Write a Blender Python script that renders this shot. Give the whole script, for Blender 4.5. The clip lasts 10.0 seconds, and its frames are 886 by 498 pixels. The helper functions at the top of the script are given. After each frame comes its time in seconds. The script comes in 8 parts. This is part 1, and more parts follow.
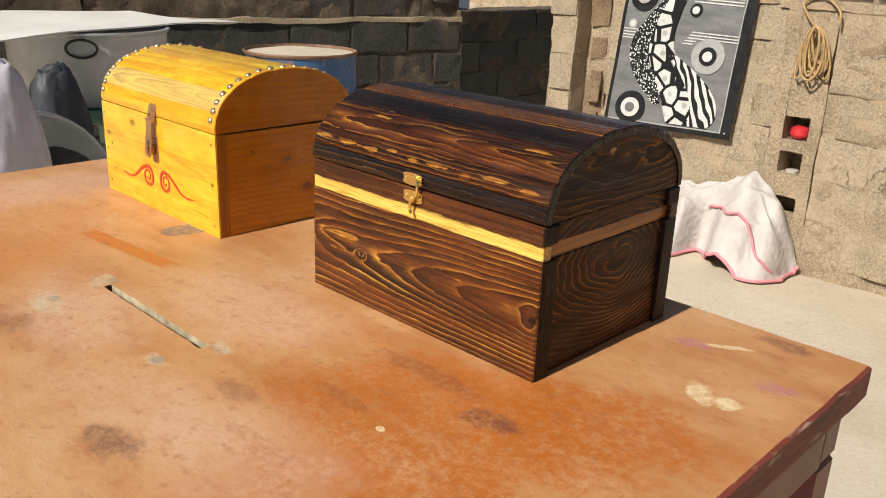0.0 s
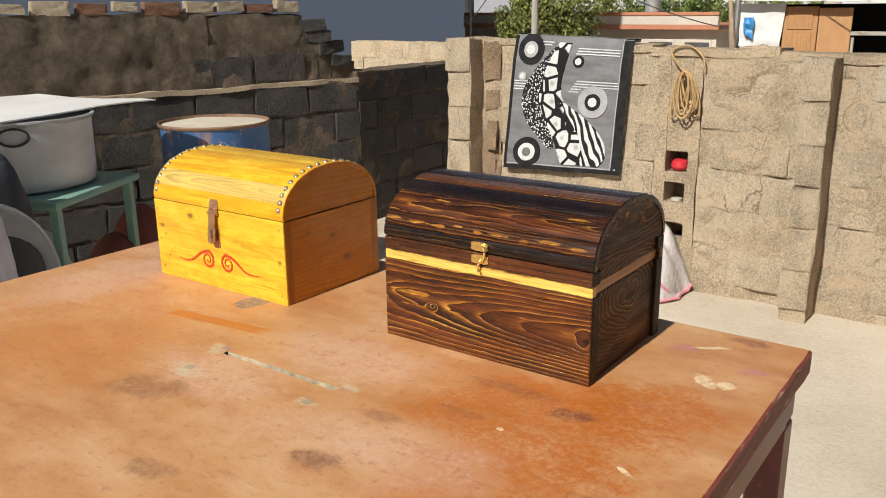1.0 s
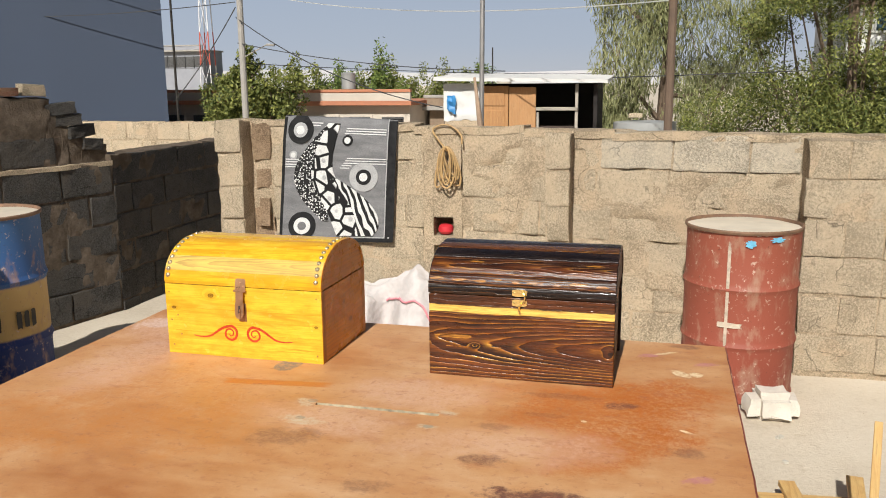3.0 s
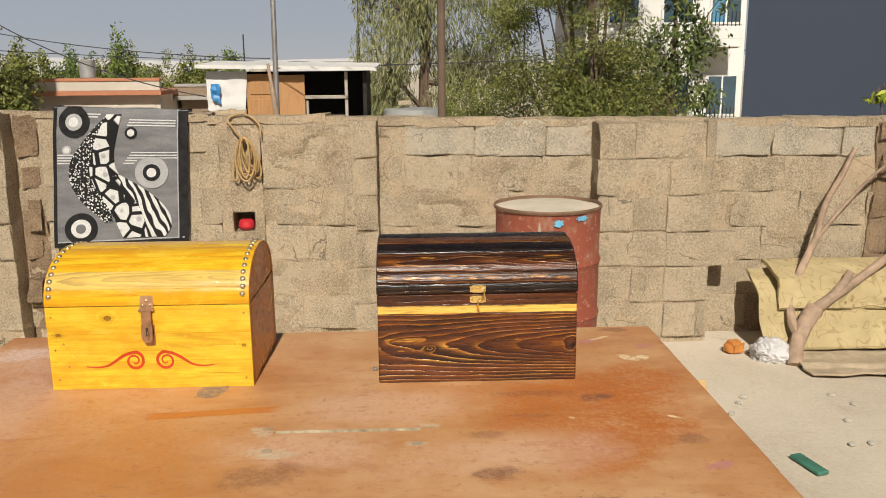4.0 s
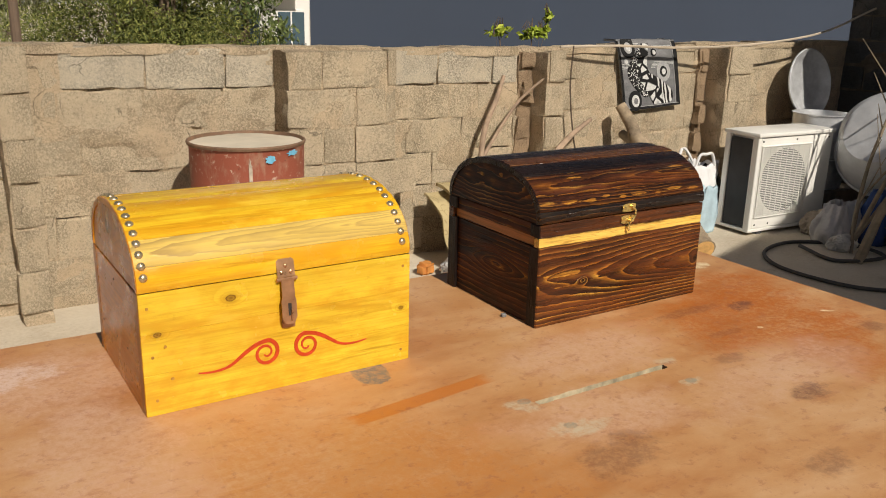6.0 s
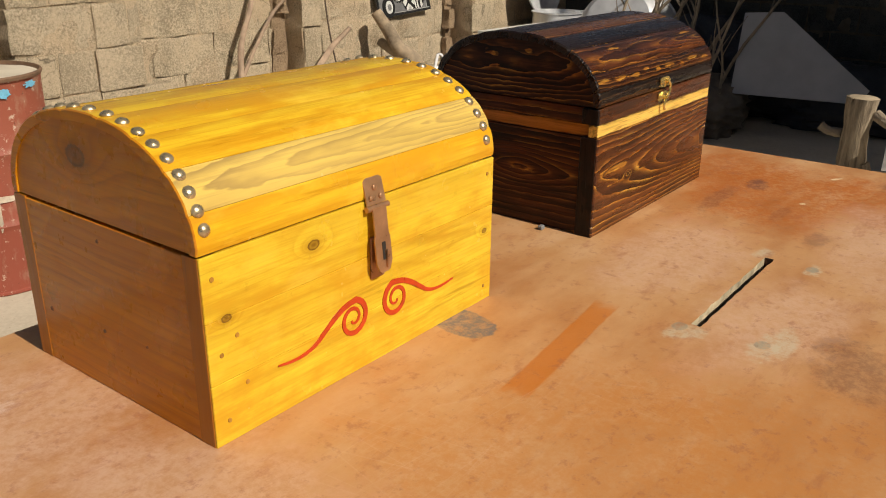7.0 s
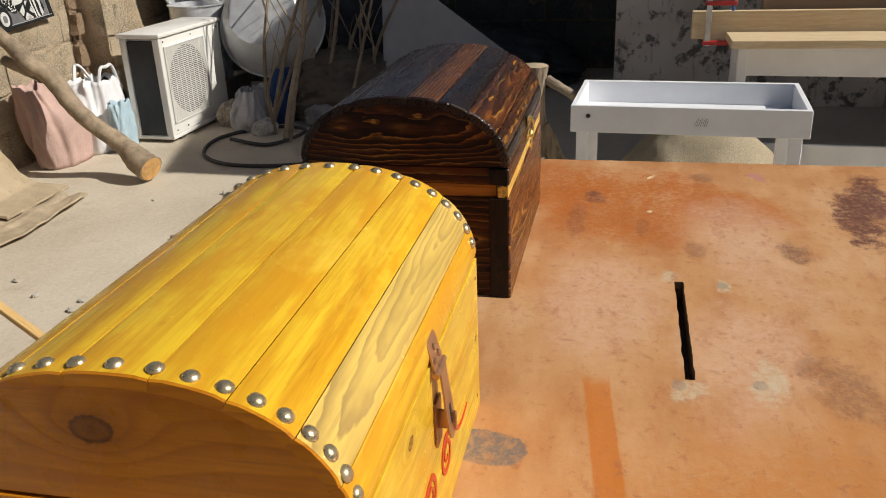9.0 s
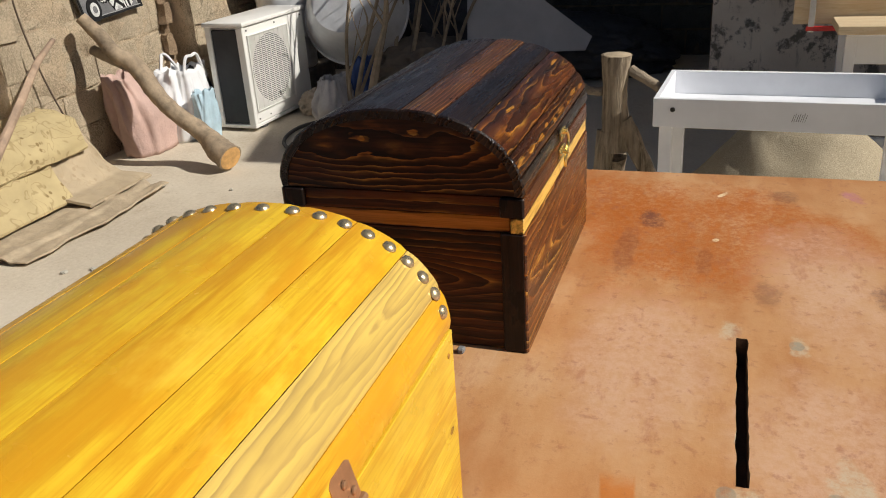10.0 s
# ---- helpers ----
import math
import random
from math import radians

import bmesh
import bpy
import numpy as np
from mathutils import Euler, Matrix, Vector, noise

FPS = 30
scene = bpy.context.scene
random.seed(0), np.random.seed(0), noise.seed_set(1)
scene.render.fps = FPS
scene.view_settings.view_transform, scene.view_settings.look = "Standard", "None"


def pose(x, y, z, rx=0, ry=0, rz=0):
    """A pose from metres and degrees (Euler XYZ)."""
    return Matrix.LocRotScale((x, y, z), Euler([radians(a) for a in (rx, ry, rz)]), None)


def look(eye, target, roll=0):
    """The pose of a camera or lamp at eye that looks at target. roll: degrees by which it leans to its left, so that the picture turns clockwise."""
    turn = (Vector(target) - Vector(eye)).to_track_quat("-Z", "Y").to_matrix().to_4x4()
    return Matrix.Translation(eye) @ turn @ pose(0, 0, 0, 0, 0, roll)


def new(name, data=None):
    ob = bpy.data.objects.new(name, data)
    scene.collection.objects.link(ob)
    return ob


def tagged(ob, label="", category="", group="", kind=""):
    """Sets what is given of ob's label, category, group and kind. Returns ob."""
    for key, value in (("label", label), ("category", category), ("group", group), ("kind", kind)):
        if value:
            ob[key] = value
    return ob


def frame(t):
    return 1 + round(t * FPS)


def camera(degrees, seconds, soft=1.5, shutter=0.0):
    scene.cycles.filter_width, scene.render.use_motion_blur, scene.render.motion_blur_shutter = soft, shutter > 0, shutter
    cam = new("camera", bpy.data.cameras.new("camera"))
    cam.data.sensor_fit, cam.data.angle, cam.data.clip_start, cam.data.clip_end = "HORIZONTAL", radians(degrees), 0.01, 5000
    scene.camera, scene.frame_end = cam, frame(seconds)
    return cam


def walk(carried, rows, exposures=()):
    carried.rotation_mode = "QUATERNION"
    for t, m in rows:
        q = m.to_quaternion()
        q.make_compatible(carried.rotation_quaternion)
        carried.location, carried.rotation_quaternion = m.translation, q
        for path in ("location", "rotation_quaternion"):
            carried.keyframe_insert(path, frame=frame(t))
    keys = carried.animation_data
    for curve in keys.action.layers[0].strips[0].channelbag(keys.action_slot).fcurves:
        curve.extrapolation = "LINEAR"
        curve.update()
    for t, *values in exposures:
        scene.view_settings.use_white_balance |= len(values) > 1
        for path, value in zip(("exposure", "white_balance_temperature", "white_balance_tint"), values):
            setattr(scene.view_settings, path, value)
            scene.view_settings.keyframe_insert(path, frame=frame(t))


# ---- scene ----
cam = camera(55.9, 10.0, soft=1.0)
PATH = [
    (0, (0.664, -0.497, 1.46), (-0.644, 0.863, 0.799), 2.2),
    (0.5, (0.693, -0.665, 1.515), (-0.558, 0.776, 0.916), 0.0),
    (1, (0.667, -0.798, 1.545), (-0.455, 0.762, 0.991), -0.6),
    (1.5, (0.581, -0.956, 1.569), (-0.352, 0.729, 1.028), 0.2),
    (2, (0.545, -1.079, 1.579), (-0.239, 0.693, 1.082), 0.4),
    (2.2, (0.545, -1.155, 1.59), (-0.232, 0.631, 1.137), 0.2),
    (3.3, (0.258, -1.25, 1.601), (-0.112, 0.675, 1.203), -0.6),
    (3.5, (0.205, -1.25, 1.604), (-0.082, 0.686, 1.193), -0.6),
    (4, (0.058, -1.178, 1.59), (0.122, 0.775, 1.165), -0.5),
    (4.5, (-0.177, -1.137, 1.583), (0.212, 0.776, 1.146), -0.4),
    (5, (-0.444, -1.087, 1.579), (0.201, 0.75, 1.123), 0.7),
    (5.5, (-0.558, -0.95, 1.549), (0.278, 0.807, 1.085), 0.6),
    (6, (-0.64, -0.769, 1.52), (0.404, 0.844, 0.965), 1.4),
    (6.2, (-0.679, -0.68, 1.492), (0.416, 0.873, 0.869), 1.3),
    (7.3, (-0.744, -0.286, 1.421), (0.833, 0.693, 0.676), 0.1),
    (7.5, (-0.748, -0.235, 1.416), (0.86, 0.672, 0.646), -0.3),
    (8, (-0.804, -0.121, 1.416), (0.912, 0.556, 0.644), -1.6),
    (8.5, (-0.839, -0.08, 1.432), (0.943, 0.381, 0.65), -1.4),
    (9, (-0.742, -0.101, 1.503), (1.054, 0.306, 0.722), -2.4),
    (9.5, (-0.587, -0.134, 1.529), (1.169, 0.416, 0.746), -2.3),
    (10, (-0.577, -0.137, 1.486), (1.15, 0.477, 0.686), -3.9),
]
# seconds, stops, kelvin, tint: the picture grows cooler to 2 s, then warmer over the yellow chest
EXPOSURE = [
    (0, -0.03, 6500, 10), (1, -0.02, 6250, 10), (2, 0.03, 6000, 10), (2.6, 0.02, 6100, 10), (3.5, -0.05, 6400, 10), (4.2, -0.26, 6700, 10), (5.5, -0.33, 6700, 10),
    (6.5, -0.30, 6750, 10), (7.3, -0.32, 6950, 10), (8.0, -0.31, 6950, 10), (8.6, -0.28, 6700, 10), (9.2, -0.25, 6300, 10), (10, -0.23, 6300, 10),
]
walk(cam, [(t, look(eye, target, roll)) for t, eye, target, roll in PATH], EXPOSURE)

# ---- world and sun ----
SUN_EL, SUN_AZ = 41.0, 1.5      # degrees; the light travels along +y, turned by SUN_AZ towards +x
world = bpy.data.worlds.new("sky")
scene.world = world
world.use_nodes = True
wn = world.node_tree.nodes
sky = wn.new("ShaderNodeTexSky")
sky.sky_type = "NISHITA"
sky.sun_disc = False
sky.sun_elevation = radians(SUN_EL)
sky.sun_rotation = radians(180 + SUN_AZ)
sky.air_density, sky.dust_density, sky.ozone_density = 1.0, 3.0, 1.0
wn["Background"].inputs["Strength"].default_value = 0.041
world.node_tree.links.new(sky.outputs[0], wn["Background"].inputs["Color"])
sun = new("sun", bpy.data.lights.new("sun", "SUN"))
sun.data.energy, sun.data.angle, sun.data.color = 5.35, radians(0.6), (1.0, 0.94, 0.84)
sa, se = radians(SUN_AZ), radians(SUN_EL)
SUN_WAY = Vector((math.sin(sa) * math.cos(se), math.cos(sa) * math.cos(se), -math.sin(se)))
sun.matrix_world = Matrix.Translation((0, -6, 8)) @ SUN_WAY.to_track_quat("-Z", "Y").to_matrix().to_4x4()
scene.view_settings.exposure = 0.0

# ---- mesh tools ----
RNG = random.Random(7)


def mesh_of(name, bm, material, smooth=True):
    me = bpy.data.meshes.new(name)
    bmesh.ops.recalc_face_normals(bm, faces=bm.faces)
    bm.to_mesh(me)
    bm.free()
    for m in (material if isinstance(material, (list, tuple)) else [material]):
        me.materials.append(m)
    if smooth:
        me.polygons.foreach_set("use_smooth", [True] * len(me.polygons))
        me.set_sharp_from_angle(angle=radians(35))
    return me


def part(name, bm, material, parent, label="", smooth=True):
    """One mesh object under a thing or under a part."""
    ob = new(name, mesh_of(name, bm, material, smooth))
    ob.parent = parent
    return tagged(ob, label)


def thing(name, label, category, at=(0, 0, 0), turn=0.0, group="", kind=""):
    ob = new(name)
    ob.empty_display_size = 0.05
    ob.matrix_world = pose(*at, 0, 0, turn)
    return tagged(ob, label, category, group, kind)


def solo(name, bm, material, label, category, group="", kind="", at=None, smooth=True):
    ob = new(name, mesh_of(name, bm, material, smooth))
    if at is not None:
        ob.location = at
    return tagged(ob, label, category, group, kind)


def box(bm, x0, x1, y0, y1, z0, z1, bevel=0.0, m=None, segs=1):
    vs = bmesh.ops.create_cube(bm, size=1.0)["verts"]
    bmesh.ops.scale(bm, vec=(x1 - x0, y1 - y0, z1 - z0), verts=vs)
    bmesh.ops.translate(bm, vec=((x0 + x1) / 2, (y0 + y1) / 2, (z0 + z1) / 2), verts=vs)
    if bevel:
        es = list({e for v in vs for e in v.link_edges})
        out = bmesh.ops.bevel(bm, geom=es, offset=bevel, segments=segs, affect="EDGES", profile=0.5)
        vs = list({v for f in out["faces"] for v in f.verts} | {v for v in vs if v.is_valid})
    if m is not None:
        bmesh.ops.transform(bm, matrix=m, verts=vs)
    return vs


def lathe(bm, profile, n=32, m=None, cap=True):
    """Turns (radius, z) pairs round the z axis."""
    rings = []
    for r, z in profile:
        if r < 1e-5:
            rings.append([bm.verts.new((0, 0, z))])
        else:
            rings.append([bm.verts.new((r * math.cos(6.28318 * k / n), r * math.sin(6.28318 * k / n), z)) for k in range(n)])
    for a, b in zip(rings, rings[1:]):
        for k in range(n):
            q = [a[k % len(a)], a[(k + 1) % len(a)], b[(k + 1) % len(b)], b[k % len(b)]]
            q = list(dict.fromkeys(q))
            if len(q) > 2:
                bm.faces.new(q)
    vs = [v for r in rings for v in r]
    if m is not None:
        bmesh.ops.transform(bm, matrix=m, verts=vs)
    return vs


def tube(bm, points, radii, n=8, rough=0.0, rng=None, caps=True):
    """A round limb through the points, with a radius at each."""
    pts = [Vector(p) for p in points]
    if not hasattr(radii, "__len__"):
        radii = [radii] * len(pts)
    rings, up = [], None
    for i, p in enumerate(pts):
        d = (pts[min(i + 1, len(pts) - 1)] - pts[max(i - 1, 0)]).normalized()
        if up is None:
            up = d.orthogonal().normalized()
        up = (up - d * up.dot(d)).normalized()
        side = d.cross(up)
        ring = []
        for k in range(n):
            a = 6.28318 * k / n
            r = float(radii[i]) * (1 + (rough * (rng.random() - 0.5) * 2 if rng else 0))
            ring.append(bm.verts.new(p + r * (math.cos(a) * up + math.sin(a) * side)))
        rings.append(ring)
    for a, b in zip(rings, rings[1:]):
        for k in range(n):
            bm.faces.new((a[k], a[(k + 1) % n], b[(k + 1) % n], b[k]))
    if caps:
        bm.faces.new(rings[0][::-1])
        bm.faces.new(rings[-1])
    return [v for r in rings for v in r]


def bend(points, steps=6):
    """A smooth line through the points (Catmull-Rom)."""
    p = [Vector(q) for q in points]
    p = [2 * p[0] - p[1]] + p + [2 * p[-1] - p[-2]]
    out = []
    for i in range(1, len(p) - 2):
        for s in range(steps):
            t = s / steps
            a, b, c, d = p[i - 1 : i + 3]
            out.append(0.5 * (2 * b + (c - a) * t + (2 * a - 5 * b + 4 * c - d) * t * t + (3 * b - a - 3 * c + d) * t**3))
    return out + [p[-2]]


def sheet(bm, nu, nv, f, thick=0.0):
    """A grid of nu x nv cells; f(u, v) gives the place; thick: laid double along the normal."""
    g = [[bm.verts.new(f(i / nu, j / nv)) for j in range(nv + 1)] for i in range(nu + 1)]
    faces = [bm.faces.new((g[i][j], g[i + 1][j], g[i + 1][j + 1], g[i][j + 1])) for i in range(nu) for j in range(nv)]
    if thick:
        bm.normal_update()
        bmesh.ops.solidify(bm, geom=faces, thickness=thick)
    return g


def slab(bm, outline, z0, z1, m=None):
    """A flat plate with the given outline (x, y) between two heights."""
    lo = [bm.verts.new((x, y, z0)) for x, y in outline]
    hi = [bm.verts.new((x, y, z1)) for x, y in outline]
    bm.faces.new(lo[::-1])
    bm.faces.new(hi)
    for k in range(len(lo)):
        bm.faces.new((lo[k], lo[(k + 1) % len(lo)], hi[(k + 1) % len(lo)], hi[k]))
    if m is not None:
        bmesh.ops.transform(bm, matrix=m, verts=lo + hi)
    return lo + hi


# ---- materials ----
class Mat:
    """A node material with short calls to add textures."""

    def __init__(self, name, rough=0.7, metal=0.0, spec=0.5):
        self.m = bpy.data.materials.new(name)
        self.m.use_nodes = True
        self.t = self.m.node_tree
        self.b = self.t.nodes["Principled BSDF"]
        self.b.inputs["Roughness"].default_value = rough
        self.b.inputs["Metallic"].default_value = metal
        self.b.inputs["Specular IOR Level"].default_value = spec
        self.coord = self.t.nodes.new("ShaderNodeTexCoord").outputs["Object"]
        self.normal = None

    def node(self, kind, **values):
        n = self.t.nodes.new(kind)
        for k, v in values.items():
            n.inputs[k.replace("_", " ")].default_value = v
        return n

    def link(self, a, b):
        self.t.links.new(a, b)

    def put(self, socket, value):
        if hasattr(value, "links"):
            self.link(value, socket)
        else:
            socket.default_value = value

    def math(self, op, a, b=0.0, c=0.0, clamp=False):
        n = self.t.nodes.new("ShaderNodeMath")
        n.operation, n.use_clamp = op, clamp
        for s, v in zip(n.inputs, (a, b, c)):
            self.put(s, v)
        return n.outputs[0]

    def vec(self, op, a, b=(0, 0, 0)):
        n = self.t.nodes.new("ShaderNodeVectorMath")
        n.operation = op
        self.put(n.inputs[0], a)
        self.put(n.inputs[1], b)
        return n.outputs["Value"] if op in ("LENGTH", "DOT_PRODUCT") else n.outputs[0]

    def scattered(self):
        """Moves the texture for each object, so that alike pieces differ."""
        info = self.t.nodes.new("ShaderNodeObjectInfo")
        mul = self.t.nodes.new("ShaderNodeVectorMath")
        mul.operation = "SCALE"
        mul.inputs[0].default_value = (37.0, 23.0, 11.0)
        self.link(info.outputs["Random"], mul.inputs["Scale"])
        self.coord = self.vec("ADD", self.coord, mul.outputs[0])
        return info.outputs["Random"]

    def noise(self, scale=(1, 1, 1), detail=4.0, rough=0.55, distort=0.0, coord=None):
        if not hasattr(scale, "__len__"):
            scale = (scale,) * 3
        n = self.node("ShaderNodeTexNoise", Scale=1.0, Detail=detail, Roughness=rough, Distortion=distort)
        self.link(self.vec("MULTIPLY", coord or self.coord, scale), n.inputs["Vector"])
        return n.outputs["Fac"]

    def wobble(self, scale):
        n = self.node("ShaderNodeTexNoise", Scale=scale, Detail=4.0, Roughness=0.6)
        self.link(self.coord, n.inputs["Vector"])
        return self.vec("SUBTRACT", n.outputs["Color"], (0.5, 0.5, 0.5))

    def cells(self, scale=1.0, feature="F1", rand=1.0, coord=None):
        if not hasattr(scale, "__len__"):
            scale = (scale,) * 3
        n = self.t.nodes.new("ShaderNodeTexVoronoi")
        n.feature = feature
        n.inputs["Scale"].default_value = 1.0
        n.inputs["Randomness"].default_value = rand
        self.link(self.vec("MULTIPLY", coord or self.coord, scale), n.inputs["Vector"])
        return n.outputs["Distance"]

    def ramp(self, fac, *stops, smooth=False):
        n = self.t.nodes.new("ShaderNodeValToRGB")
        n.color_ramp.interpolation = "EASE" if smooth else "LINEAR"
        e = n.color_ramp.elements
        while len(e) < len(stops):
            e.new(0.5)
        for el, (p, c) in zip(e, stops):
            el.position = p
            el.color = (*c, 1) if hasattr(c, "__len__") else (c, c, c, 1)
        self.put(n.inputs[0], fac)
        return n.outputs[0]

    def mix(self, fac, a, b, blend="MIX"):
        n = self.t.nodes.new("ShaderNodeMix")
        n.data_type, n.blend_type = "RGBA", blend
        self.put(n.inputs[0], fac)
        for s, v in ((n.inputs[6], a), (n.inputs[7], b)):
            self.put(s, (*v, 1) if isinstance(v, tuple) and len(v) == 3 else v)
        return n.outputs[2]

    def color(self, c):
        self.put(self.b.inputs["Base Color"], (*c, 1) if isinstance(c, tuple) and len(c) == 3 else c)
        return self

    def gloss(self, r):
        self.put(self.b.inputs["Roughness"], r)
        return self

    def bump(self, height, strength=0.4, dist=0.005):
        n = self.t.nodes.new("ShaderNodeBump")
        n.inputs["Strength"].default_value = strength
        n.inputs["Distance"].default_value = dist
        self.put(n.inputs["Height"], height)
        if self.normal is not None:
            self.link(self.normal, n.inputs["Normal"])
        self.normal = n.outputs[0]
        self.link(self.normal, self.b.inputs["Normal"])
        return self

    def spot(self, x, y, rx, ry, turn=0.0, edge=0.35, wobble=None, square=False):
        """A mask, 1 inside an uneven patch on the xy plane of the thing."""
        c = self.vec("SUBTRACT", self.coord, (x, y, 0))
        a = radians(turn)
        u = self.math("ADD", self.math("MULTIPLY", self.vec("DOT_PRODUCT", c, (math.cos(a), math.sin(a), 0)), 1 / rx), 0.0)
        v = self.math("MULTIPLY", self.vec("DOT_PRODUCT", c, (-math.sin(a), math.cos(a), 0)), 1 / ry)
        d = self.math("MAXIMUM", self.math("ABSOLUTE", u), self.math("ABSOLUTE", v)) if square else self.math("SQRT", self.math("ADD", self.math("MULTIPLY", u, u), self.math("MULTIPLY", v, v)))
        if wobble is not None:
            d = self.math("ADD", d, wobble)
        n = self.t.nodes.new("ShaderNodeMapRange")
        n.interpolation_type = "SMOOTHSTEP"
        self.link(d, n.inputs["Value"])
        n.inputs["From Min"].default_value, n.inputs["From Max"].default_value = 1 + edge, 1 - edge
        return n.outputs[0]


def plain(name, color, rough=0.6, metal=0.0, vary=0.25, scale=12.0, bump=0.15, dist=0.002, spec=0.5):
    """Paint or metal with soft stains and a fine relief."""
    m = Mat(name, rough, metal, spec)
    n = m.noise(scale, 5.0, 0.6)
    n2 = m.noise(scale * 0.17, 3.0)
    lo = tuple(max(0.0, c * (1 - vary)) for c in color)
    hi = tuple(min(1.0, c * (1 + vary * 0.6)) for c in color)
    c = m.ramp(m.math("ADD", m.math("MULTIPLY", n, 0.5), m.math("MULTIPLY", n2, 0.5)), (0.32, lo), (0.66, hi))
    m.color(c)
    m.gloss(m.ramp(n, (0.3, max(0.03, rough - 0.1)), (0.7, min(1.0, rough + 0.1))))
    m.bump(m.noise(scale * 6, 4.0), bump, dist)
    return m.m


def block_material(name, pale, dark, sand):
    """Concrete block: coarse open grain, pits, sandy smears; each block a little different."""
    m = Mat(name, 0.93, 0.0, 0.2)
    r = m.scattered()
    grain = m.noise(95, 7.0, 0.9)
    pits = m.cells(150)
    big = m.noise(4.5, 6.0, 0.65)
    c = m.ramp(m.math("ADD", m.math("MULTIPLY", grain, 0.75), m.math("MULTIPLY", big, 0.25)), (0.45, tuple(v * 0.72 for v in dark)), (0.50, tuple((a + b) / 2 for a, b in zip(dark, pale))), (0.56, pale))
    c = m.mix(m.ramp(big, (0.50, 0.0), (0.62, 0.65)), c, sand)
    c = m.mix(m.math("MULTIPLY", r, 0.4), c, tuple(v * 0.80 for v in pale))
    c = m.mix(m.ramp(m.math("ADD", pits, m.math("MULTIPLY", m.noise(30, 3.0), 0.4)), (0.28, 0.5), (0.42, 0.0)), c, tuple(v * 0.5 for v in dark))
    c = m.mix(m.ramp(m.noise(14, 6.0, 0.7), (0.52, 0.0), (0.66, 0.45)), c, tuple(v * 0.8 for v in sand))
    c = m.mix(m.ramp(m.noise(36, 7.0, 0.85), (0.55, 0.0), (0.61, 0.6)), c, tuple(v * 0.70 for v in dark))
    bent = m.vec("ADD", m.coord, m.vec("MULTIPLY", m.wobble(7.0), (0.10, 0.10, 0.10)))
    crack = m.math("MULTIPLY", m.ramp(m.cells(4.5, "DISTANCE_TO_EDGE", 1.0, bent), (0.0, 1.0), (0.016, 0.0)), m.ramp(m.noise(3.1, 3.0), (0.56, 0.0), (0.62, 1.0)))
    c = m.mix(m.math("MULTIPLY", crack, 0.8), c, tuple(v * 0.3 for v in dark))
    m.color(c)
    m.bump(crack, -0.6, 0.012)
    m.bump(m.math("ADD", m.math("MULTIPLY", grain, 0.9), m.math("MULTIPLY", m.ramp(pits, (0.05, 0.0), (0.4, 1.0)), 0.8)), 0.9, 0.007)
    m.bump(m.noise(30, 8.0, 0.8), 0.9, 0.020)
    return m.m


BLOCK = block_material("sunlit concrete block", (0.78, 0.65, 0.47), (0.43, 0.345, 0.235), (0.65, 0.515, 0.35))
BLOCK_PALE = block_material("pale concrete block", (0.78, 0.69, 0.545), (0.48, 0.415, 0.315), (0.66, 0.56, 0.415))
# grey block of the unlit walls, its colour lowered to hold their shade
BLOCK_SHADED = block_material("shade-darkened grey block", (0.135, 0.126, 0.115), (0.066, 0.061, 0.055), (0.13, 0.11, 0.088))
BLOCK_BROWN = block_material("broken brown block", (0.50, 0.36, 0.235), (0.25, 0.17, 0.105), (0.43, 0.305, 0.19))


MORTAR = block_material("sandy mortar", (0.76, 0.61, 0.43), (0.44, 0.345, 0.23), (0.65, 0.50, 0.33))


def ground_material():
    m = Mat("dusty concrete yard", 0.95, 0.0, 0.2)
    n = m.noise(0.9, 7.0, 0.6)
    f = m.noise(45, 5.0, 0.7)
    c = m.ramp(m.math("ADD", m.math("MULTIPLY", n, 0.7), m.math("MULTIPLY", f, 0.3)), (0.36, (0.44, 0.37, 0.28)), (0.5, (0.56, 0.49, 0.385)), (0.66, (0.64, 0.575, 0.47)))
    c = m.mix(m.ramp(m.noise(5.5, 6.0, 0.75), (0.58, 0.0), (0.72, 0.55)), c, (0.36, 0.28, 0.195))
    c = m.mix(m.ramp(m.cells(26), (0.04, 0.8), (0.1, 0.0)), c, (0.30, 0.235, 0.17))
    m.color(c)
    m.bump(f, 0.5, 0.006)
    m.bump(n, 0.4, 0.03)
    return m.m


GROUND = ground_material()


def grain_field(m, along, lines, bend_amount, stretch, cross, fine=0.5):
    """Growth rings cut lengthwise: lines across the board, bent into arches and eyes by a slow noise."""
    sc = [cross, cross, cross]
    sc[along] = stretch
    slow = m.noise(tuple(sc), 1.6, 0.4, 0.15)
    quick = m.noise(tuple(v * 4.5 for v in sc), 2.0)
    way = [0.0, lines, lines]
    if along == 1:
        way = [lines * 0.6, 0.0, lines]
    if along == 2:
        way = [lines, lines, 0.0]
    flat = m.vec("DOT_PRODUCT", m.coord, tuple(way))
    f = m.math("ADD", flat, m.math("MULTIPLY", slow, bend_amount))
    return m.math("ADD", f, m.math("MULTIPLY", quick, fine))


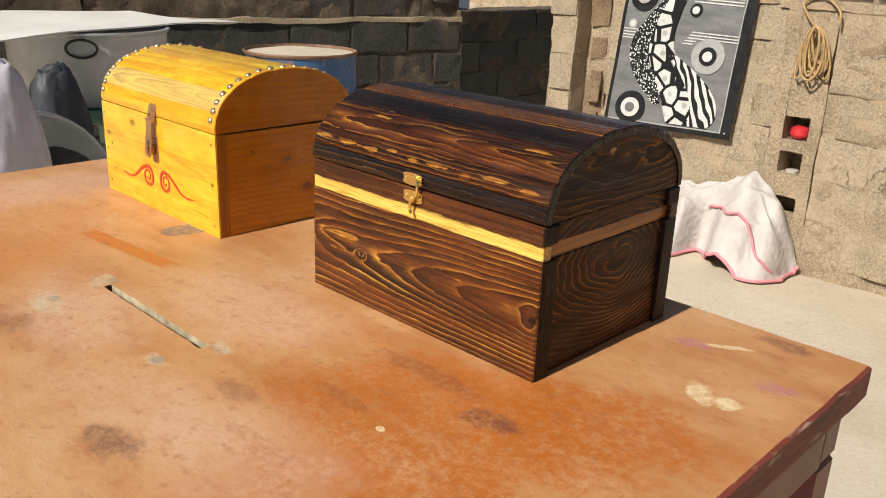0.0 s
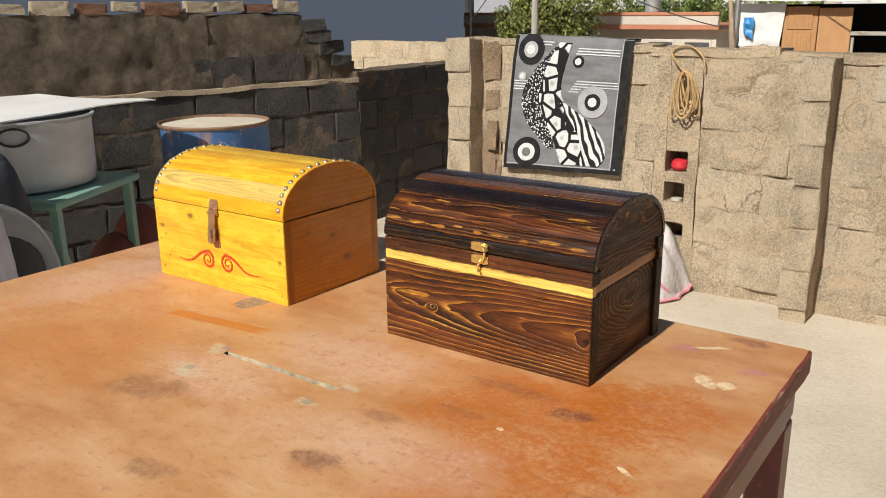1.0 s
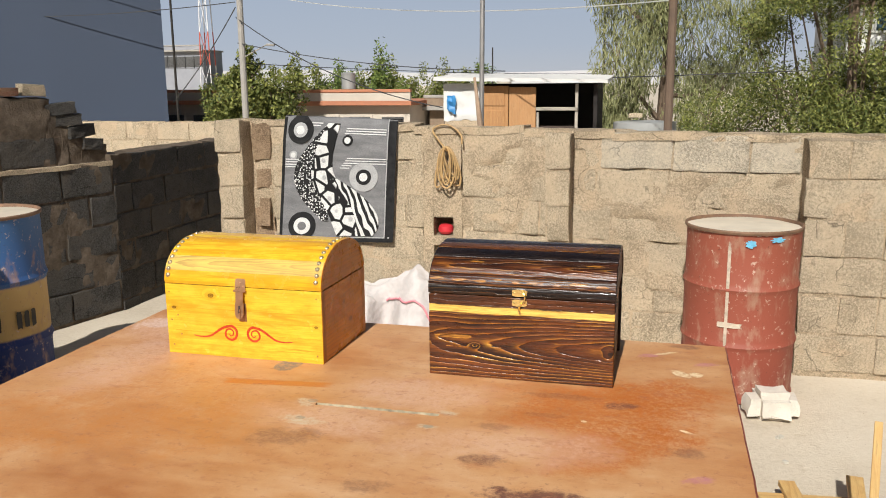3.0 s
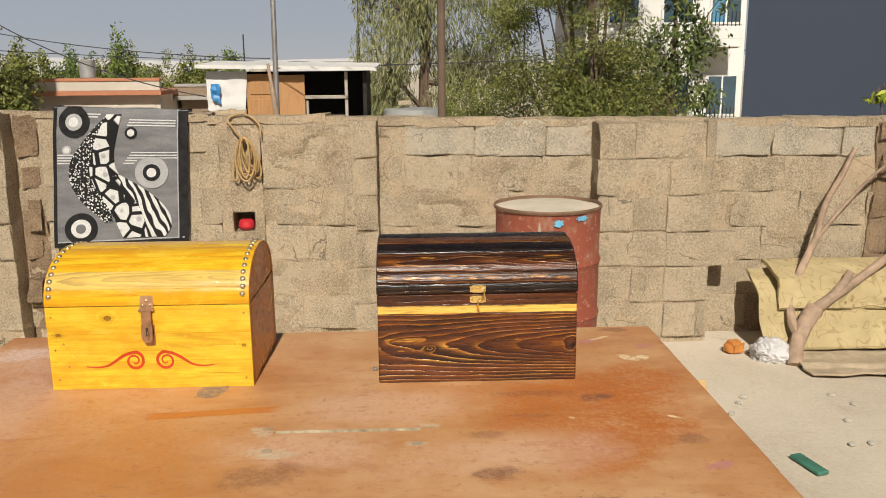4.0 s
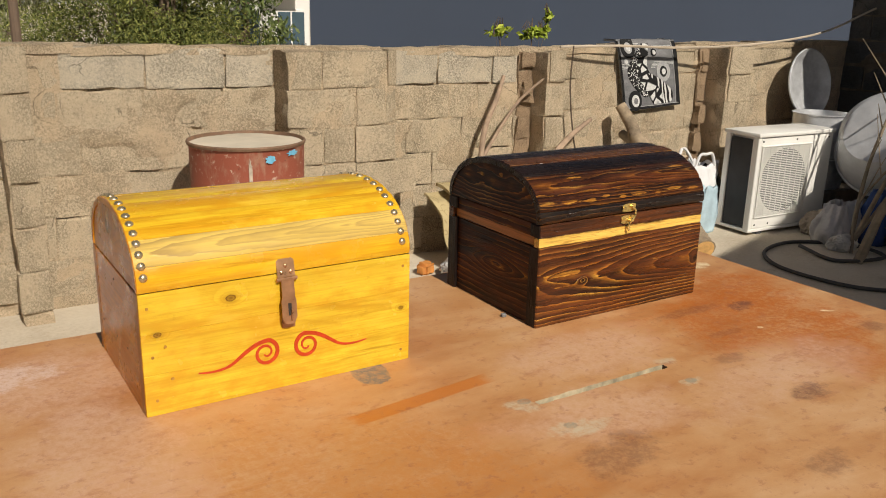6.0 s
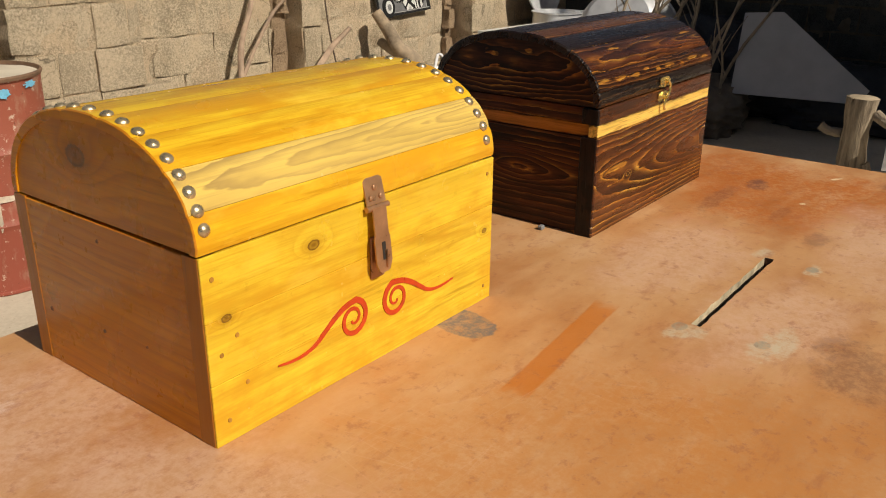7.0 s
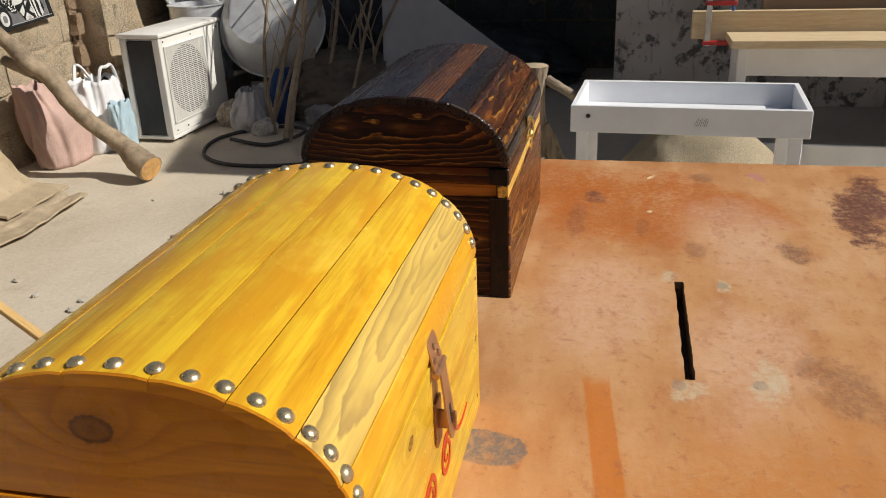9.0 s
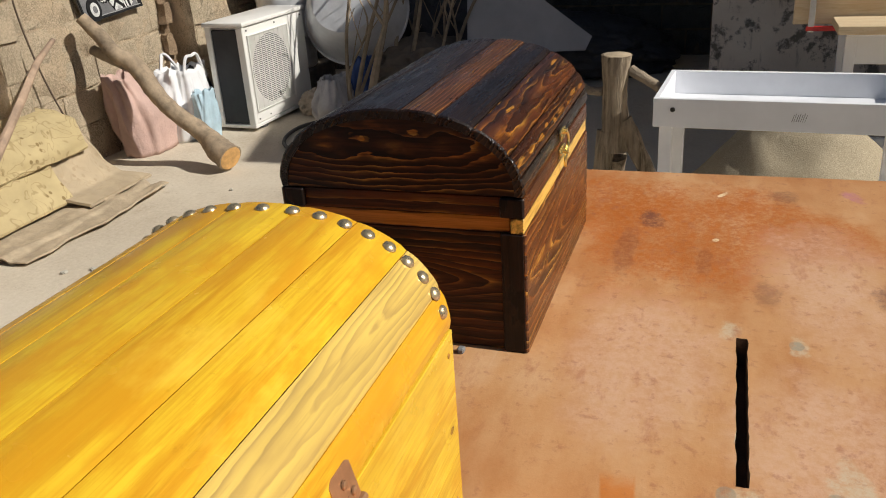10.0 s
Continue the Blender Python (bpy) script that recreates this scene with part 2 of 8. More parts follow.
def burnt_wood(name, along=0, rings=150.0, heart=(0.15, 0.05), pull=0.0, reach=0.02, swirl=0.0, base=((0.02, 0.008, 0.005), (0.10, 0.03, 0.010)), line=1.0, cover=(0.36, 0.60), curl=1.0, eyes=(), fills=(), knots=(), across=(0, 0, 1), shine=0.17, spec=0.5, soft=0.005):
    """Scorched, varnished softwood: thin amber ring lines on a burnt ground, pulled into arches along the board.

    rings: growth rings to the metre; pull: arches to the metre; swirl: how round the rings run about the heart;
    soft: how wide the quiet grain on the heart is; cover: where the lines show; fills: amber lenses the flame has spared; knots: small dark hearts.
    """
    m = Mat(name, 0.3, 0.0, spec)
    u = m.vec("DOT_PRODUCT", m.coord, (1, 0, 0) if along == 0 else (0, 1, 0) if along == 1 else (0, 0, 1))
    v = m.vec("DOT_PRODUCT", m.coord, across)
    m.scattered()

    def st(a, b):
        w = [b, b, b]
        w[along] = a
        return tuple(w)

    def bell(x, z, rx, rz):
        p = m.math("MULTIPLY", m.math("SUBTRACT", u, x), 1 / rx)
        q = m.math("MULTIPLY", m.math("SUBTRACT", v, z), 1 / rz)
        return m.math("EXPONENT", m.math("MULTIPLY", m.math("ADD", m.math("MULTIPLY", p, p), m.math("MULTIPLY", q, q)), -1.0))

    du = m.math("MULTIPLY", m.math("SUBTRACT", u, heart[0]), swirl)
    dv = m.math("SUBTRACT", v, heart[1])
    far = m.math("ADD", m.math("MULTIPLY", dv, dv), m.math("MULTIPLY", du, du))
    f = m.math("MULTIPLY", m.math("SQRT", m.math("ADD", far, soft * soft)), rings)
    if pull:
        q = m.math("MULTIPLY", dv, 1 / reach)
        g = m.math("EXPONENT", m.math("MULTIPLY", m.math("MULTIPLY", q, q), -1.0))
        f = m.math("SUBTRACT", f, m.math("MULTIPLY", g, m.math("MULTIPLY", m.math("SUBTRACT", u, heart[0]), pull)))
    for x, z, rx, rz, k in eyes:
        f = m.math("ADD", f, m.math("MULTIPLY", bell(x, z, rx, rz), k))
    for x, z, r in knots:
        f = m.math("ADD", f, m.math("MULTIPLY", bell(x, z, r * 3.0, r * 1.8), 2.0))
    f = m.math("ADD", f, m.math("MULTIPLY", m.noise(st(8.0, 30.0), 2.0, 0.5), 2.4 * curl))
    f = m.math("ADD", f, m.math("MULTIPLY", m.noise(st(48.0, 150.0), 2.0, 0.5), 0.75 * curl))
    ring = m.math("FRACT", f)
    thin = m.ramp(ring, (0.0, 0.0), (0.05, 1.0), (0.13, 0.6), (0.30, 0.14), (0.6, 0.0), (1.0, 0.0))
    patch = m.noise(st(6.0, 24.0), 4.0, 0.6)
    c = m.ramp(m.noise(st(5.0, 50.0), 5.0, 0.65), (0.36, base[0]), (0.52, tuple((a + b) / 2 for a, b in zip(*base))), (0.66, base[1]))
    c = m.mix(m.ramp(ring, (0.55, 0.0), (0.97, 0.5)), c, tuple(w * 0.4 for w in base[0]))
    amber = m.ramp(m.noise(st(14.0, 70.0), 3.0), (0.32, (0.22, 0.060, 0.010)), (0.54, (0.46, 0.17, 0.022)), (0.74, (0.76, 0.40, 0.065)))
    c = m.mix(m.math("MULTIPLY", m.math("MULTIPLY", thin, line), m.ramp(patch, (cover[0], 0.10), (cover[1], 1.0)), clamp=True), c, amber)
    if fills:
        hot = 0.0
        for x, z, rx, rz, k in fills:
            hot = m.math("ADD", hot, m.math("MULTIPLY", bell(x, z, rx, rz), k))
        hot = m.math("ADD", hot, m.math("MULTIPLY", m.math("SUBTRACT", m.noise(st(55.0, 170.0), 4.0, 0.6), 0.5), 1.3))
        glow = m.ramp(m.noise(st(25.0, 260.0), 4.0, 0.6), (0.36, (0.26, 0.085, 0.014)), (0.56, (0.52, 0.23, 0.03)), (0.72, (0.78, 0.48, 0.10)))
        c = m.mix(m.math("MULTIPLY", m.ramp(hot, (0.42, 0.0), (0.54, 1.0), (1.3, 0.75)), m.ramp(ring, (0.0, 0.85), (0.6, 0.9), (0.85, 0.25), (1.0, 0.35))), c, glow)
    for x, z, r in knots:
        c = m.mix(m.ramp(bell(x, z, r, r * 0.8), (0.35, 0.0), (0.6, 0.9)), c, (0.012, 0.006, 0.004))
    pore = m.noise(st(22.0, 560.0), 3.0, 0.6)
    c = m.mix(m.ramp(pore, (0.50, 0.0), (0.68, 0.65)), c, (0.006, 0.004, 0.0035))
    m.color(c)
    m.gloss(m.ramp(m.noise(st(14, 90), 4.0), (0.3, shine), (0.7, shine + 0.26)))
    m.bump(m.math("ADD", m.math("MULTIPLY", thin, 0.9), pore), 0.5, 0.0009)
    return m.m


def pine(name, tone, dark, along=0, rough=0.22, amber=0.5, lines=46.0, vary=0.35, figure=0.0, cloud=0.25, knots=()):
    """Stained and varnished pine; along: the axis of the grain; vary: how much one board differs from the next.

    knots: place along the board, height and radius of each knot, round which the grain bends.
    """
    m = Mat(name, rough, 0.0, 0.5)
    u = m.vec("DOT_PRODUCT", m.coord, (1, 0, 0) if along == 0 else (0, 1, 0))
    w = m.vec("DOT_PRODUCT", m.coord, (0, 0, 1))

    def bell(x, z, rx, rz):
        p = m.math("MULTIPLY", m.math("SUBTRACT", u, x), 1 / rx)
        q = m.math("MULTIPLY", m.math("SUBTRACT", w, z), 1 / rz)
        return m.math("EXPONENT", m.math("MULTIPLY", m.math("ADD", m.math("MULTIPLY", p, p), m.math("MULTIPLY", q, q)), -1.0))

    r = m.scattered()

    def st(a, b):
        v = [b, b, b]
        v[along] = a
        return tuple(v)

    field = grain_field(m, along, lines, 4.0, 3.2, 12.0, 0.5)
    for x, z, k in knots:
        field = m.math("ADD", field, m.math("MULTIPLY", bell(x, z, k * 4, k * 2.2), 2.5))
    rings = m.math("FRACT", field)
    line = m.ramp(rings, (0.0, 0.0), (0.5, 0.12), (0.88, 1.0), (1.0, 0.0))
    fine = m.noise(st(10.0, 420.0), 4.0, 0.65)
    wide = m.noise(st(3.0, 24.0), 6.0, 0.65)
    warm = tuple(a * 0.55 + b * 0.45 for a, b in zip(tone, dark))
    c = m.ramp(wide, (0.30, warm), (0.46, tone), (0.60, tuple(min(1.0, v * 1.10) for v in tone)), (0.72, tuple(v * 0.86 for v in tone)))
    c = m.mix(m.math("MULTIPLY", r, vary), c, dark)
    c = m.mix(m.math("MULTIPLY", line, m.ramp(m.noise(st(2.0, 14.0), 2.0), (0.4, 0.10 + figure * 0.5), (0.62, 0.70))), c, dark)
    c = m.mix(m.ramp(fine, (0.44, 0.0), (0.70, 0.5)), c, dark)
    c = m.mix(m.ramp(m.noise(st(4.0, 46.0), 6.0, 0.7), (0.52, 0.0), (0.66, amber)), c, dark)
    c = m.mix(m.ramp(m.noise(st(7.0, 130.0), 4.0, 0.7), (0.60, 0.0), (0.70, 0.6)), c, tuple(v * 0.75 for v in dark))
    c = m.mix(m.ramp(m.noise(90, 5.0, 0.7), (0.62, 0.0), (0.72, 0.3)), c, tuple(v * 0.7 for v in dark))
    c = m.mix(m.ramp(m.noise(st(13.0, 30.0), 6.0, 0.65), (0.44, 0.0), (0.60, cloud)), c, tuple(v * k for v, k in zip(warm, (0.95, 0.76, 0.6))))
    c = m.mix(m.ramp(m.noise(st(9.0, 22.0), 5.0, 0.65), (0.56, 0.0), (0.70, cloud * 0.6)), c, tuple(min(1.0, v * 1.05 + 0.035) for v in tone))
    for x, z, k in knots:
        blur = m.math("ADD", bell(x, z, k * 1.5, k), m.math("MULTIPLY", m.math("SUBTRACT", m.noise(500, 4.0, 0.6), 0.5), 0.3))
        c = m.mix(m.ramp(bell(x, z, k * 3.0, k * 1.9), (0.2, 0.0), (0.7, 0.4)), c, tuple(q * 0.7 for q in dark))
        c = m.mix(m.ramp(blur, (0.34, 0.0), (0.44, 0.9), (0.72, 0.45), (1.0, 0.7)), c, (0.10, 0.030, 0.006))
    m.color(c)
    m.gloss(m.ramp(m.noise(40, 3.0), (0.3, max(0.05, rough - 0.07)), (0.7, rough + 0.1)))
    m.bump(m.math("ADD", m.math("MULTIPLY", line, 0.5), fine), 0.22, 0.0007)
    return m.m


RED_BASE = ((0.035, 0.012, 0.006), (0.125, 0.037, 0.011))
SOOT = ((0.006, 0.0042, 0.004), (0.022, 0.011, 0.008))
MIXED = ((0.010, 0.005, 0.004), (0.075, 0.021, 0.008))
BURNT = burnt_wood("scorched varnished wood", 0, 210.0, (0.1, 0.13), base=RED_BASE, line=0.45, cover=(0.5, 0.7))
BURNT_FRONT = burnt_wood(
    "scorched front board", 0, 190.0, (0.136, 0.058), 20.0, 0.030, base=((0.024, 0.0075, 0.004), (0.15, 0.041, 0.011)), line=1.0, cover=(0.28, 0.50), curl=0.55, soft=0.024,
    eyes=((0.035, 0.064, 0.040, 0.008, -1.2), (0.286, 0.054, 0.010, 0.012, -2.0)),
    fills=((0.022, 0.066, 0.022, 0.0040, 0.80), (0.060, 0.067, 0.022, 0.0036, 0.80), (0.04, 0.050, 0.04, 0.0020, 0.58), (0.112, 0.052, 0.022, 0.0022, 0.55), (0.205, 0.065, 0.010, 0.0030, 0.6)),
    knots=((0.076, 0.0535, 0.0026), (0.289, 0.054, 0.005)))
BURNT_END = burnt_wood("scorched end board with swirling grain", 1, 205.0, (0.112, 0.086), swirl=0.48, base=((0.016, 0.006, 0.004), (0.085, 0.025, 0.008)), line=1.0, cover=(0.34, 0.58), curl=1.0, eyes=((0.125, 0.050, 0.03, 0.02, -2.0),), knots=((0.105, 0.090, 0.006),), shine=0.34, spec=0.25)
BURNT_END_FAR = burnt_wood("scorched end board with bold bands", 1, 120.0, (0.10, 0.060), base=((0.010, 0.005, 0.004), (0.115, 0.032, 0.010)), line=0.75, cover=(0.42, 0.62), curl=0.6, eyes=((0.095, 0.062, 0.045, 0.02, -2.6),), fills=((0.090, 0.060, 0.030, 0.005, 0.5),), shine=0.34, spec=0.25)
BURNT_LID_END = burnt_wood("scorched arched end board", 1, 185.0, (0.115, 0.178), swirl=0.22, base=((0.010, 0.005, 0.004), (0.065, 0.020, 0.008)), line=0.9, cover=(0.36, 0.60), curl=1.3, eyes=((0.088, 0.182, 0.022, 0.012, 1.7), (0.130, 0.176, 0.024, 0.013, 1.9)), fills=((0.086, 0.184, 0.007, 0.004, 0.6), (0.128, 0.178, 0.008, 0.004, 0.55)), shine=0.34, spec=0.25)
BURNT_POST = burnt_wood("scorched corner post", 2, 150.0, (0, 0), base=SOOT, line=0.25, cover=(0.5, 0.7), across=(1, 0, 0), shine=0.34, spec=0.25)
LID = (0, 1.0, 0.7)
BURNT_BLACK = burnt_wood("charred black slat", 0, 230.0, (0.1, 0.30), base=SOOT, line=0.30, cover=(0.50, 0.68), across=LID, shine=0.14)
BURNT_EYES = burnt_wood(
    "scorched slat with amber eyes", 0, 210.0, (0.1, 0.135), base=MIXED, line=0.75, cover=(0.44, 0.64), curl=1.3, across=(0, 0.5, 1), spec=0.3,
    fills=((0.012, 0.163, 0.016, 0.003, 0.75), (0.050, 0.162, 0.020, 0.003, 0.8), (0.084, 0.160, 0.010, 0.004, 0.65), (0.112, 0.164, 0.012, 0.003, 0.7), (0.140, 0.160, 0.010, 0.004, 0.65), (0.172, 0.162, 0.016, 0.003, 0.7), (0.204, 0.159, 0.010, 0.004, 0.7), (0.236, 0.163, 0.016, 0.003, 0.75), (0.272, 0.160, 0.016, 0.004, 0.85)))
BURNT_CURL = burnt_wood("scorched slat with curled grain", 0, 190.0, (0.16, 0.148), 12.0, 0.012, base=((0.016, 0.0065, 0.0045), (0.105, 0.029, 0.009)), line=1.0, cover=(0.40, 0.62), curl=1.1, across=LID, spec=0.3, fills=((0.075, 0.157, 0.030, 0.003, 0.55), (0.262, 0.158, 0.030, 0.004, 0.6)))
BURNT_LINES = burnt_wood("scorched slat with amber stripes", 0, 260.0, (0.1, 0.12), base=((0.03, 0.011, 0.006), (0.12, 0.036, 0.011)), line=1.0, cover=(0.20, 0.45), curl=0.9, across=LID)
PINE = pine("yellow stained pine", (0.77, 0.53, 0.038), (0.50, 0.26, 0.012), 0, 0.2, 0.6, vary=0.12, cloud=0.7, knots=((0.0885, 0.1085, 0.0036), (0.0155, 0.0835, 0.0026), (0.283, 0.064, 0.0022)))
PINE_LID = pine("golden stained pine slat", (0.82, 0.56, 0.030), (0.55, 0.225, 0.006), 0, 0.2, 0.75, vary=0.42, cloud=0.8)


def arched_pine(name, tone, ink, rings, pull, heart, reach, soft, across):
    """Varnished pine whose grey ring lines run in nested arches along the board."""
    m = Mat(name, 0.2, 0.0, 0.5)
    u = m.vec("DOT_PRODUCT", m.coord, (1, 0, 0))
    dv = m.math("SUBTRACT", m.vec("DOT_PRODUCT", m.coord, across), heart[1])
    q = m.math("MULTIPLY", dv, 1 / reach)
    g = m.math("EXPONENT", m.math("MULTIPLY", m.math("MULTIPLY", q, q), -1.0))
    f = m.math("MULTIPLY", m.math("SQRT", m.math("ADD", m.math("MULTIPLY", dv, dv), soft * soft)), rings)
    f = m.math("SUBTRACT", f, m.math("MULTIPLY", g, m.math("MULTIPLY", m.math("SUBTRACT", u, heart[0]), pull)))
    f = m.math("ADD", f, m.math("MULTIPLY", m.noise((9, 34, 34), 3.0, 0.5), 2.6))
    f = m.math("ADD", f, m.math("MULTIPLY", m.noise((60, 200, 200), 2.0, 0.5), 0.5))
    ring = m.math("FRACT", f)
    c = m.ramp(m.noise((4, 40, 40), 5.0, 0.6), (0.34, tuple(v * 0.8 for v in tone)), (0.52, tone), (0.68, tuple(min(1.0, v * 1.12 + 0.02) for v in tone)))
    c = m.mix(m.math("MULTIPLY", m.ramp(ring, (0.0, 0.0), (0.25, 0.12), (0.62, 0.5), (0.90, 0.95), (1.0, 0.0)), m.ramp(m.noise((5, 20, 20), 3.0), (0.36, 0.3), (0.6, 0.95))), c, ink)
    c = m.mix(m.ramp(m.noise((14, 500, 500), 4.0, 0.6), (0.5, 0.0), (0.7, 0.4)), c, ink)
    m.color(c)
    m.gloss(m.ramp(m.noise(40, 3.0), (0.3, 0.14), (0.7, 0.30)))
    m.bump(ring, 0.12, 0.0006)
    return m.m


PINE_ARCH = arched_pine("pale pine with grey arched grain", (0.74, 0.51, 0.12), (0.34, 0.22, 0.075), 75.0, 15.0, (0.0, 0.127), 0.014, 0.010, (0, 1.0, 0.7))
PINE_END = pine("amber stained pine end", (0.68, 0.275, 0.011), (0.45, 0.135, 0.004), 1, 0.28, 0.45, 120.0, 0.1, 0.9)
PINE_END_R = pine("amber stained knotty pine end", (0.68, 0.275, 0.011), (0.45, 0.135, 0.004), 1, 0.28, 0.45, 120.0, 0.1, 0.9, knots=((0.10, 0.085, 0.0035), (0.13, 0.045, 0.0045)))
PINE_LID_L = pine("amber stained pine end with a knot", (0.66, 0.265, 0.011), (0.43, 0.13, 0.004), 1, 0.28, 0.45, 75.0, 0.1, 0.8, knots=((0.118, 0.166, 0.0075),))
PINE_EDGE = pine("dark stained pine edge", (0.52, 0.20, 0.012), (0.34, 0.105, 0.006), 2, 0.35, 0.3)


def singed_band(name, tone, along, lo, hi, amount):
    """A bare pine band, streaked by the flame along its edges."""
    m = Mat(name, 0.28, 0.0, 0.5)
    z = m.vec("DOT_PRODUCT", m.coord, (0, 0, 1))
    st = (lambda a, b: (a, b, b)) if along == 0 else (lambda a, b: (b, a, b))
    n = m.noise(st(7.0, 240.0), 5.0, 0.65)
    c = m.ramp(n, (0.34, tuple(v * 0.55 for v in tone)), (0.5, tone), (0.68, tuple(min(1.0, v * 1.15 + 0.02) for v in tone)))
    c = m.mix(m.ramp(m.noise(st(30.0, 700.0), 4.0, 0.6), (0.52, 0.0), (0.66, 0.6)), c, (0.24, 0.09, 0.012))
    edge = m.math("DIVIDE", m.math("ABSOLUTE", m.math("SUBTRACT", z, (lo + hi) / 2)), (hi - lo) / 2)
    burn = m.math("ADD", edge, m.math("MULTIPLY", m.math("SUBTRACT", m.noise(st(22.0, 160.0), 5.0, 0.65), 0.5), 1.5))
    c = m.mix(m.ramp(burn, (0.78, 0.0), (1.02, amount)), c, (0.05, 0.018, 0.006))
    m.color(c)
    m.bump(n, 0.3, 0.0007)
    return m.m


STRIP = singed_band("bare pale pine band", (0.84, 0.53, 0.11), 0, 0.1055, 0.118, 0.9)
STRIP_DIM = singed_band("darkened pine band", (0.46, 0.18, 0.028), 1, 0.1048, 0.1178, 0.9)

# ---- ground ----
def ground_height(x, y):
    s = min(1.0, max(0.0, (y - 5.0) / 9.0))
    return -2.2 * s * s * (3 - 2 * s)


def build_ground():
    bm = bmesh.new()
    xs = [-700, -300, -120, -60, -30, -15] + [-10 + 0.5 * i for i in range(45)] + [16, 25, 45, 90, 200, 700]
    ys = [-300, -80, -30, -12] + [-8 + 0.5 * i for i in range(50)] + [20, 28, 40, 70, 130, 300, 900]
    g = [[bm.verts.new((x, y, ground_height(x, y) + 0.006 * noise.noise(Vector((x * 0.9, y * 0.9, 3))))) for y in ys] for x in xs]
    for i in range(len(xs) - 1):
        for j in range(len(ys) - 1):
            bm.faces.new((g[i][j], g[i + 1][j], g[i + 1][j + 1], g[i][j + 1]))
    return solo("ground", bm, GROUND, "pale dusty concrete yard ground with earth stains", "ground", kind="structure")


build_ground()

# ---- yard walls of concrete blocks ----
def block_mesh(seed, w, h, d, wear=0.006):
    """A worn block, its face towards -y, centred."""
    r = random.Random(seed)
    bm = bmesh.new()
    us = [0.0, 0.022, 0.2, 0.4, 0.6, 0.8, 0.978, 1.0] if w > 0.3 else [0.0, 0.045, 0.35, 0.65, 0.955, 1.0]
    vs = [0.0, 0.045, 0.35, 0.65, 0.955, 1.0]
    nx, nz = len(us) - 1, len(vs) - 1
    g = []
    for i in range(nx + 1):
        col = []
        for j in range(nz + 1):
            rim = i in (0, nx) or j in (0, nz)
            x, z = (us[i] - 0.5) * (w - 0.006), (vs[j] - 0.5) * (h - 0.006)
            y = -d / 2 + (r.uniform(0.0, 0.0035) if rim else r.uniform(-0.0018, 0.0022))
            if i in (0, nx) and j in (0, nz) and r.random() < 0.45:
                y += r.uniform(0.004, 0.02)
            wj = wear * (0.7 if rim else 0.35)
            col.append(bm.verts.new((x + r.uniform(-wj, wj), y, z + r.uniform(-wj, wj))))
        g.append(col)
    for i in range(nx):
        for j in range(nz):
            bm.faces.new((g[i][j], g[i + 1][j], g[i + 1][j + 1], g[i][j + 1]))
    ring = [g[i][0] for i in range(nx + 1)] + [g[nx][j] for j in range(1, nz + 1)] + [g[i][nz] for i in range(nx - 1, -1, -1)] + [g[0][j] for j in range(nz - 1, 0, -1)]
    back = [bm.verts.new((v.co.x, d / 2, v.co.z)) for v in ring]
    for k in range(len(ring)):
        j = (k + 1) % len(ring)
        bm.faces.new((ring[k], back[k], back[j], ring[j]))
    bm.faces.new(back)
    return bm


FULL = {}


def block_data(material, kind):
    key = (material.name, kind)
    if key not in FULL:
        w = 0.398 if kind < 6 else 0.19
        FULL[key] = mesh_of("block", block_mesh(100 + kind, w, 0.196, 0.07), material, False)
    return FULL[key]


def lay_block(wall, material, x, y, z, width, yaw=0.0, tilt=0.0, rng=RNG, height=0.196):
    """One block as a piece of the wall; x, y, z: the middle of its face."""
    full = width > 0.27
    kind = rng.randrange(6) if full else 6 + rng.randrange(4)
    ob = new("block", block_data(material, kind))
    way = Matrix.Rotation(radians(yaw), 4, "Z")
    inner = way @ Vector((0, 0.035, 0))
    ob.matrix_world = Matrix.Translation(Vector((x, y, z)) + inner) @ way @ Matrix.Rotation(tilt + rng.uniform(-0.008, 0.008), 4, "Y") @ Matrix.Diagonal((width / (0.398 if full else 0.19), 1, height / 0.196, 1))
    ob.parent = wall
    return ob


TOPS = ((-2.6, 1.375), (0.0, 1.300), (2.8, 1.268), (4.4, 1.300), (6.6, 1.315))


def wall_top(x):
    return float(np.interp(x, [a for a, _ in TOPS], [b for _, b in TOPS]))


WALL_Y = 3.64
wall_back = new("wall_back")
tagged(wall_back, "sunlit yard wall of sandy concrete blocks with rough mortar", "wall", kind="structure")
HOLE_X0, HOLE_X1 = -1.06, -0.82


def lumps(q):
    return noise.noise(q) + 0.55 * noise.noise(q * 2.9) + 0.3 * noise.noise(q * 7.3)


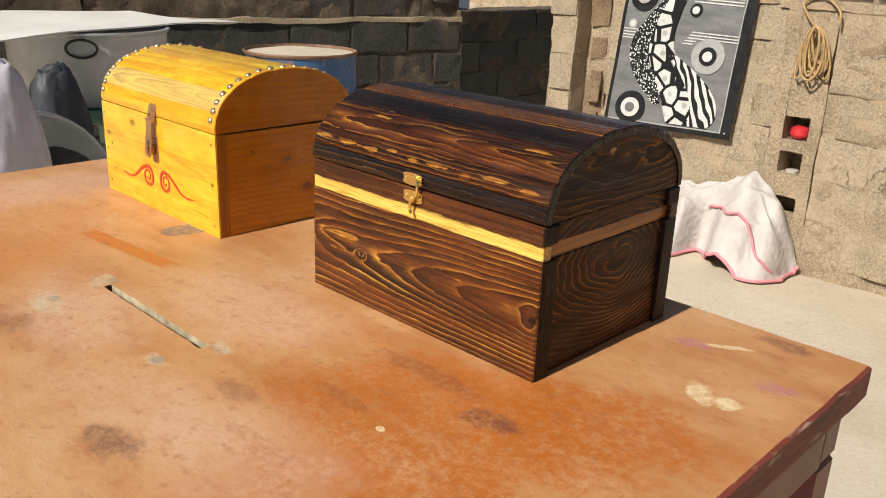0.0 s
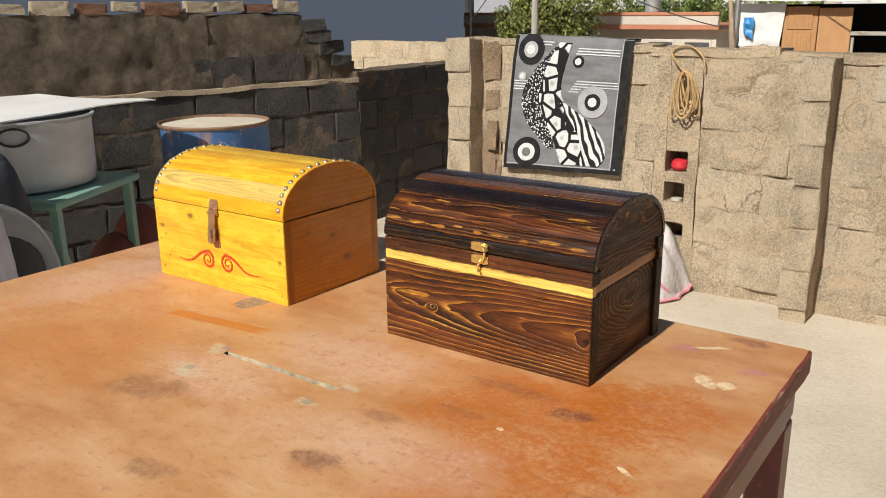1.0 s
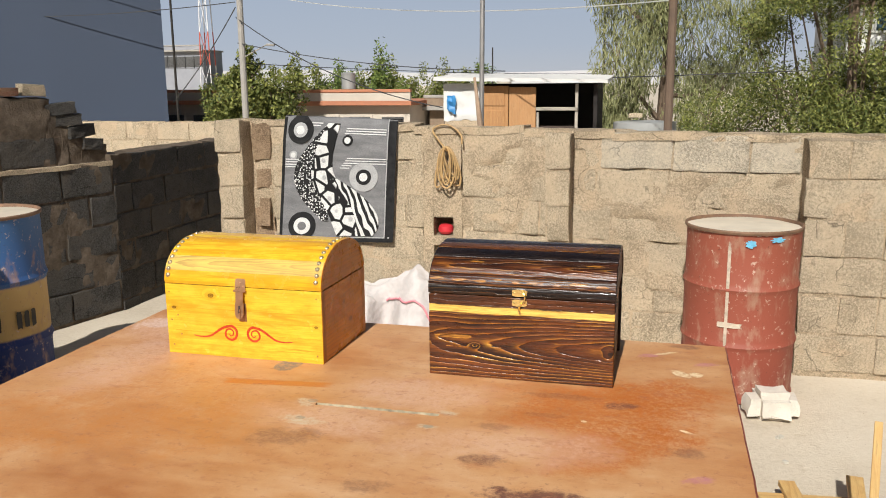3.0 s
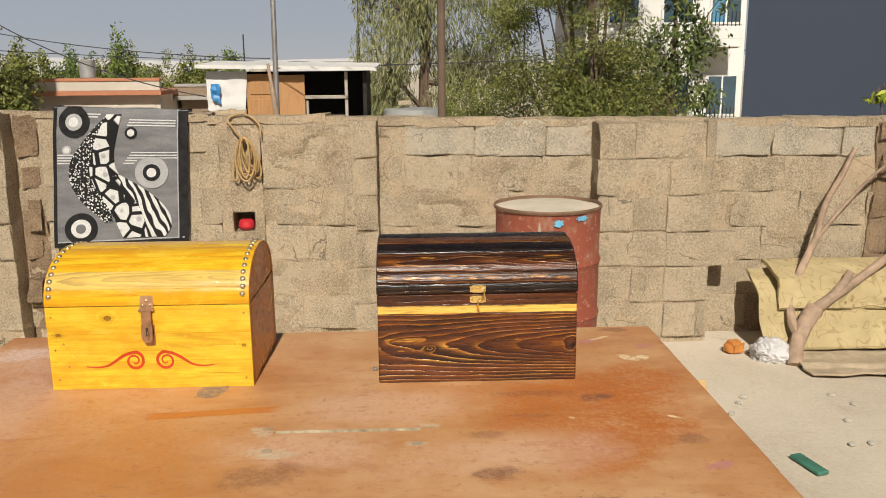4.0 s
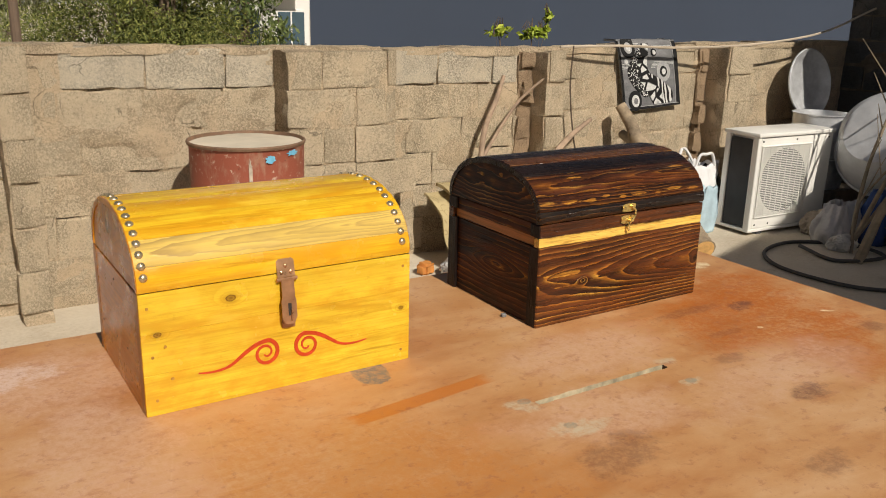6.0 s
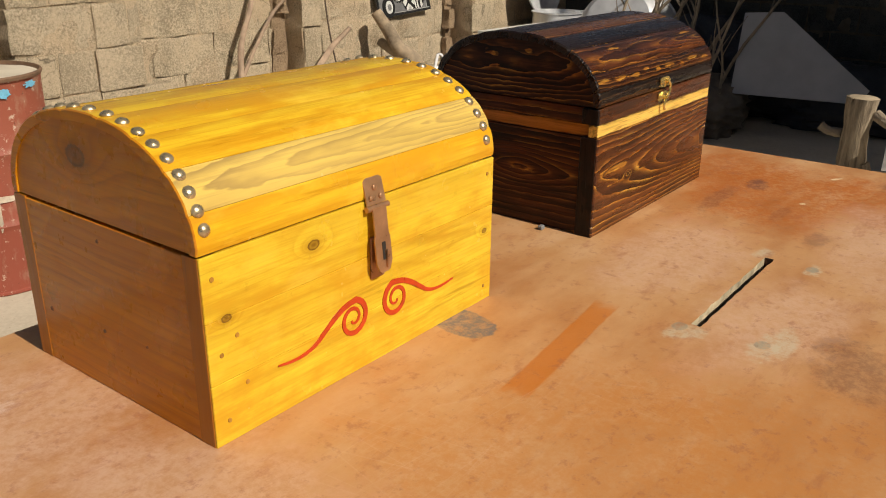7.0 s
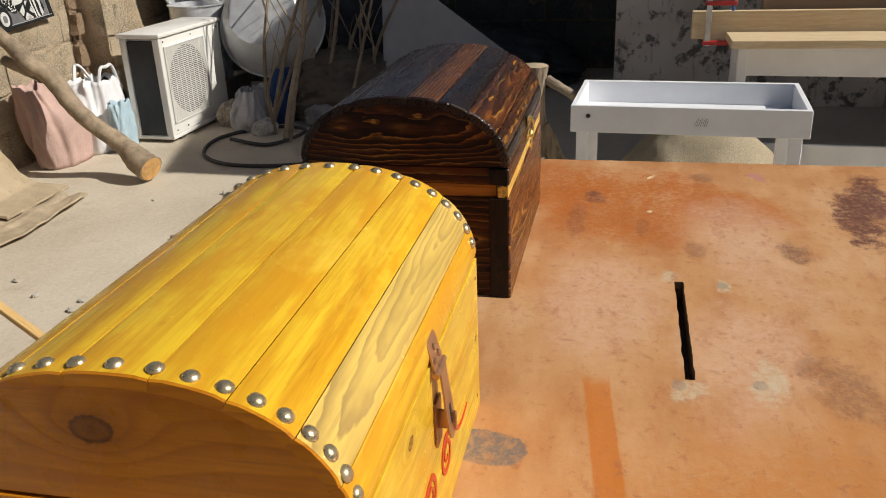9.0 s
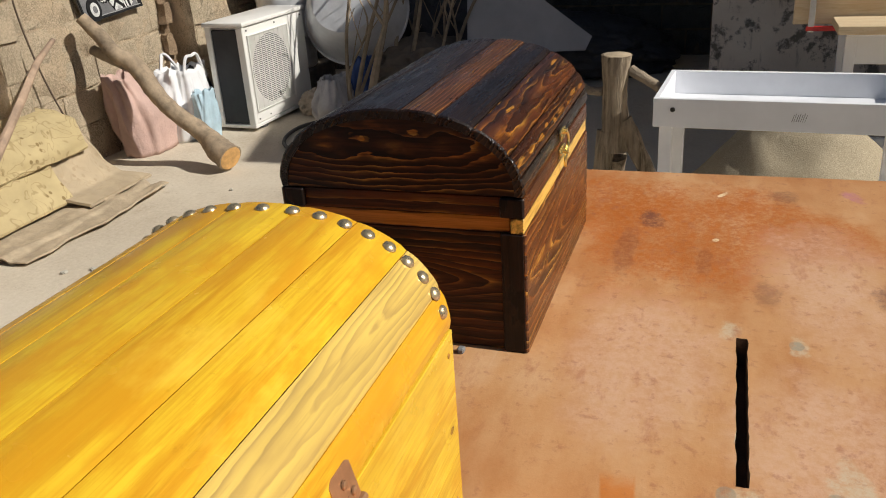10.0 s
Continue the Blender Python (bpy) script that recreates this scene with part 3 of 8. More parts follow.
def rough_box(bm, x0, x1, y0, y1, z0, z1, step=0.09, amp=0.012, seed=0.0):
    """A box with an uneven surface."""
    nx, ny, nz = (max(1, round((b - a) / step)) for a, b in ((x0, x1), (y0, y1), (z0, z1)))

    def face(o, u, v, nu, nv):
        g = [[bm.verts.new(Vector(o) + Vector(u) * (i / nu) + Vector(v) * (j / nv)) for j in range(nv + 1)] for i in range(nu + 1)]
        for i in range(nu):
            for j in range(nv):
                bm.faces.new((g[i][j], g[i + 1][j], g[i + 1][j + 1], g[i][j + 1]))
        return [p for r in g for p in r]

    X, Y, Z = x1 - x0, y1 - y0, z1 - z0
    vs = face((x0, y0, z0), (X, 0, 0), (0, 0, Z), nx, nz) + face((x0, y1, z0), (0, 0, Z), (X, 0, 0), nz, nx)
    vs += face((x0, y0, z0), (0, 0, Z), (0, Y, 0), nz, ny) + face((x1, y0, z0), (0, Y, 0), (0, 0, Z), ny, nz)
    vs += face((x0, y0, z1), (X, 0, 0), (0, Y, 0), nx, ny) + face((x0, y0, z0), (0, Y, 0), (X, 0, 0), ny, nx)
    for p in vs:
        q = p.co * 4.1 + Vector((seed, seed * 1.7, 0))
        p.co += amp * Vector((lumps(q), lumps(q + Vector((9, 0, 0))), lumps(q + Vector((0, 9, 0)))))
    bmesh.ops.remove_doubles(bm, verts=vs, dist=0.0004)


CLAY = ((-0.58, 1.17, 0.30, 0.16), (-0.08, 1.20, 0.10, 0.14), (1.40, 1.15, 0.40, 0.16), (-0.55, 0.80, 0.16, 0.10), (0.25, 0.86, 0.20, 0.07), (1.95, 0.78, 0.10, 0.14), (3.75, 0.75, 0.35, 0.12), (0.55, 0.42, 0.35, 0.10), (2.25, 0.62, 0.12, 0.10))


def build_back_core():
    # mortar core, behind the faces of the blocks, open where the hollow column stands
    bm = bmesh.new()
    xs = [-2.38, -1.8, HOLE_X0]
    for a, b in zip(xs, xs[1:]):
        rough_box(bm, a, b, WALL_Y + 0.011, WALL_Y + 0.2, -0.05, wall_top((a + b) / 2) - 0.02, 0.035, 0.010, a)
    xs = [HOLE_X1, 0.3, 1.4, 2.6, 3.7, 4.8, 5.7, 6.6]
    for a, b in zip(xs, xs[1:]):
        rough_box(bm, a, b, WALL_Y + 0.011, WALL_Y + 0.2, -0.05, wall_top((a + b) / 2) - 0.02, 0.035, 0.010, a)
    for v in bm.verts:
        # joints filled almost flush, open here and there; clay smeared over the blocks in a few places
        if v.co.y < WALL_Y + 0.05:
            q = Vector((v.co.x * 3.7, 3.0, v.co.z * 4.9))
            s = noise.noise(q) + 0.6 * noise.noise(q * 3.1)
            v.co.y += -0.009 + 0.026 * min(1.0, max(0.0, s * 2.4 - 0.35))
            clay = max(max(0.0, 1 - abs(v.co.x - x) / rx) * max(0.0, 1 - abs(v.co.z - z) / rz) for x, z, rx, rz in CLAY)
            v.co.y -= 0.030 * min(1.0, 2.2 * clay) * max(0.0, 0.5 + 0.8 * noise.noise(Vector((v.co.x * 6.1, 8.0, v.co.z * 9.0))) + 0.4 * noise.noise(Vector((v.co.x * 17.0, 4.0, v.co.z * 21.0))))
    part("core", bm, MORTAR, wall_back, "sandy mortar bed")
    # uneven cap of mortar along the top
    bm = bmesh.new()
    x = -2.4
    while x < 6.5:
        w = RNG.uniform(0.5, 0.8)
        rough_box(bm, x, min(6.6, x + w), WALL_Y - 0.008, WALL_Y + 0.21, wall_top(x + w / 2) - 0.035, wall_top(x + w / 2) + RNG.uniform(0.004, 0.014), 0.07, 0.014, x)
        x += w
    part("mortar_cap", bm, MORTAR, wall_back, "crumbling mortar capping")
    # the column of hollow blocks with three open cavities
    bm = bmesh.new()
    holes = ((0.664, 0.778), (0.494, 0.606), (0.276, 0.378))
    rough_box(bm, HOLE_X0, -0.998, WALL_Y - 0.004, WALL_Y + 0.2, -0.05, 1.31, 0.06, 0.01, 3)
    rough_box(bm, -0.878, HOLE_X1, WALL_Y - 0.004, WALL_Y + 0.2, -0.05, 1.31, 0.06, 0.01, 5)
    z = -0.05
    for lo, hi in reversed(holes):
        rough_box(bm, -1.005, -0.872, WALL_Y - 0.002, WALL_Y + 0.19, z, lo, 0.05, 0.008, lo)
        z = hi
    rough_box(bm, -1.005, -0.872, WALL_Y - 0.002, WALL_Y + 0.19, z, 1.30, 0.05, 0.01, 1)
    box(bm, -1.0, -0.87, WALL_Y + 0.17, WALL_Y + 0.198, 0.0, 1.2)
    part("hollow_block_column", bm, MORTAR, wall_back, "hollow blocks with open cavities")


build_back_core()
COURSES = [1.198 - 0.2085 * k for k in range(6)]      # middles of the courses at x = 0


TOP_EDGES = (-2.066, -1.66, -1.25, -1.06, -0.815, -0.55, -0.285, -0.150, 0.004, 0.407, 0.819, 1.085, 1.40, 1.74, 2.143, 2.558, 2.755, 3.02, 3.17, 3.535, 3.62, 4.02, 4.43, 4.82, 5.2, 5.6, 6.0, 6.4)


def lay_back():
    r = random.Random(11)
    for k, z in enumerate(COURSES):
        if k == 0:
            xs = list(zip(TOP_EDGES, [e - 0.008 for e in TOP_EDGES[1:]]))
        else:
            edge = -2.066 + (0.205 if k % 2 else 0.0) + (0.0, 0.0, 0.07, 0.05, -0.06, 0.02)[k]
            xs = [(-2.066, edge - 0.008)] if edge > -2.0 else []
            while edge < 6.5:
                w = r.choice((0.40, 0.40, 0.40, 0.40, 0.41, 0.20))
                xs.append((edge, edge + w))
                edge += w + 0.008
        for a, b in xs:
            pieces = [(a, b)]
            if a < HOLE_X1 and b > HOLE_X0:
                pieces = [(a, HOLE_X0 - 0.008), (HOLE_X1 + 0.008, b)]
            for p, q in pieces:
                if q - p < 0.06:
                    continue
                mid = (p + q) / 2
                dz = wall_top(mid) - 1.30
                slope = (wall_top(mid + 0.2) - wall_top(mid - 0.2)) / 0.4
                pale = k == 0 and (0.0 < mid < 1.1 or 1.74 < mid < 2.76)
                sunk = r.uniform(0.0, 0.007) if not pale else -0.003
                lay_block(wall_back, BLOCK_PALE if pale else BLOCK, mid, WALL_Y - 0.003 + sunk, z + dz + r.uniform(-0.004, 0.004), q - p + (r.uniform(0.001, 0.009) if not pale else 0.001), r.uniform(-0.5, 0.5), -slope, r, r.uniform(0.201, 0.2085))


def pillar(x0, x1, y, seed, material, core=MORTAR, top=0.0, split=1):
    """A stack of blocks that stands out of the wall."""
    r = random.Random(seed)
    bm = bmesh.new()
    rough_box(bm, x0 + 0.002, x1 - 0.002, y + 0.012, WALL_Y + 0.02, -0.05, wall_top(x0) - 0.012 + top, 0.04, 0.014, seed)
    part("pillar_core", bm, core, wall_back)
    for k, z in enumerate(COURSES):
        dz = wall_top(x0) - 1.30 + top
        cut = [x0, x1] if split == 1 else [x0, x0 + (0.40 if k % 2 else 0.2), x0 + (0.40 if k % 2 else 0.2) + (0.19 if k % 3 else 0.4), x1]
        cut = [c for i, c in enumerate(cut) if i == 0 or c - cut[i - 1] > 0.05]
        cut[0] += r.uniform(-0.018, 0.020)
        for a, b in zip(cut, cut[1:]):
            lay_block(wall_back, material, (a + b) / 2, y - r.uniform(-0.006, 0.006), z + dz + r.uniform(-0.008, 0.008), b - a - r.uniform(0.0, 0.008), r.uniform(-1.5, 1.5), 0, r, r.uniform(0.197, 0.205))


lay_back()
pillar(-0.285, -0.150, 3.44, 21, BLOCK)
pillar(1.085, 1.74, 3.44, 22, BLOCK, split=2)
pillar(2.872, 3.02, 3.47, 23, BLOCK)
pillar(4.55, 4.82, 3.41, 24, BLOCK)
pillar(-2.385, -2.21, 3.50, 25, BLOCK, top=0.0)


def broken_fill(x0, x1, y, seed, material):
    bm = bmesh.new()
    rough_box(bm, x0, x1, y + 0.04, WALL_Y + 0.02, -0.05, wall_top(x0) - 0.02, 0.02, 0.020, seed)
    for k, z in enumerate(COURSES):
        w = RNG.uniform(0.55, 1.0) * (x1 - x0)
        a = x0 + RNG.uniform(0, 1) * (x1 - x0 - w)
        rough_box(bm, a, a + w, y - 0.02 + RNG.uniform(0, 0.06), WALL_Y, z - RNG.uniform(0.04, 0.10), z + RNG.uniform(0.04, 0.10), 0.02, 0.022, seed + k)
    part("broken_blocks", bm, material, wall_back, "broken brown block ends")


broken_fill(2.755, 2.885, 3.595, 31, BLOCK_BROWN)
broken_fill(-2.205, -2.07, 3.60, 37, BLOCK_BROWN)
broken_fill(4.46, 4.56, 3.58, 35, BLOCK_BROWN)


# ---- shaded walls on the side of the blue drum ----
def run_wall(name, label, a, b, top, material, setback=0.0, courses=None, base=-0.05, core_top=0.0, seed=1, thick=0.2):
    """A wall of blocks from a to b (x, y), its face on the right-hand side when looking from b to a."""
    wall = new(name)
    tagged(wall, label, "wall", kind="structure")
    d = Vector((b[0] - a[0], b[1] - a[1], 0))
    n = d.length
    yaw = math.degrees(math.atan2(d.y, d.x))
    m = Matrix.Translation((a[0], a[1], 0)) @ Matrix.Rotation(radians(yaw), 4, "Z")
    bm = bmesh.new()
    s = 0.0
    while s < n - 0.01:
        e = min(n, s + 1.2)
        rough_box(bm, s, e, 0.004, thick, base, top + core_top, 0.06, 0.016, seed + s)
        s = e
    bmesh.ops.transform(bm, matrix=m, verts=bm.verts)
    part("core", bm, MORTAR_SHADED if material is BLOCK_SHADED else MORTAR, wall)
    r = random.Random(seed)
    k = 0
    z = top - 0.102
    while z > base:
        x = -0.205 * (k % 2)
        while x < n:
            p, q = max(0.0, x), min(n, x + 0.40)
            if q - p > 0.08:
                w = m @ Vector(((p + q) / 2, -r.uniform(-0.001, 0.010), z + r.uniform(-0.003, 0.003)))
                lay_block(wall, material, w.x, w.y, w.z, q - p, yaw, 0, r)
            x += 0.41
        z -= 0.2085
        k += 1
        if courses and k >= courses:
            break
    return wall


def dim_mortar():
    # mortar and plaster of the same walls, shade put into the colour
    m = Mat("shade-darkened mortar", 0.95, 0.0, 0.15)
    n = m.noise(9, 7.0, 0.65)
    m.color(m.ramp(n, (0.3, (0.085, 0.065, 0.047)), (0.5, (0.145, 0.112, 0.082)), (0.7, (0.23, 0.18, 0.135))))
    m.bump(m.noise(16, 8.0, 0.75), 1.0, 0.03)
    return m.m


MORTAR_SHADED = dim_mortar()
wall_alley = run_wall("wall_alley", "shaded shade-darkened grey block wall along the alley", (-3.36, 3.78), (-3.36, 7.2), 1.115, BLOCK_SHADED, seed=41)
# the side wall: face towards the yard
wall_side = run_wall("wall_side", "shade-darkened grey block side wall, half in shade", (-4.45, -0.6), (-3.36, 3.78), 1.055, BLOCK_SHADED, seed=42)


def upper_side():
    """The set-back upper part of the side wall, rendered with rough plaster, and a broken end."""
    d = Vector((1.09, 4.38, 0))
    n = d.length
    yaw = math.degrees(math.atan2(d.y, d.x))
    m = Matrix.Translation((-4.45, -0.6, 0)) @ Matrix.Rotation(radians(yaw), 4, "Z")
    bm = bmesh.new()
    for s, e, top in ((0.0, 0.2, 1.19), (0.16, 0.34, 1.30), (0.3, 0.46, 1.41), (0.42, 1.1, 1.52), (1.1, 2.4, 1.53), (2.4, n, 1.53)):
        rough_box(bm, n - e, n - s, 0.03, 0.2, 1.04, top, 0.035, 0.018, s)
    bmesh.ops.transform(bm, matrix=m, verts=bm.verts)
    part("plaster", bm, MORTAR_SHADED, wall_side, "rough brown plaster, colour darkened for shade")
    bm = bmesh.new()
    rough_box(bm, 0, n, -0.012, 0.06, 1.045, 1.075, 0.07, 0.012, 2)
    bmesh.ops.transform(bm, matrix=m, verts=bm.verts)
    part("mortar_ledge", bm, MORTAR, wall_side)
    r = random.Random(5)
    for p, q, z in ((0.03, 0.2, 1.20), (0.08, 0.3, 1.29), (0.2, 0.42, 1.37), (0.24, 0.48, 1.44)):
        w = m @ Vector((n - (p + q) / 2, 0.02, z))
        lay_block(wall_side, BLOCK_SHADED, w.x, w.y, w.z, q - p, yaw + r.uniform(-14, 14), r.uniform(-0.2, 0.2), r, 0.08)
    for z, p, end in ((1.17, 0.40, 1.0),):
        while p < end:
            w = m @ Vector((n - p - 0.2, 0.030 + r.uniform(-0.008, 0.012), z + r.uniform(-0.004, 0.004)))
            lay_block(wall_side, BLOCK_SHADED, w.x, w.y, w.z, r.uniform(0.375, 0.40), yaw + r.uniform(-1, 1), 0, r, r.uniform(0.18, 0.198))
            p += 0.41
    x = 0.42
    while x < n - 0.2:
        wd = r.uniform(0.17, 0.27)
        w = m @ Vector((n - x - wd / 2, 0.03, 1.565))
        lay_block(wall_side, BRICK if r.random() < 0.2 else BLOCK, w.x, w.y, w.z + r.uniform(-0.012, 0.012), wd - r.uniform(0.01, 0.05), yaw + r.uniform(-7, 7), r.uniform(-0.06, 0.06), r, r.uniform(0.055, 0.085))
        x += wd


BRICK = block_material("weathered red brick", (0.40, 0.20, 0.12), (0.25, 0.12, 0.08), (0.42, 0.30, 0.20))
upper_side()
run_wall("wall_neighbour", "sunlit low block wall behind the alley", (-6.5, 7.25), (-2.3, 7.25), 1.17, BLOCK, courses=2, base=-1.0, seed=44)

# ---- walls and an added house that close the yard on the other sides ----
def shade_house():
    """A plain unseen house, added behind the camera to shadow the far end of the yard."""
    house = new("shade_wall")
    tagged(house, "unseen plain rendered wall added to shade the far yard", "wall", kind="structure")
    bm = bmesh.new()
    # left and top edges set by where the cast shadow must end
    out = [(3.57, -0.05), (3.57, 3.96), (4.45, 4.20), (4.85, 4.42), (5.35, 4.50), (6.15, 4.55), (6.25, 5.05), (12.0, 5.05), (12.0, -0.05)]
    slab(bm, out, 1.9, 2.6, Matrix.Rotation(radians(90), 4, "X"))
    part("wall", bm, PLASTER, house)
    bm = bmesh.new()
    box(bm, -7.0, 4.2, -6.0, -5.8, -0.05, 2.2)
    ob = solo("wall_front", bm, PLASTER, "plain rendered yard wall", "wall", kind="structure")
    return house


PLASTER = plain("grey cement plaster", (0.36, 0.33, 0.29), 0.9, 0, 0.35, 3.0, 0.5, 0.01, 0.2)
shade_house()


def stained_plaster():
    m = Mat("stained plaster", 0.92, 0.0, 0.2)
    n = m.noise((7, 7, 7), 7.0, 0.7)
    c = m.ramp(m.noise(2.2, 6.0), (0.3, (0.60, 0.53, 0.45)), (0.65, (0.80, 0.735, 0.65)))
    c = m.mix(m.ramp(n, (0.53, 0.0), (0.60, 0.85)), c, (0.11, 0.10, 0.085))
    m.color(m.mix(m.ramp(m.noise((30, 30, 6), 4.0), (0.6, 0.0), (0.75, 0.5)), c, (0.06, 0.05, 0.045)))
    m.bump(n, 0.6, 0.01)
    return m.m


def porch():
    bm = bmesh.new()
    rough_box(bm, 5.6, 5.9, -2.0, -0.02, -0.05, 2.6, 0.25, 0.006, 1)
    solo("wall_porch", bm, stained_plaster(), "grey plastered porch wall with black stains", "wall", kind="structure")
    run_wall("wall_end", "block wall in deep shade under the porch", (7.0, 3.9), (7.0, -0.2), 2.3, BLOCK_SHADED, seed=51)
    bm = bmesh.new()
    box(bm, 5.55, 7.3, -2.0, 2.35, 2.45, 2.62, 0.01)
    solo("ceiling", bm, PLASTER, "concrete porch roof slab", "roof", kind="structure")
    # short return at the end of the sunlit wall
    run_wall("wall_return", "block wall closing the yard corner", (6.35, 3.64), (6.35, 2.75), 1.75, BLOCK_SHADED, seed=52)


porch()

# ---- table ----
TABLE_Z = 1.13
TX0, TX1, TY0, TY1 = -0.655, 0.477, -0.78, 0.256


def table_paint():
    m = Mat("worn orange table paint", 0.42, 0.0, 0.45)
    n1 = m.noise(3.0, 7.0, 0.62)
    n2 = m.noise((7, 16, 7), 8.0, 0.72)
    n3 = m.noise(95, 4.0, 0.7)
    c = m.ramp(m.math("ADD", m.math("MULTIPLY", n1, 0.55), m.math("MULTIPLY", n2, 0.45)), (0.36, (0.40, 0.155, 0.047)), (0.46, (0.485, 0.226, 0.086)), (0.54, (0.55, 0.293, 0.128)), (0.64, (0.61, 0.368, 0.195)))
    wob = m.math("MULTIPLY", m.math("SUBTRACT", m.noise(30, 7.0, 0.75), 0.5), 3.2)
    soft = m.math("MULTIPLY", m.math("SUBTRACT", m.noise(10, 7.0, 0.75), 0.5), 3.0)
    speck = m.ramp(m.noise(150, 5.0, 0.75), (0.38, 0.35), (0.58, 1.0))

    def stain(c, x, y, rx, ry, turn, colour, amount, edge=0.3, w=wob, square=False):
        k = m.math("MULTIPLY", m.spot(x, y, rx, ry, turn, edge, w, square), amount)
        return m.mix(m.math("MULTIPLY", k, speck), c, colour)

    # deep orange wear, in front of the dark chest and beside the yellow one
    for s in ((0.27, -0.10, 0.15, 0.10, 15), (0.36, -0.02, 0.09, 0.07, 0), (0.30, -0.22, 0.09, 0.06, 30)):
        c = stain(c, *s, (0.45, 0.125, 0.015), 0.85, 0.45, soft)
    for s in ((-0.40, -0.19, 0.17, 0.12, 0), (-0.30, -0.30, 0.14, 0.09, 20), (-0.52, -0.33, 0.10, 0.10, 0)):
        c = stain(c, *s, (0.52, 0.205, 0.05), 0.7, 0.5, soft)
    c = m.mix(m.math("MULTIPLY", m.spot(-0.225, -0.098, 0.085, 0.0105, 6, 0.12, m.math("MULTIPLY", wob, 0.14), True), 0.75), c, (0.52, 0.155, 0.016))
    # pale worn zones
    for s in ((0.02, -0.09, 0.10, 0.05, 0), (0.16, -0.24, 0.13, 0.05, 10), (-0.08, -0.22, 0.10, 0.05, -8), (-0.56, 0.13, 0.08, 0.09, 0), (-0.53, -0.06, 0.07, 0.12, 0)):
        c = stain(c, *s, (0.64, 0.40, 0.27), 0.7, 0.5, soft)
    # dark knots and burns
    for x, y, rx, ry, a, k in ((0.314, -0.068, 0.024, 0.012, 20, 0.75), (0.148, -0.292, 0.028, 0.015, 10, 0.75), (0.215, -0.052, 0.05, 0.010, 0, 0.4), (0.147, -0.187, 0.020, 0.011, 0, 0.4), (0.028, -0.39, 0.026, 0.016, 0, 0.5), (-0.125, -0.287, 0.046, 0.024, 10, 0.5), (-0.094, -0.262, 0.018, 0.010, 0, 0.4), (0.30, -0.395, 0.110, 0.032, -14, 1.0), (0.265, -0.378, 0.075, 0.026, -10, 1.0), (0.34, -0.405, 0.06, 0.022, -14, 1.0), (0.14, -0.43, 0.03, 0.012, 0, 0.45), (0.405, 0.236, 0.026, 0.010, 0, 0.6), (0.21, -0.13, 0.03, 0.008, 0, 0.3), (0.40, -0.21, 0.022, 0.014, 0, 0.5)):
        c = stain(c, x, y, rx, ry, a, (0.15, 0.062, 0.042), k, 0.35)
    c = stain(c, -0.243, -0.014, 0.030, 0.021, 80, (0.19, 0.155, 0.135), 1.0, 0.06, m.math("MULTIPLY", wob, 0.22))
    # filler over screw heads, chalk and paint scraps
    for x, y, rx, ry, a in ((-0.145, -0.163, 0.018, 0.010, -30), (-0.134, -0.222, 0.020, 0.010, 0), (0.054, -0.208, 0.014, 0.007, 0), (0.068, -0.155, 0.016, 0.008, 0), (-0.115, -0.232, 0.026, 0.008, 10)):
        c = stain(c, x, y, rx, ry, a, (0.58, 0.48, 0.33), 0.75, 0.3)
    for x, y in ((-0.138, -0.155), (-0.130, -0.219), (0.056, -0.206)):
        c = stain(c, x, y, 0.0075, 0.006, 0, (0.30, 0.27, 0.20), 0.8, 0.1, m.math("MULTIPLY", wob, 0.15))
    for x, y, rx, ry, a in ((0.396, 0.093, 0.016, 0.010, -40), (0.42, 0.092, 0.010, 0.009, -20), (0.371, 0.191, 0.022, 0.004, 30), (0.40, -0.143, 0.010, 0.003, -30), (0.262, -0.139, 0.004, 0.003, 0)):
        c = stain(c, x, y, rx, ry, a, (0.78, 0.62, 0.38), 0.95, 0.25)
    for x, y in ((0.439, 0.146), (0.344, 0.173), (0.41, -0.285)):
        c = stain(c, x, y, 0.016, 0.008, 20, (0.46, 0.16, 0.22), 0.7, 0.3)
    c = stain(c, -0.593, 0.156, 0.055, 0.03, 20, (0.74, 0.58, 0.50), 0.6, 0.35)
    # scratches, grime in the pores, scuffs
    for sc, off in (((3.0, 46.0, 1.0), (0.3, 0.1, 0)), ((38.0, 4.0, 1.0), (0.1, 0.7, 0))):
        scr = m.cells(sc, "DISTANCE_TO_EDGE", 1.0, m.vec("ADD", m.coord, off))
        c = m.mix(m.math("MULTIPLY", m.ramp(scr, (0.0, 1.0), (0.010, 0.0)), m.ramp(n1, (0.54, 0.0), (0.68, 0.2))), c, (0.70, 0.50, 0.38))
    c = m.mix(m.ramp(n3, (0.58, 0.0), (0.70, 0.5)), c, (0.33, 0.12, 0.06))
    c = m.mix(m.ramp(m.noise((16, 40, 16), 7.0, 0.75), (0.56, 0.0), (0.68, 0.5)), c, (0.36, 0.125, 0.055))
    m.color(c)
    m.gloss(m.ramp(n2, (0.3, 0.36), (0.7, 0.66)))
    m.bump(n3, 0.3, 0.0012)
    m.bump(n2, 0.3, 0.003)
    return m.m


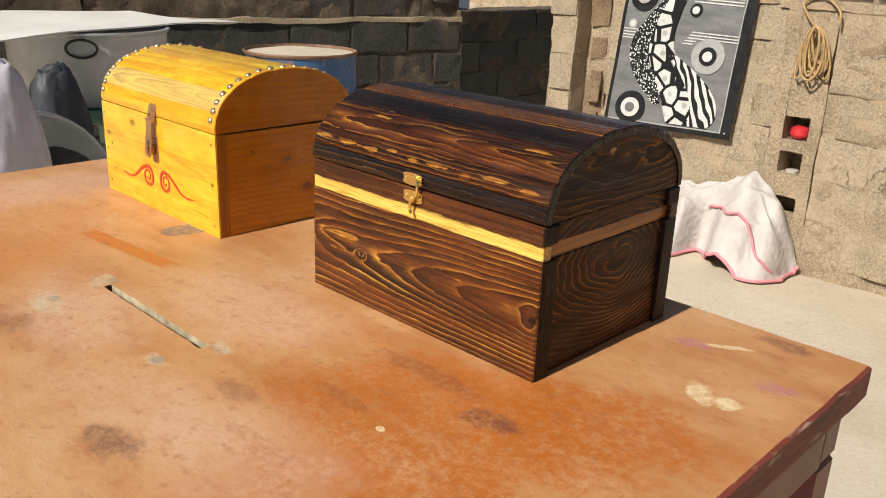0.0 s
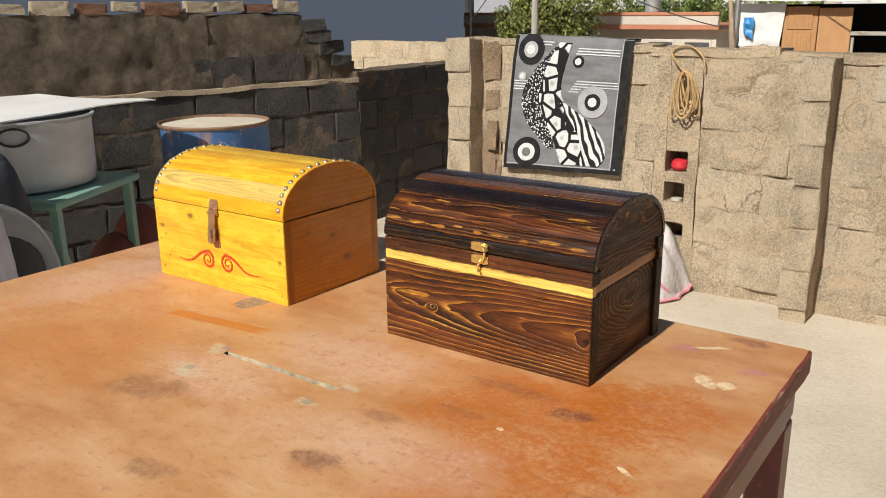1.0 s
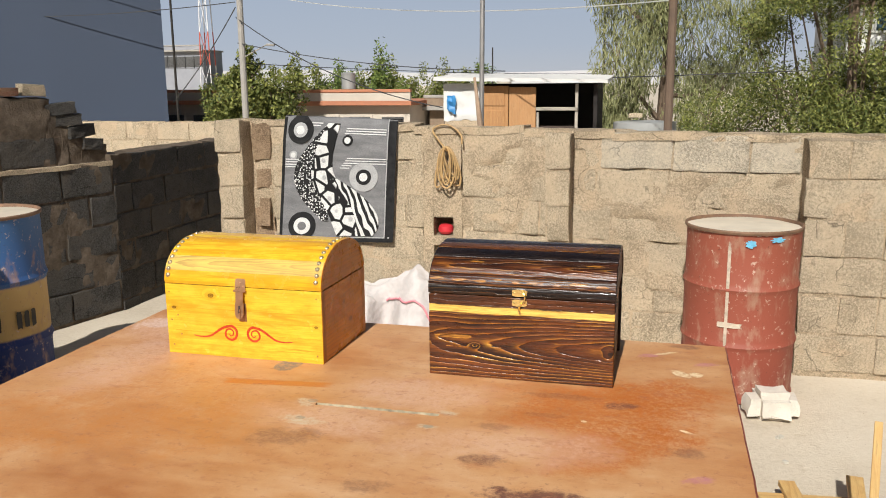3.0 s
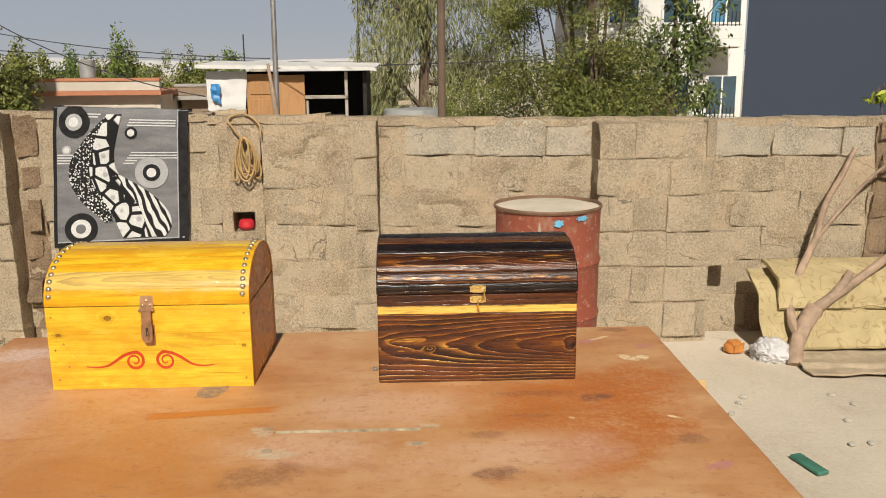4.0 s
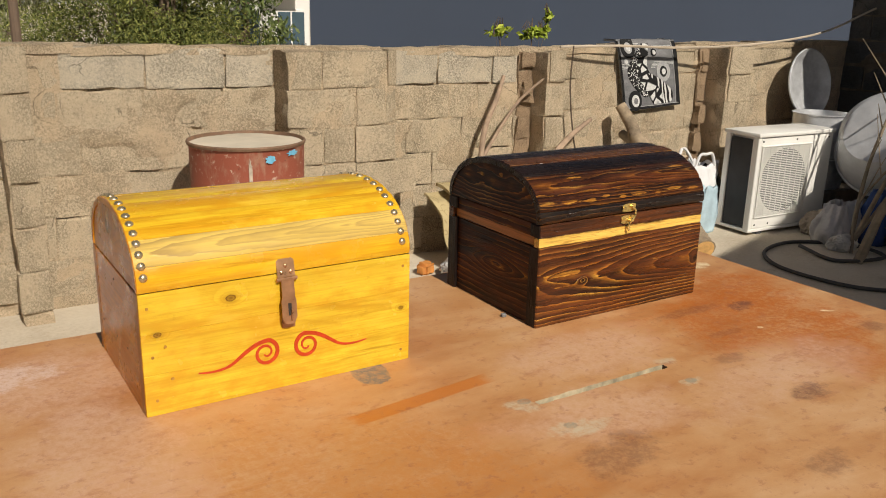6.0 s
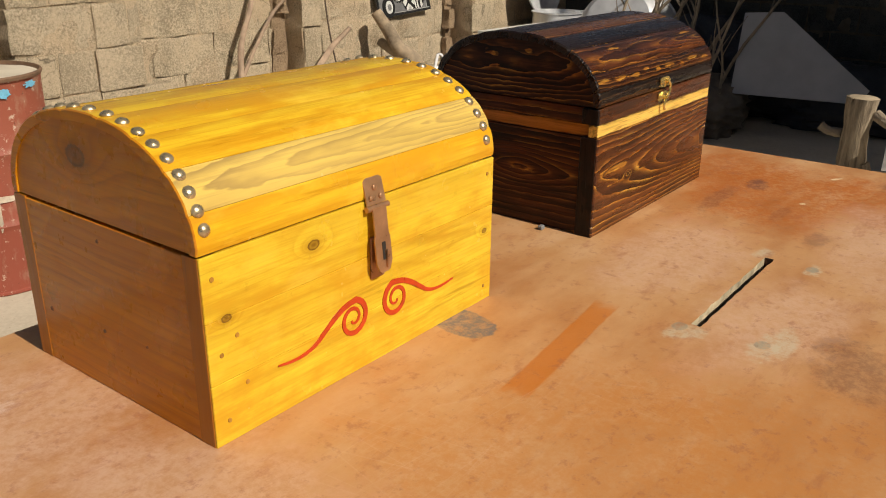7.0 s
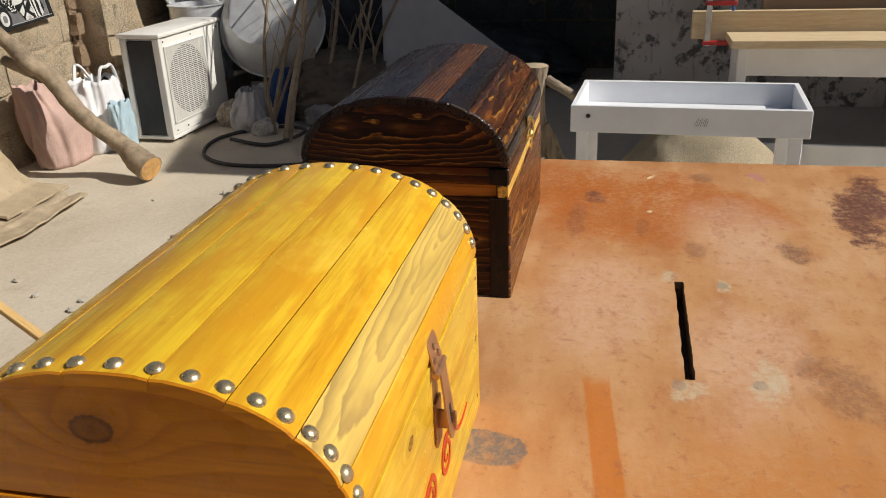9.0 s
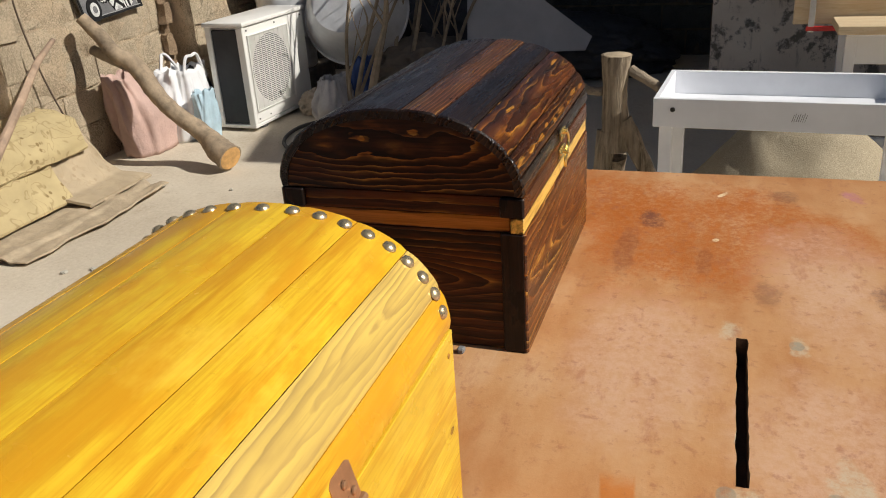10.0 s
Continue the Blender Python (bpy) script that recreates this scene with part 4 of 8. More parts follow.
def table_edge():
    m = Mat("worn red table edge", 0.6, 0.0, 0.4)
    n = m.noise((14, 14, 90), 5.0, 0.65)
    c = m.ramp(n, (0.3, (0.12, 0.025, 0.018)), (0.6, (0.26, 0.06, 0.04)))
    m.color(m.mix(m.ramp(m.noise((24, 24, 140), 5.0), (0.6, 0.0), (0.68, 0.8)), c, (0.52, 0.36, 0.24)))
    m.bump(n, 0.5, 0.003)
    return m.m


def red_metal():
    m = Mat("dark red painted steel", 0.38, 0.0, 0.5)
    n = m.noise(18, 5.0)
    c = m.ramp(n, (0.3, (0.11, 0.018, 0.018)), (0.65, (0.19, 0.035, 0.032)))
    m.color(m.mix(m.ramp(m.noise(45, 4.0), (0.66, 0.0), (0.74, 0.8)), c, (0.45, 0.32, 0.26)))
    m.bump(n, 0.15, 0.002)
    return m.m


# slot faces that the sun misses: their shade is in this colour
SLOT_SHADE = plain("slot wood darkened for shade", (0.10, 0.05, 0.03), 0.9, 0, 0.4, 60, 0.4)
RED_STEEL, RAW_WOOD = red_metal(), plain("bare splintered wood", (0.46, 0.38, 0.25), 0.85, 0, 0.75, 70, 0.4)


def build_table():
    table = thing("work_table", "worn orange wooden work table on red steel legs", "table")
    sx0, sx1, sy0, sy1 = -0.129, 0.060, -0.1690, -0.1605       # the slot through the top
    top, low = TABLE_Z, TABLE_Z - 0.030
    bm = bmesh.new()
    # outer outline and slot outline, both slightly uneven; the top is a ring between them
    outer, hole = [], []
    n = 28
    for (a, b), (c, d) in (((TX0, TY0), (TX1, TY0)), ((TX1, TY0), (TX1, TY1)), ((TX1, TY1), (TX0, TY1)), ((TX0, TY1), (TX0, TY0))):
        for k in range(n):
            t = k / n
            w = 0.0012 * noise.noise(Vector((a + (c - a) * t, b + (d - b) * t, 0)) * 25)
            outer.append((a + (c - a) * t + w, b + (d - b) * t + w))
    for (a, b), (c, d) in (((sx0, sy0), (sx1, sy0)), ((sx1, sy0), (sx1, sy1)), ((sx1, sy1), (sx0, sy1)), ((sx0, sy1), (sx0, sy0))):
        for k in range(n):
            t = k / n
            w = 0.0012 * noise.noise(Vector((a + (c - a) * t, b + (d - b) * t, 4)) * 90)
            hole.append((a + (c - a) * t, b + (d - b) * t + w))
    e = 0.003
    ot = [bm.verts.new((x - e * (1 if x > 0.4 else -1 if x < -0.6 else 0), y - e * (1 if y > 0.2 else -1 if y < -0.7 else 0), top)) for x, y in outer]
    om = [bm.verts.new((x, y, top - e)) for x, y in outer]
    ol = [bm.verts.new((x, y, low)) for x, y in outer]
    ht = [bm.verts.new((x, y, top)) for x, y in hole]
    hl = [bm.verts.new((x, y, low)) for x, y in hole]
    m = len(ot)
    for k in range(m):
        j = (k + 1) % m
        bm.faces.new((ot[k], ot[j], ht[j], ht[k]))
        bm.faces.new((om[k], om[j], ot[j], ot[k])).material_index = 1
        bm.faces.new((ol[k], ol[j], om[j], om[k])).material_index = 1
        bm.faces.new((hl[k], hl[j], ol[j], ol[k])).material_index = 1
        # shade painted inside the slot; only the sunlit side keeps the pale wood
        bm.faces.new((ht[k], ht[j], hl[j], hl[k])).material_index = 2 if 2 * n <= k < 3 * n else 3
    box(bm, sx0 - 0.01, sx1 + 0.01, sy0 - 0.01, sy1 + 0.01, low - 0.006, low + 0.004)
    for f in bm.faces[-6:]:
        f.material_index = 3
    part("tabletop", bm, [table_paint(), table_edge(), RAW_WOOD, SLOT_SHADE], table, "worn orange tabletop with a slot and stains")
    for x0, x1, y0, y1 in ((TX0 + 0.01, TX1 - 0.01, TY1 - 0.06, TY1 - 0.02), (TX0 + 0.01, TX1 - 0.01, TY0 + 0.02, TY0 + 0.06), (TX1 - 0.045, TX1 - 0.008, TY0 + 0.062, TY1 - 0.062), (TX0 + 0.008, TX0 + 0.045, TY0 + 0.062, TY1 - 0.062)):
        bm = bmesh.new()
        box(bm, x0, x1, y0, y1, low - 0.055, low - 0.001, 0.004)
        part("rail", bm, RED_STEEL, table, "dark red steel rail")
    for x in (TX0 + 0.03, TX1 - 0.03):
        for y in (TY0 + 0.045, TY1 - 0.045):
            bm = bmesh.new()
            box(bm, x - 0.021, x + 0.021, y - 0.021, y + 0.021, 0, low - 0.0555, 0.003)
            part("leg", bm, RED_STEEL, table, "dark red steel leg")
    return table


build_table()

# ---- chests ----
CW, CD = 0.294, 0.207           # both chests: length and depth
ARCH = 0.066


def arch(t, d0=0.0, rise=ARCH):
    """A point (y, z) of the lid's curve, t from 0 (front) to 1 (back), pushed out by d0."""
    a = math.pi * (1 - t)
    c, s = math.cos(a), math.sin(a)
    ex = 0.92
    return CD / 2 + (CD / 2 + d0) * math.copysign(abs(c) ** ex, c), (rise + d0) * max(0.0, s) ** ex


def slat(bm, t0, t1, x0, x1, z0, thick, rise, gap=0.0007, round_off=0.0012):
    """One curved board of the lid."""
    n = 6
    prof_o, prof_i = [], []
    for k in range(n + 1):
        t = t0 + (t1 - t0) * k / n
        prof_o.append(arch(t, 0.0, rise))
        prof_i.append(arch(t, -thick, rise))
    rings = []
    for x, s in ((x0, round_off), (x0 + round_off, 0), (x1 - round_off, 0), (x1, round_off)):
        ring = []
        for k, (y, z) in enumerate(prof_o):
            g = gap if k == 0 else -gap if k == n else 0.0
            d = s + (round_off * 0.8 if k in (0, n) else 0.0)
            yi, zi = prof_i[k]
            q = d / thick
            ring.append((x, y + (yi - y) * q + g * 0.6, z0 + z + (zi - z) * q + abs(g) * 0.0))
        for k in range(n, -1, -1):
            y, z = prof_i[k]
            ring.append((x, y, z0 + max(0.0, z)))
        rings.append([bm.verts.new(p) for p in ring])
    for i, (a, b) in enumerate(zip(rings, rings[1:])):
        for k in range(len(a)):
            j = (k + 1) % len(a)
            bm.faces.new((a[k], a[j], b[j], b[k])).material_index = 0 if i == 1 else 1
    bm.faces.new(rings[0][::-1]).material_index = 1
    bm.faces.new(rings[-1]).material_index = 1


def end_board(bm, x0, x1, z0, inset, rise):
    """The arched end of a lid."""
    out = []
    for k in range(29):
        out.append(arch(k / 28, -inset, rise))
    a = [bm.verts.new((x0, y, z0 + z)) for y, z in out]
    b = [bm.verts.new((x1, y, z0 + z)) for y, z in out]
    bm.faces.new(a)
    bm.faces.new(b[::-1])
    for k in range(len(a)):
        j = (k + 1) % len(a)
        bm.faces.new((a[k], a[j], b[j], b[k]))


def ribbon(points, widths, y0=-0.0007, y1=0.002):
    """A flat painted stroke on a front (x, z), as a thin plate."""
    bm = bmesh.new()
    L, R = [], []
    for i, p in enumerate(points):
        a, b = points[max(0, i - 1)], points[min(len(points) - 1, i + 1)]
        d = Vector((b[0] - a[0], b[1] - a[1])).normalized()
        w = widths[i] / 2
        L.append((p[0] - d.y * w, p[1] + d.x * w))
        R.append((p[0] + d.y * w, p[1] - d.x * w))
    f = [[bm.verts.new((x, y, z)) for x, z in side] for y in (y0, y1) for side in (L, R)]
    for k in range(len(points) - 1):
        bm.faces.new((f[0][k], f[1][k], f[1][k + 1], f[0][k + 1]))
        bm.faces.new((f[2][k], f[0][k], f[0][k + 1], f[2][k + 1]))
        bm.faces.new((f[1][k], f[3][k], f[3][k + 1], f[1][k + 1]))
    return bm


def scroll(mirror):
    """The red volute: a long tail that rises into a spiral."""
    s = -1 if mirror else 1
    tail = [(-0.090, -0.006), (-0.078, -0.0075), (-0.066, -0.007), (-0.056, -0.004), (-0.047, 0.002), (-0.038, 0.008), (-0.029, 0.0125), (-0.021, 0.0145)]
    pts, wid = [], []
    for i, (x, z) in enumerate(p[:2] for p in bend([(a, b, 0) for a, b in tail], 4)):
        pts.append((x, z))
        wid.append(0.0012 + 0.0030 * min(1, i / 20))
    cx, cz = -0.0195, 0.0015
    for k in range(1, 40):
        a = math.pi / 2 - k * 0.265
        r = 0.013 * (1 - k / 40) ** 0.75 + 0.0012
        pts.append((cx + r * math.cos(a), cz + r * math.sin(a)))
        wid.append(0.0040 * (1 - k / 48) + 0.0006)
    return ribbon([(s * x, z) for x, z in pts], wid)


BRASS = plain("polished brass", (0.95, 0.72, 0.28), 0.22, 0.9, 0.2, 60, 0.1, 0.0005)
COPPER = plain("aged copper coloured steel", (0.52, 0.29, 0.155), 0.36, 0.65, 0.35, 90, 0.15, 0.0006)
NAIL = plain("old brass nail head", (0.66, 0.54, 0.34), 0.30, 0.8, 0.4, 150, 0.2, 0.0006)
SCROLL_RED = plain("red brush paint", (0.56, 0.055, 0.012), 0.35, 0, 0.3, 90, 0.15, 0.0005)
KNOT = plain("dark pine knot", (0.11, 0.034, 0.008), 0.65, 0, 0.5, 200, 0.2, 0.0005)
PUTTY = plain("nail hole filler", (0.46, 0.22, 0.03), 0.5, 0, 0.4, 150, 0.2, 0.0005)
DARK_GAP = plain("dark seam", (0.03, 0.018, 0.008), 0.8, 0, 0.2, 40)
IRON = plain("dark iron", (0.05, 0.045, 0.04), 0.5, 0.6, 0.3, 40)


def front_disc(x, z, r, y0=-0.0006, squash=1.0, n=14):
    bm = bmesh.new()
    lathe(bm, [(0, 0.0018), (r * 0.8, 0.0018), (r, 0.001), (r, 0)], n, Matrix.Translation((x, 0.001, z)) @ Matrix.Rotation(radians(90), 4, "X") @ Matrix.Diagonal((1, squash, 0.9, 1)))
    return bm


def yellow_chest():
    chest = thing("yellow_chest", "yellow pine chest with arched lid, nail heads, red scrolls", "chest", (-0.480, 0.0, TABLE_Z))
    h = 0.1255
    z = 0.0
    for a, b in ((0.0, 0.0425), (0.0426, 0.0842), (0.0843, h)):
        bm = bmesh.new()
        box(bm, 0, CW, 0, 0.012, a, b, 0.0004)
        part("front_board", bm, PINE, chest)
    for x0, x1, nm in ((0.0, 0.013, "end_panel"), (CW - 0.013, CW - 0.0, "end_panel")):
        bm = bmesh.new()
        box(bm, x0, x1, 0.0125, CD - 0.0125, 0.0, h - 0.001, 0.0006)
        part(nm, bm, PINE_END if x0 < 0.1 else PINE_END_R, chest, "amber stained end panel")
    # the edges of front and back boards show at the ends, darker
    for y0, y1 in ((0.0, 0.0155), (CD - 0.0155, CD)):
        for x0, x1 in ((-0.0004, 0.0125), (CW - 0.0125, CW + 0.0004)):
            bm = bmesh.new()
            box(bm, x0, x1, y0 + (0.0014 if y0 == 0 else 0), y1 - (0.0 if y0 == 0 else 0.0006), 0.0, h, 0.0004)
            part("corner_post", bm, PINE_EDGE, chest, "darker stained corner edge")
    bm = bmesh.new()
    box(bm, 0, CW, CD - 0.012, CD - 0.001, 0, h, 0.001)
    part("back_board", bm, PINE, chest)
    bm = bmesh.new()
    box(bm, 0.01, CW - 0.01, 0.01, CD - 0.01, 0.0, 0.01)
    box(bm, 0.004, CW - 0.004, 0.003, CD - 0.003, h - 0.002, h + 0.0016)
    part("seam", bm, DARK_GAP, chest)
    lid = part("lid", bmesh.new(), PINE, chest)
    z0 = h + 0.0012
    cuts = [0.0, 0.10, 0.222, 0.34, 0.45, 0.56, 0.67, 0.785, 0.895, 1.0]
    for i, (a, b) in enumerate(zip(cuts, cuts[1:])):
        bm = bmesh.new()
        slat(bm, a, b, -0.0005, CW + 0.0005, z0, 0.007, ARCH + 0.0035, 0.00045, 0.0009)
        part("slat", bm, [PINE_ARCH if i == 1 else PINE_LID, PINE_END], lid, "pale slat with grey figured grain" if i == 1 else "")
    for x0, x1 in ((0.0008, 0.012), (CW - 0.012, CW - 0.0008)):
        bm = bmesh.new()
        end_board(bm, x0, x1, z0, 0.0028, ARCH + 0.0035)
        part("end_board", bm, PINE_LID_L if x0 < 0.1 else PINE_END, lid, "amber stained arched end board")
    me = None
    for x in (0.0070, CW - 0.0095):
        for k in range(19):
            t = 0.058 + k * 0.0492
            y, zz = arch(t, 0.0, ARCH + 0.0035)
            ya, za = arch(t - 0.01, 0, ARCH + 0.0035)
            yb, zb = arch(t + 0.01, 0, ARCH + 0.0035)
            nrm = Vector((0, -(zb - za), yb - ya)).normalized()
            if me is None:
                bm = bmesh.new()
                lathe(bm, [(0.0038, -0.0006), (0.0042, 0.0002), (0.0038, 0.0012), (0.0026, 0.0021), (0.0012, 0.0026), (0, 0.0027)], 12)
                me = mesh_of("nail_head", bm, NAIL)
            ob = new("nail_head", me)
            ob.parent = lid
            ob.matrix_local = Matrix.Translation((x + RNG.uniform(-0.0005, 0.0005), y, z0 + zz)) @ nrm.to_track_quat("Z", "Y").to_matrix().to_4x4() @ Matrix.Rotation(RNG.uniform(0, 6), 4, "Z")
    for m, x in ((False, 0.142), (True, 0.149)):
        ob = part("scroll", scroll(m), SCROLL_RED, chest, "red painted scroll")
        ob.location = (x if not m else x, 0, 0.0415)
    # knots and filled nail holes on the front
    for x, zz in ((0.0095, 0.061), (0.0075, 0.111), (0.011, 0.0155), (0.2835, 0.0135), (0.285, 0.113), (0.022, 0.070), (0.027, 0.0355)):
        part("filled_nail_hole", front_disc(x, zz, 0.0017), PUTTY, chest)
    for y, zz, r, x, s in ((0.112, 0.046, 0.0014, -0.0001, 1), (0.18, 0.043, 0.0018, -0.0001, 1), (0.105, 0.112, 0.0014, -0.0001, 1), (0.063, 0.05, 0.001, -0.0001, 1), (0.05, 0.10, 0.0015, CW + 0.0001, 1)):
        bm = bmesh.new()
        side = -1 if x < 0.1 else 1
        lathe(bm, [(0, 0.0006), (r * 0.75, 0.0006), (r, 0.0001), (r, -0.001)], 14, Matrix.Translation((x, y, zz)) @ Matrix.Rotation(radians(90 * side), 4, "Y") @ Matrix.Diagonal((s, 1, 1, 1)))
        part("knot", bm, KNOT, chest)
    # hasp
    hasp = part("hasp", bmesh.new(), COPPER, chest, "copper coloured steel hasp")
    bm = bmesh.new()
    w = 0.0095
    slab(bm, [(-w, 0), (w, 0), (w, 0.017), (w * 0.7, 0.019), (-w * 0.7, 0.019), (-w, 0.017)], 0, 0.0012, Matrix.Translation((0.1465, -0.002, 0.1225)) @ Matrix.Rotation(radians(76), 4, "X"))
    part("upper_plate", bm, COPPER, hasp)
    for x, zz in ((-0.005, 0.1275), (0.005, 0.1275), (0, 0.134)):
        bm = bmesh.new()
        lathe(bm, [(0.0022, 0), (0.0019, 0.0009), (0.0009, 0.0014), (0, 0.0015)], 10, Matrix.Translation((0.1465 + x, -0.0035 + (zz - 0.1225) * 0.25, zz)) @ Matrix.Rotation(radians(80), 4, "X"))
        part("screw", bm, COPPER, hasp)
    bm = bmesh.new()
    tube(bm, [(0.1355, -0.0035, 0.1205), (0.1575, -0.0035, 0.1205)], 0.0021, 10)
    part("hinge_pin", bm, COPPER, hasp)
    bm = bmesh.new()
    tilt = Matrix.Translation((0.1465, -0.0045, 0.1205)) @ Matrix.Rotation(radians(-6), 4, "X") @ Matrix.Rotation(radians(90), 4, "X")
    out = [(-0.0068, 0), (0.0068, 0), (0.0068, -0.019), (0.0080, -0.022), (0.0080, -0.040), (0.0055, -0.0455), (0.0032, -0.047), (-0.0032, -0.047), (-0.0055, -0.0455), (-0.0080, -0.040), (-0.0080, -0.022), (-0.0068, -0.019)]
    slab(bm, out, 0, 0.0012, tilt)
    part("strap", bm, COPPER, hasp)
    bm = bmesh.new()
    slab(bm, [(-0.0013, -0.025), (0.0022, -0.025), (0.0022, -0.038), (-0.0013, -0.038)], 0.0011, 0.00145, tilt)
    part("slot", bm, IRON, hasp)
    bm = bmesh.new()
    box(bm, 0.1415, 0.1555, -0.0015, 0.0005, 0.0665, 0.098, 0.0005)
    box(bm, 0.1475, 0.1495, -0.012, 0.0, 0.077, 0.090, 0.0005)
    part("staple_plate", bm, COPPER, hasp)
    return chest


def dark_chest():
    chest = thing("dark_chest", "scorched dark wooden chest with arched lid and brass latch", "chest", (0.0, 0.0, TABLE_Z))
    bm = bmesh.new()
    box(bm, 0, CW, 0, 0.013, 0.0, 0.1055, 0.0012)
    part("front_board", bm, BURNT_FRONT, chest)
    bm = bmesh.new()
    box(bm, 0.0004, CW - 0.0004, 0.0008, 0.013, 0.118, 0.1345, 0.001)
    part("top_rail", bm, BURNT, chest)
    bm = bmesh.new()
    box(bm, 0.0003, CW - 0.0003, 0.0016, 0.012, 0.1055, 0.118, 0.0005)
    part("pale_band", bm, STRIP, chest, "bare pale pine band")
    for side in (0, 1):
        def xs(a, b):
            return (a, b) if side == 0 else (CW - b, CW - a)
        bm = bmesh.new()
        box(bm, *xs(0.004, 0.014), 0.0135, CD - 0.0135, 0.0, 0.1045, 0.0008)
        part("end_panel", bm, BURNT_END if side else BURNT_END_FAR, chest, "scorched end panel with swirling grain" if side else "scorched end panel with bold banded grain")
        bm = bmesh.new()
        box(bm, *xs(0.0035, 0.014), 0.0135, CD - 0.0135, 0.118, 0.1345, 0.0008)
        part("end_rail", bm, BURNT_END if side else BURNT_END_FAR, chest)
        bm = bmesh.new()
        box(bm, *xs(0.0045, 0.012), 0.0135, CD - 0.0135, 0.1048, 0.1178, 0.0005)
        part("end_band", bm, STRIP_DIM, chest, "amber brown band")
        for y0, y1 in ((0.0005, 0.0205), (CD - 0.0205, CD - 0.0005)):
            for a, b in ((0.0, 0.1052), (0.1182, 0.1345)):
                bm = bmesh.new()
                box(bm, *xs(-0.0004, 0.0138), y0 + (0.0008 if y0 < 0.1 else 0), y1, a, b, 0.0012)
                part("corner_post", bm, BURNT_POST, chest)
    bm = bmesh.new()
    box(bm, 0, CW, CD - 0.013, CD, 0.0, 0.1345, 0.0012)
    part("back_board", bm, BURNT, chest)
    bm = bmesh.new()
    box(bm, 0.006, CW - 0.006, 0.005, CD - 0.005, 0.1335, 0.1372)
    box(bm, 0.012, CW - 0.012, 0.012, CD - 0.012, 0.0, 0.01)
    part("seam", bm, DARK_GAP, chest)
    lid = part("lid", bmesh.new(), BURNT, chest)
    z0 = 0.1362
    cuts = [0.0, 0.062, 0.150, 0.290, 0.390, 0.480, 0.640, 0.82, 1.0]
    for a, b, wood in zip(cuts, cuts[1:], (BURNT_BLACK, BURNT_EYES, BURNT_CURL, BURNT_BLACK, BURNT_LINES, BURNT_BLACK, BURNT_BLACK, BURNT)):
        bm = bmesh.new()
        slat(bm, a, b, -0.0012, CW + 0.0012, z0, 0.008, ARCH + 0.0005, 0.0009, 0.0014)
        part("slat", bm, [wood, BURNT_BLACK], lid)
    for x0, x1 in ((0.0004, 0.013), (CW - 0.013, CW - 0.0004)):
        bm = bmesh.new()
        end_board(bm, x0, x1, z0, 0.0030, ARCH + 0.0005)
        part("end_board", bm, BURNT_LID_END, lid, "scorched arched end board")
    # hook latch
    latch = part("latch", bmesh.new(), BRASS, chest, "polished brass hook latch")
    for zz, y in ((0.1435, -0.0005), (0.1275, 0.0003)):
        bm = bmesh.new()
        w, hh = 0.0120, 0.0056
        out = [(w * math.copysign(abs(math.cos(a)) ** 0.45, math.cos(a)) * (1 - 0.06 * math.cos(6 * a)), hh * math.copysign(abs(math.sin(a)) ** 0.6, math.sin(a))) for a in [6.28318 * (k + 0.5) / 24 for k in range(24)]]
        slab(bm, out, 0, 0.0013, Matrix.Translation((0.147, y, zz)) @ Matrix.Rotation(radians(90), 4, "X"))
        part("plate", bm, BRASS, latch)
        for x in (-0.0085, 0.0085):
            bm = bmesh.new()
            lathe(bm, [(0.0019, 0), (0.0017, 0.0009), (0.0008, 0.0013), (0, 0.0014)], 10, Matrix.Translation((0.147 + x, y - 0.0012, zz)) @ Matrix.Rotation(radians(90), 4, "X"))
            part("screw", bm, BRASS, latch)
    bm = bmesh.new()
    tube(bm, bend([(0.1525, -0.003, 0.1445), (0.1560, -0.0045, 0.140), (0.1555, -0.0045, 0.132), (0.1515, -0.0042, 0.1265), (0.1475, -0.004, 0.1225), (0.1465, -0.0036, 0.116), (0.1485, -0.0036, 0.1125)], 5), 0.0015, 8)
    tube(bm, [(0.1525, -0.0012, 0.1445), (0.1525, -0.0046, 0.1445)], 0.0027, 10)
    tube(bm, [(0.1490, -0.0012, 0.1262), (0.1490, -0.0062, 0.1262)], 0.0018, 10)
    part("hook", bm, BRASS, latch)
    return chest


yellow_chest()
dark_chest()
bm = bmesh.new()
box(bm, -0.0035, 0.0035, -0.003, 0.003, 0, 0.005, 0.0012)
solo("pebble", bm, plain("grey grit", (0.2, 0.2, 0.2), 0.8), "small grey chip of grit on the table", "pebble", at=(-0.009, 0.055, TABLE_Z))

# ---- things in the yard ----
ALU = plain("dull aluminium", (0.74, 0.75, 0.77), 0.38, 0.5, 0.3, 14, 0.2, 0.002)
ALU_GREY = plain("grey weathered aluminium", (0.58, 0.59, 0.61), 0.5, 0.3, 0.3, 9, 0.25, 0.002)
WHITE_METAL = plain("white painted sheet metal", (0.78, 0.77, 0.73), 0.5, 0, 0.12, 5, 0.1)
GREEN_PAINT = plain("pale green paint", (0.22, 0.38, 0.30), 0.5, 0, 0.25, 12, 0.2)
BLACK = plain("black plastic", (0.02, 0.02, 0.022), 0.5, 0, 0.3, 20)
CLOTH_WHITE = plain("white plastic sack", (0.56, 0.55, 0.55), 0.55, 0, 0.2, 9, 0.4, 0.004)
BARK_DRY = plain("dry bare branch wood", (0.40, 0.285, 0.20), 0.85, 0, 0.45, 22, 0.6, 0.006)
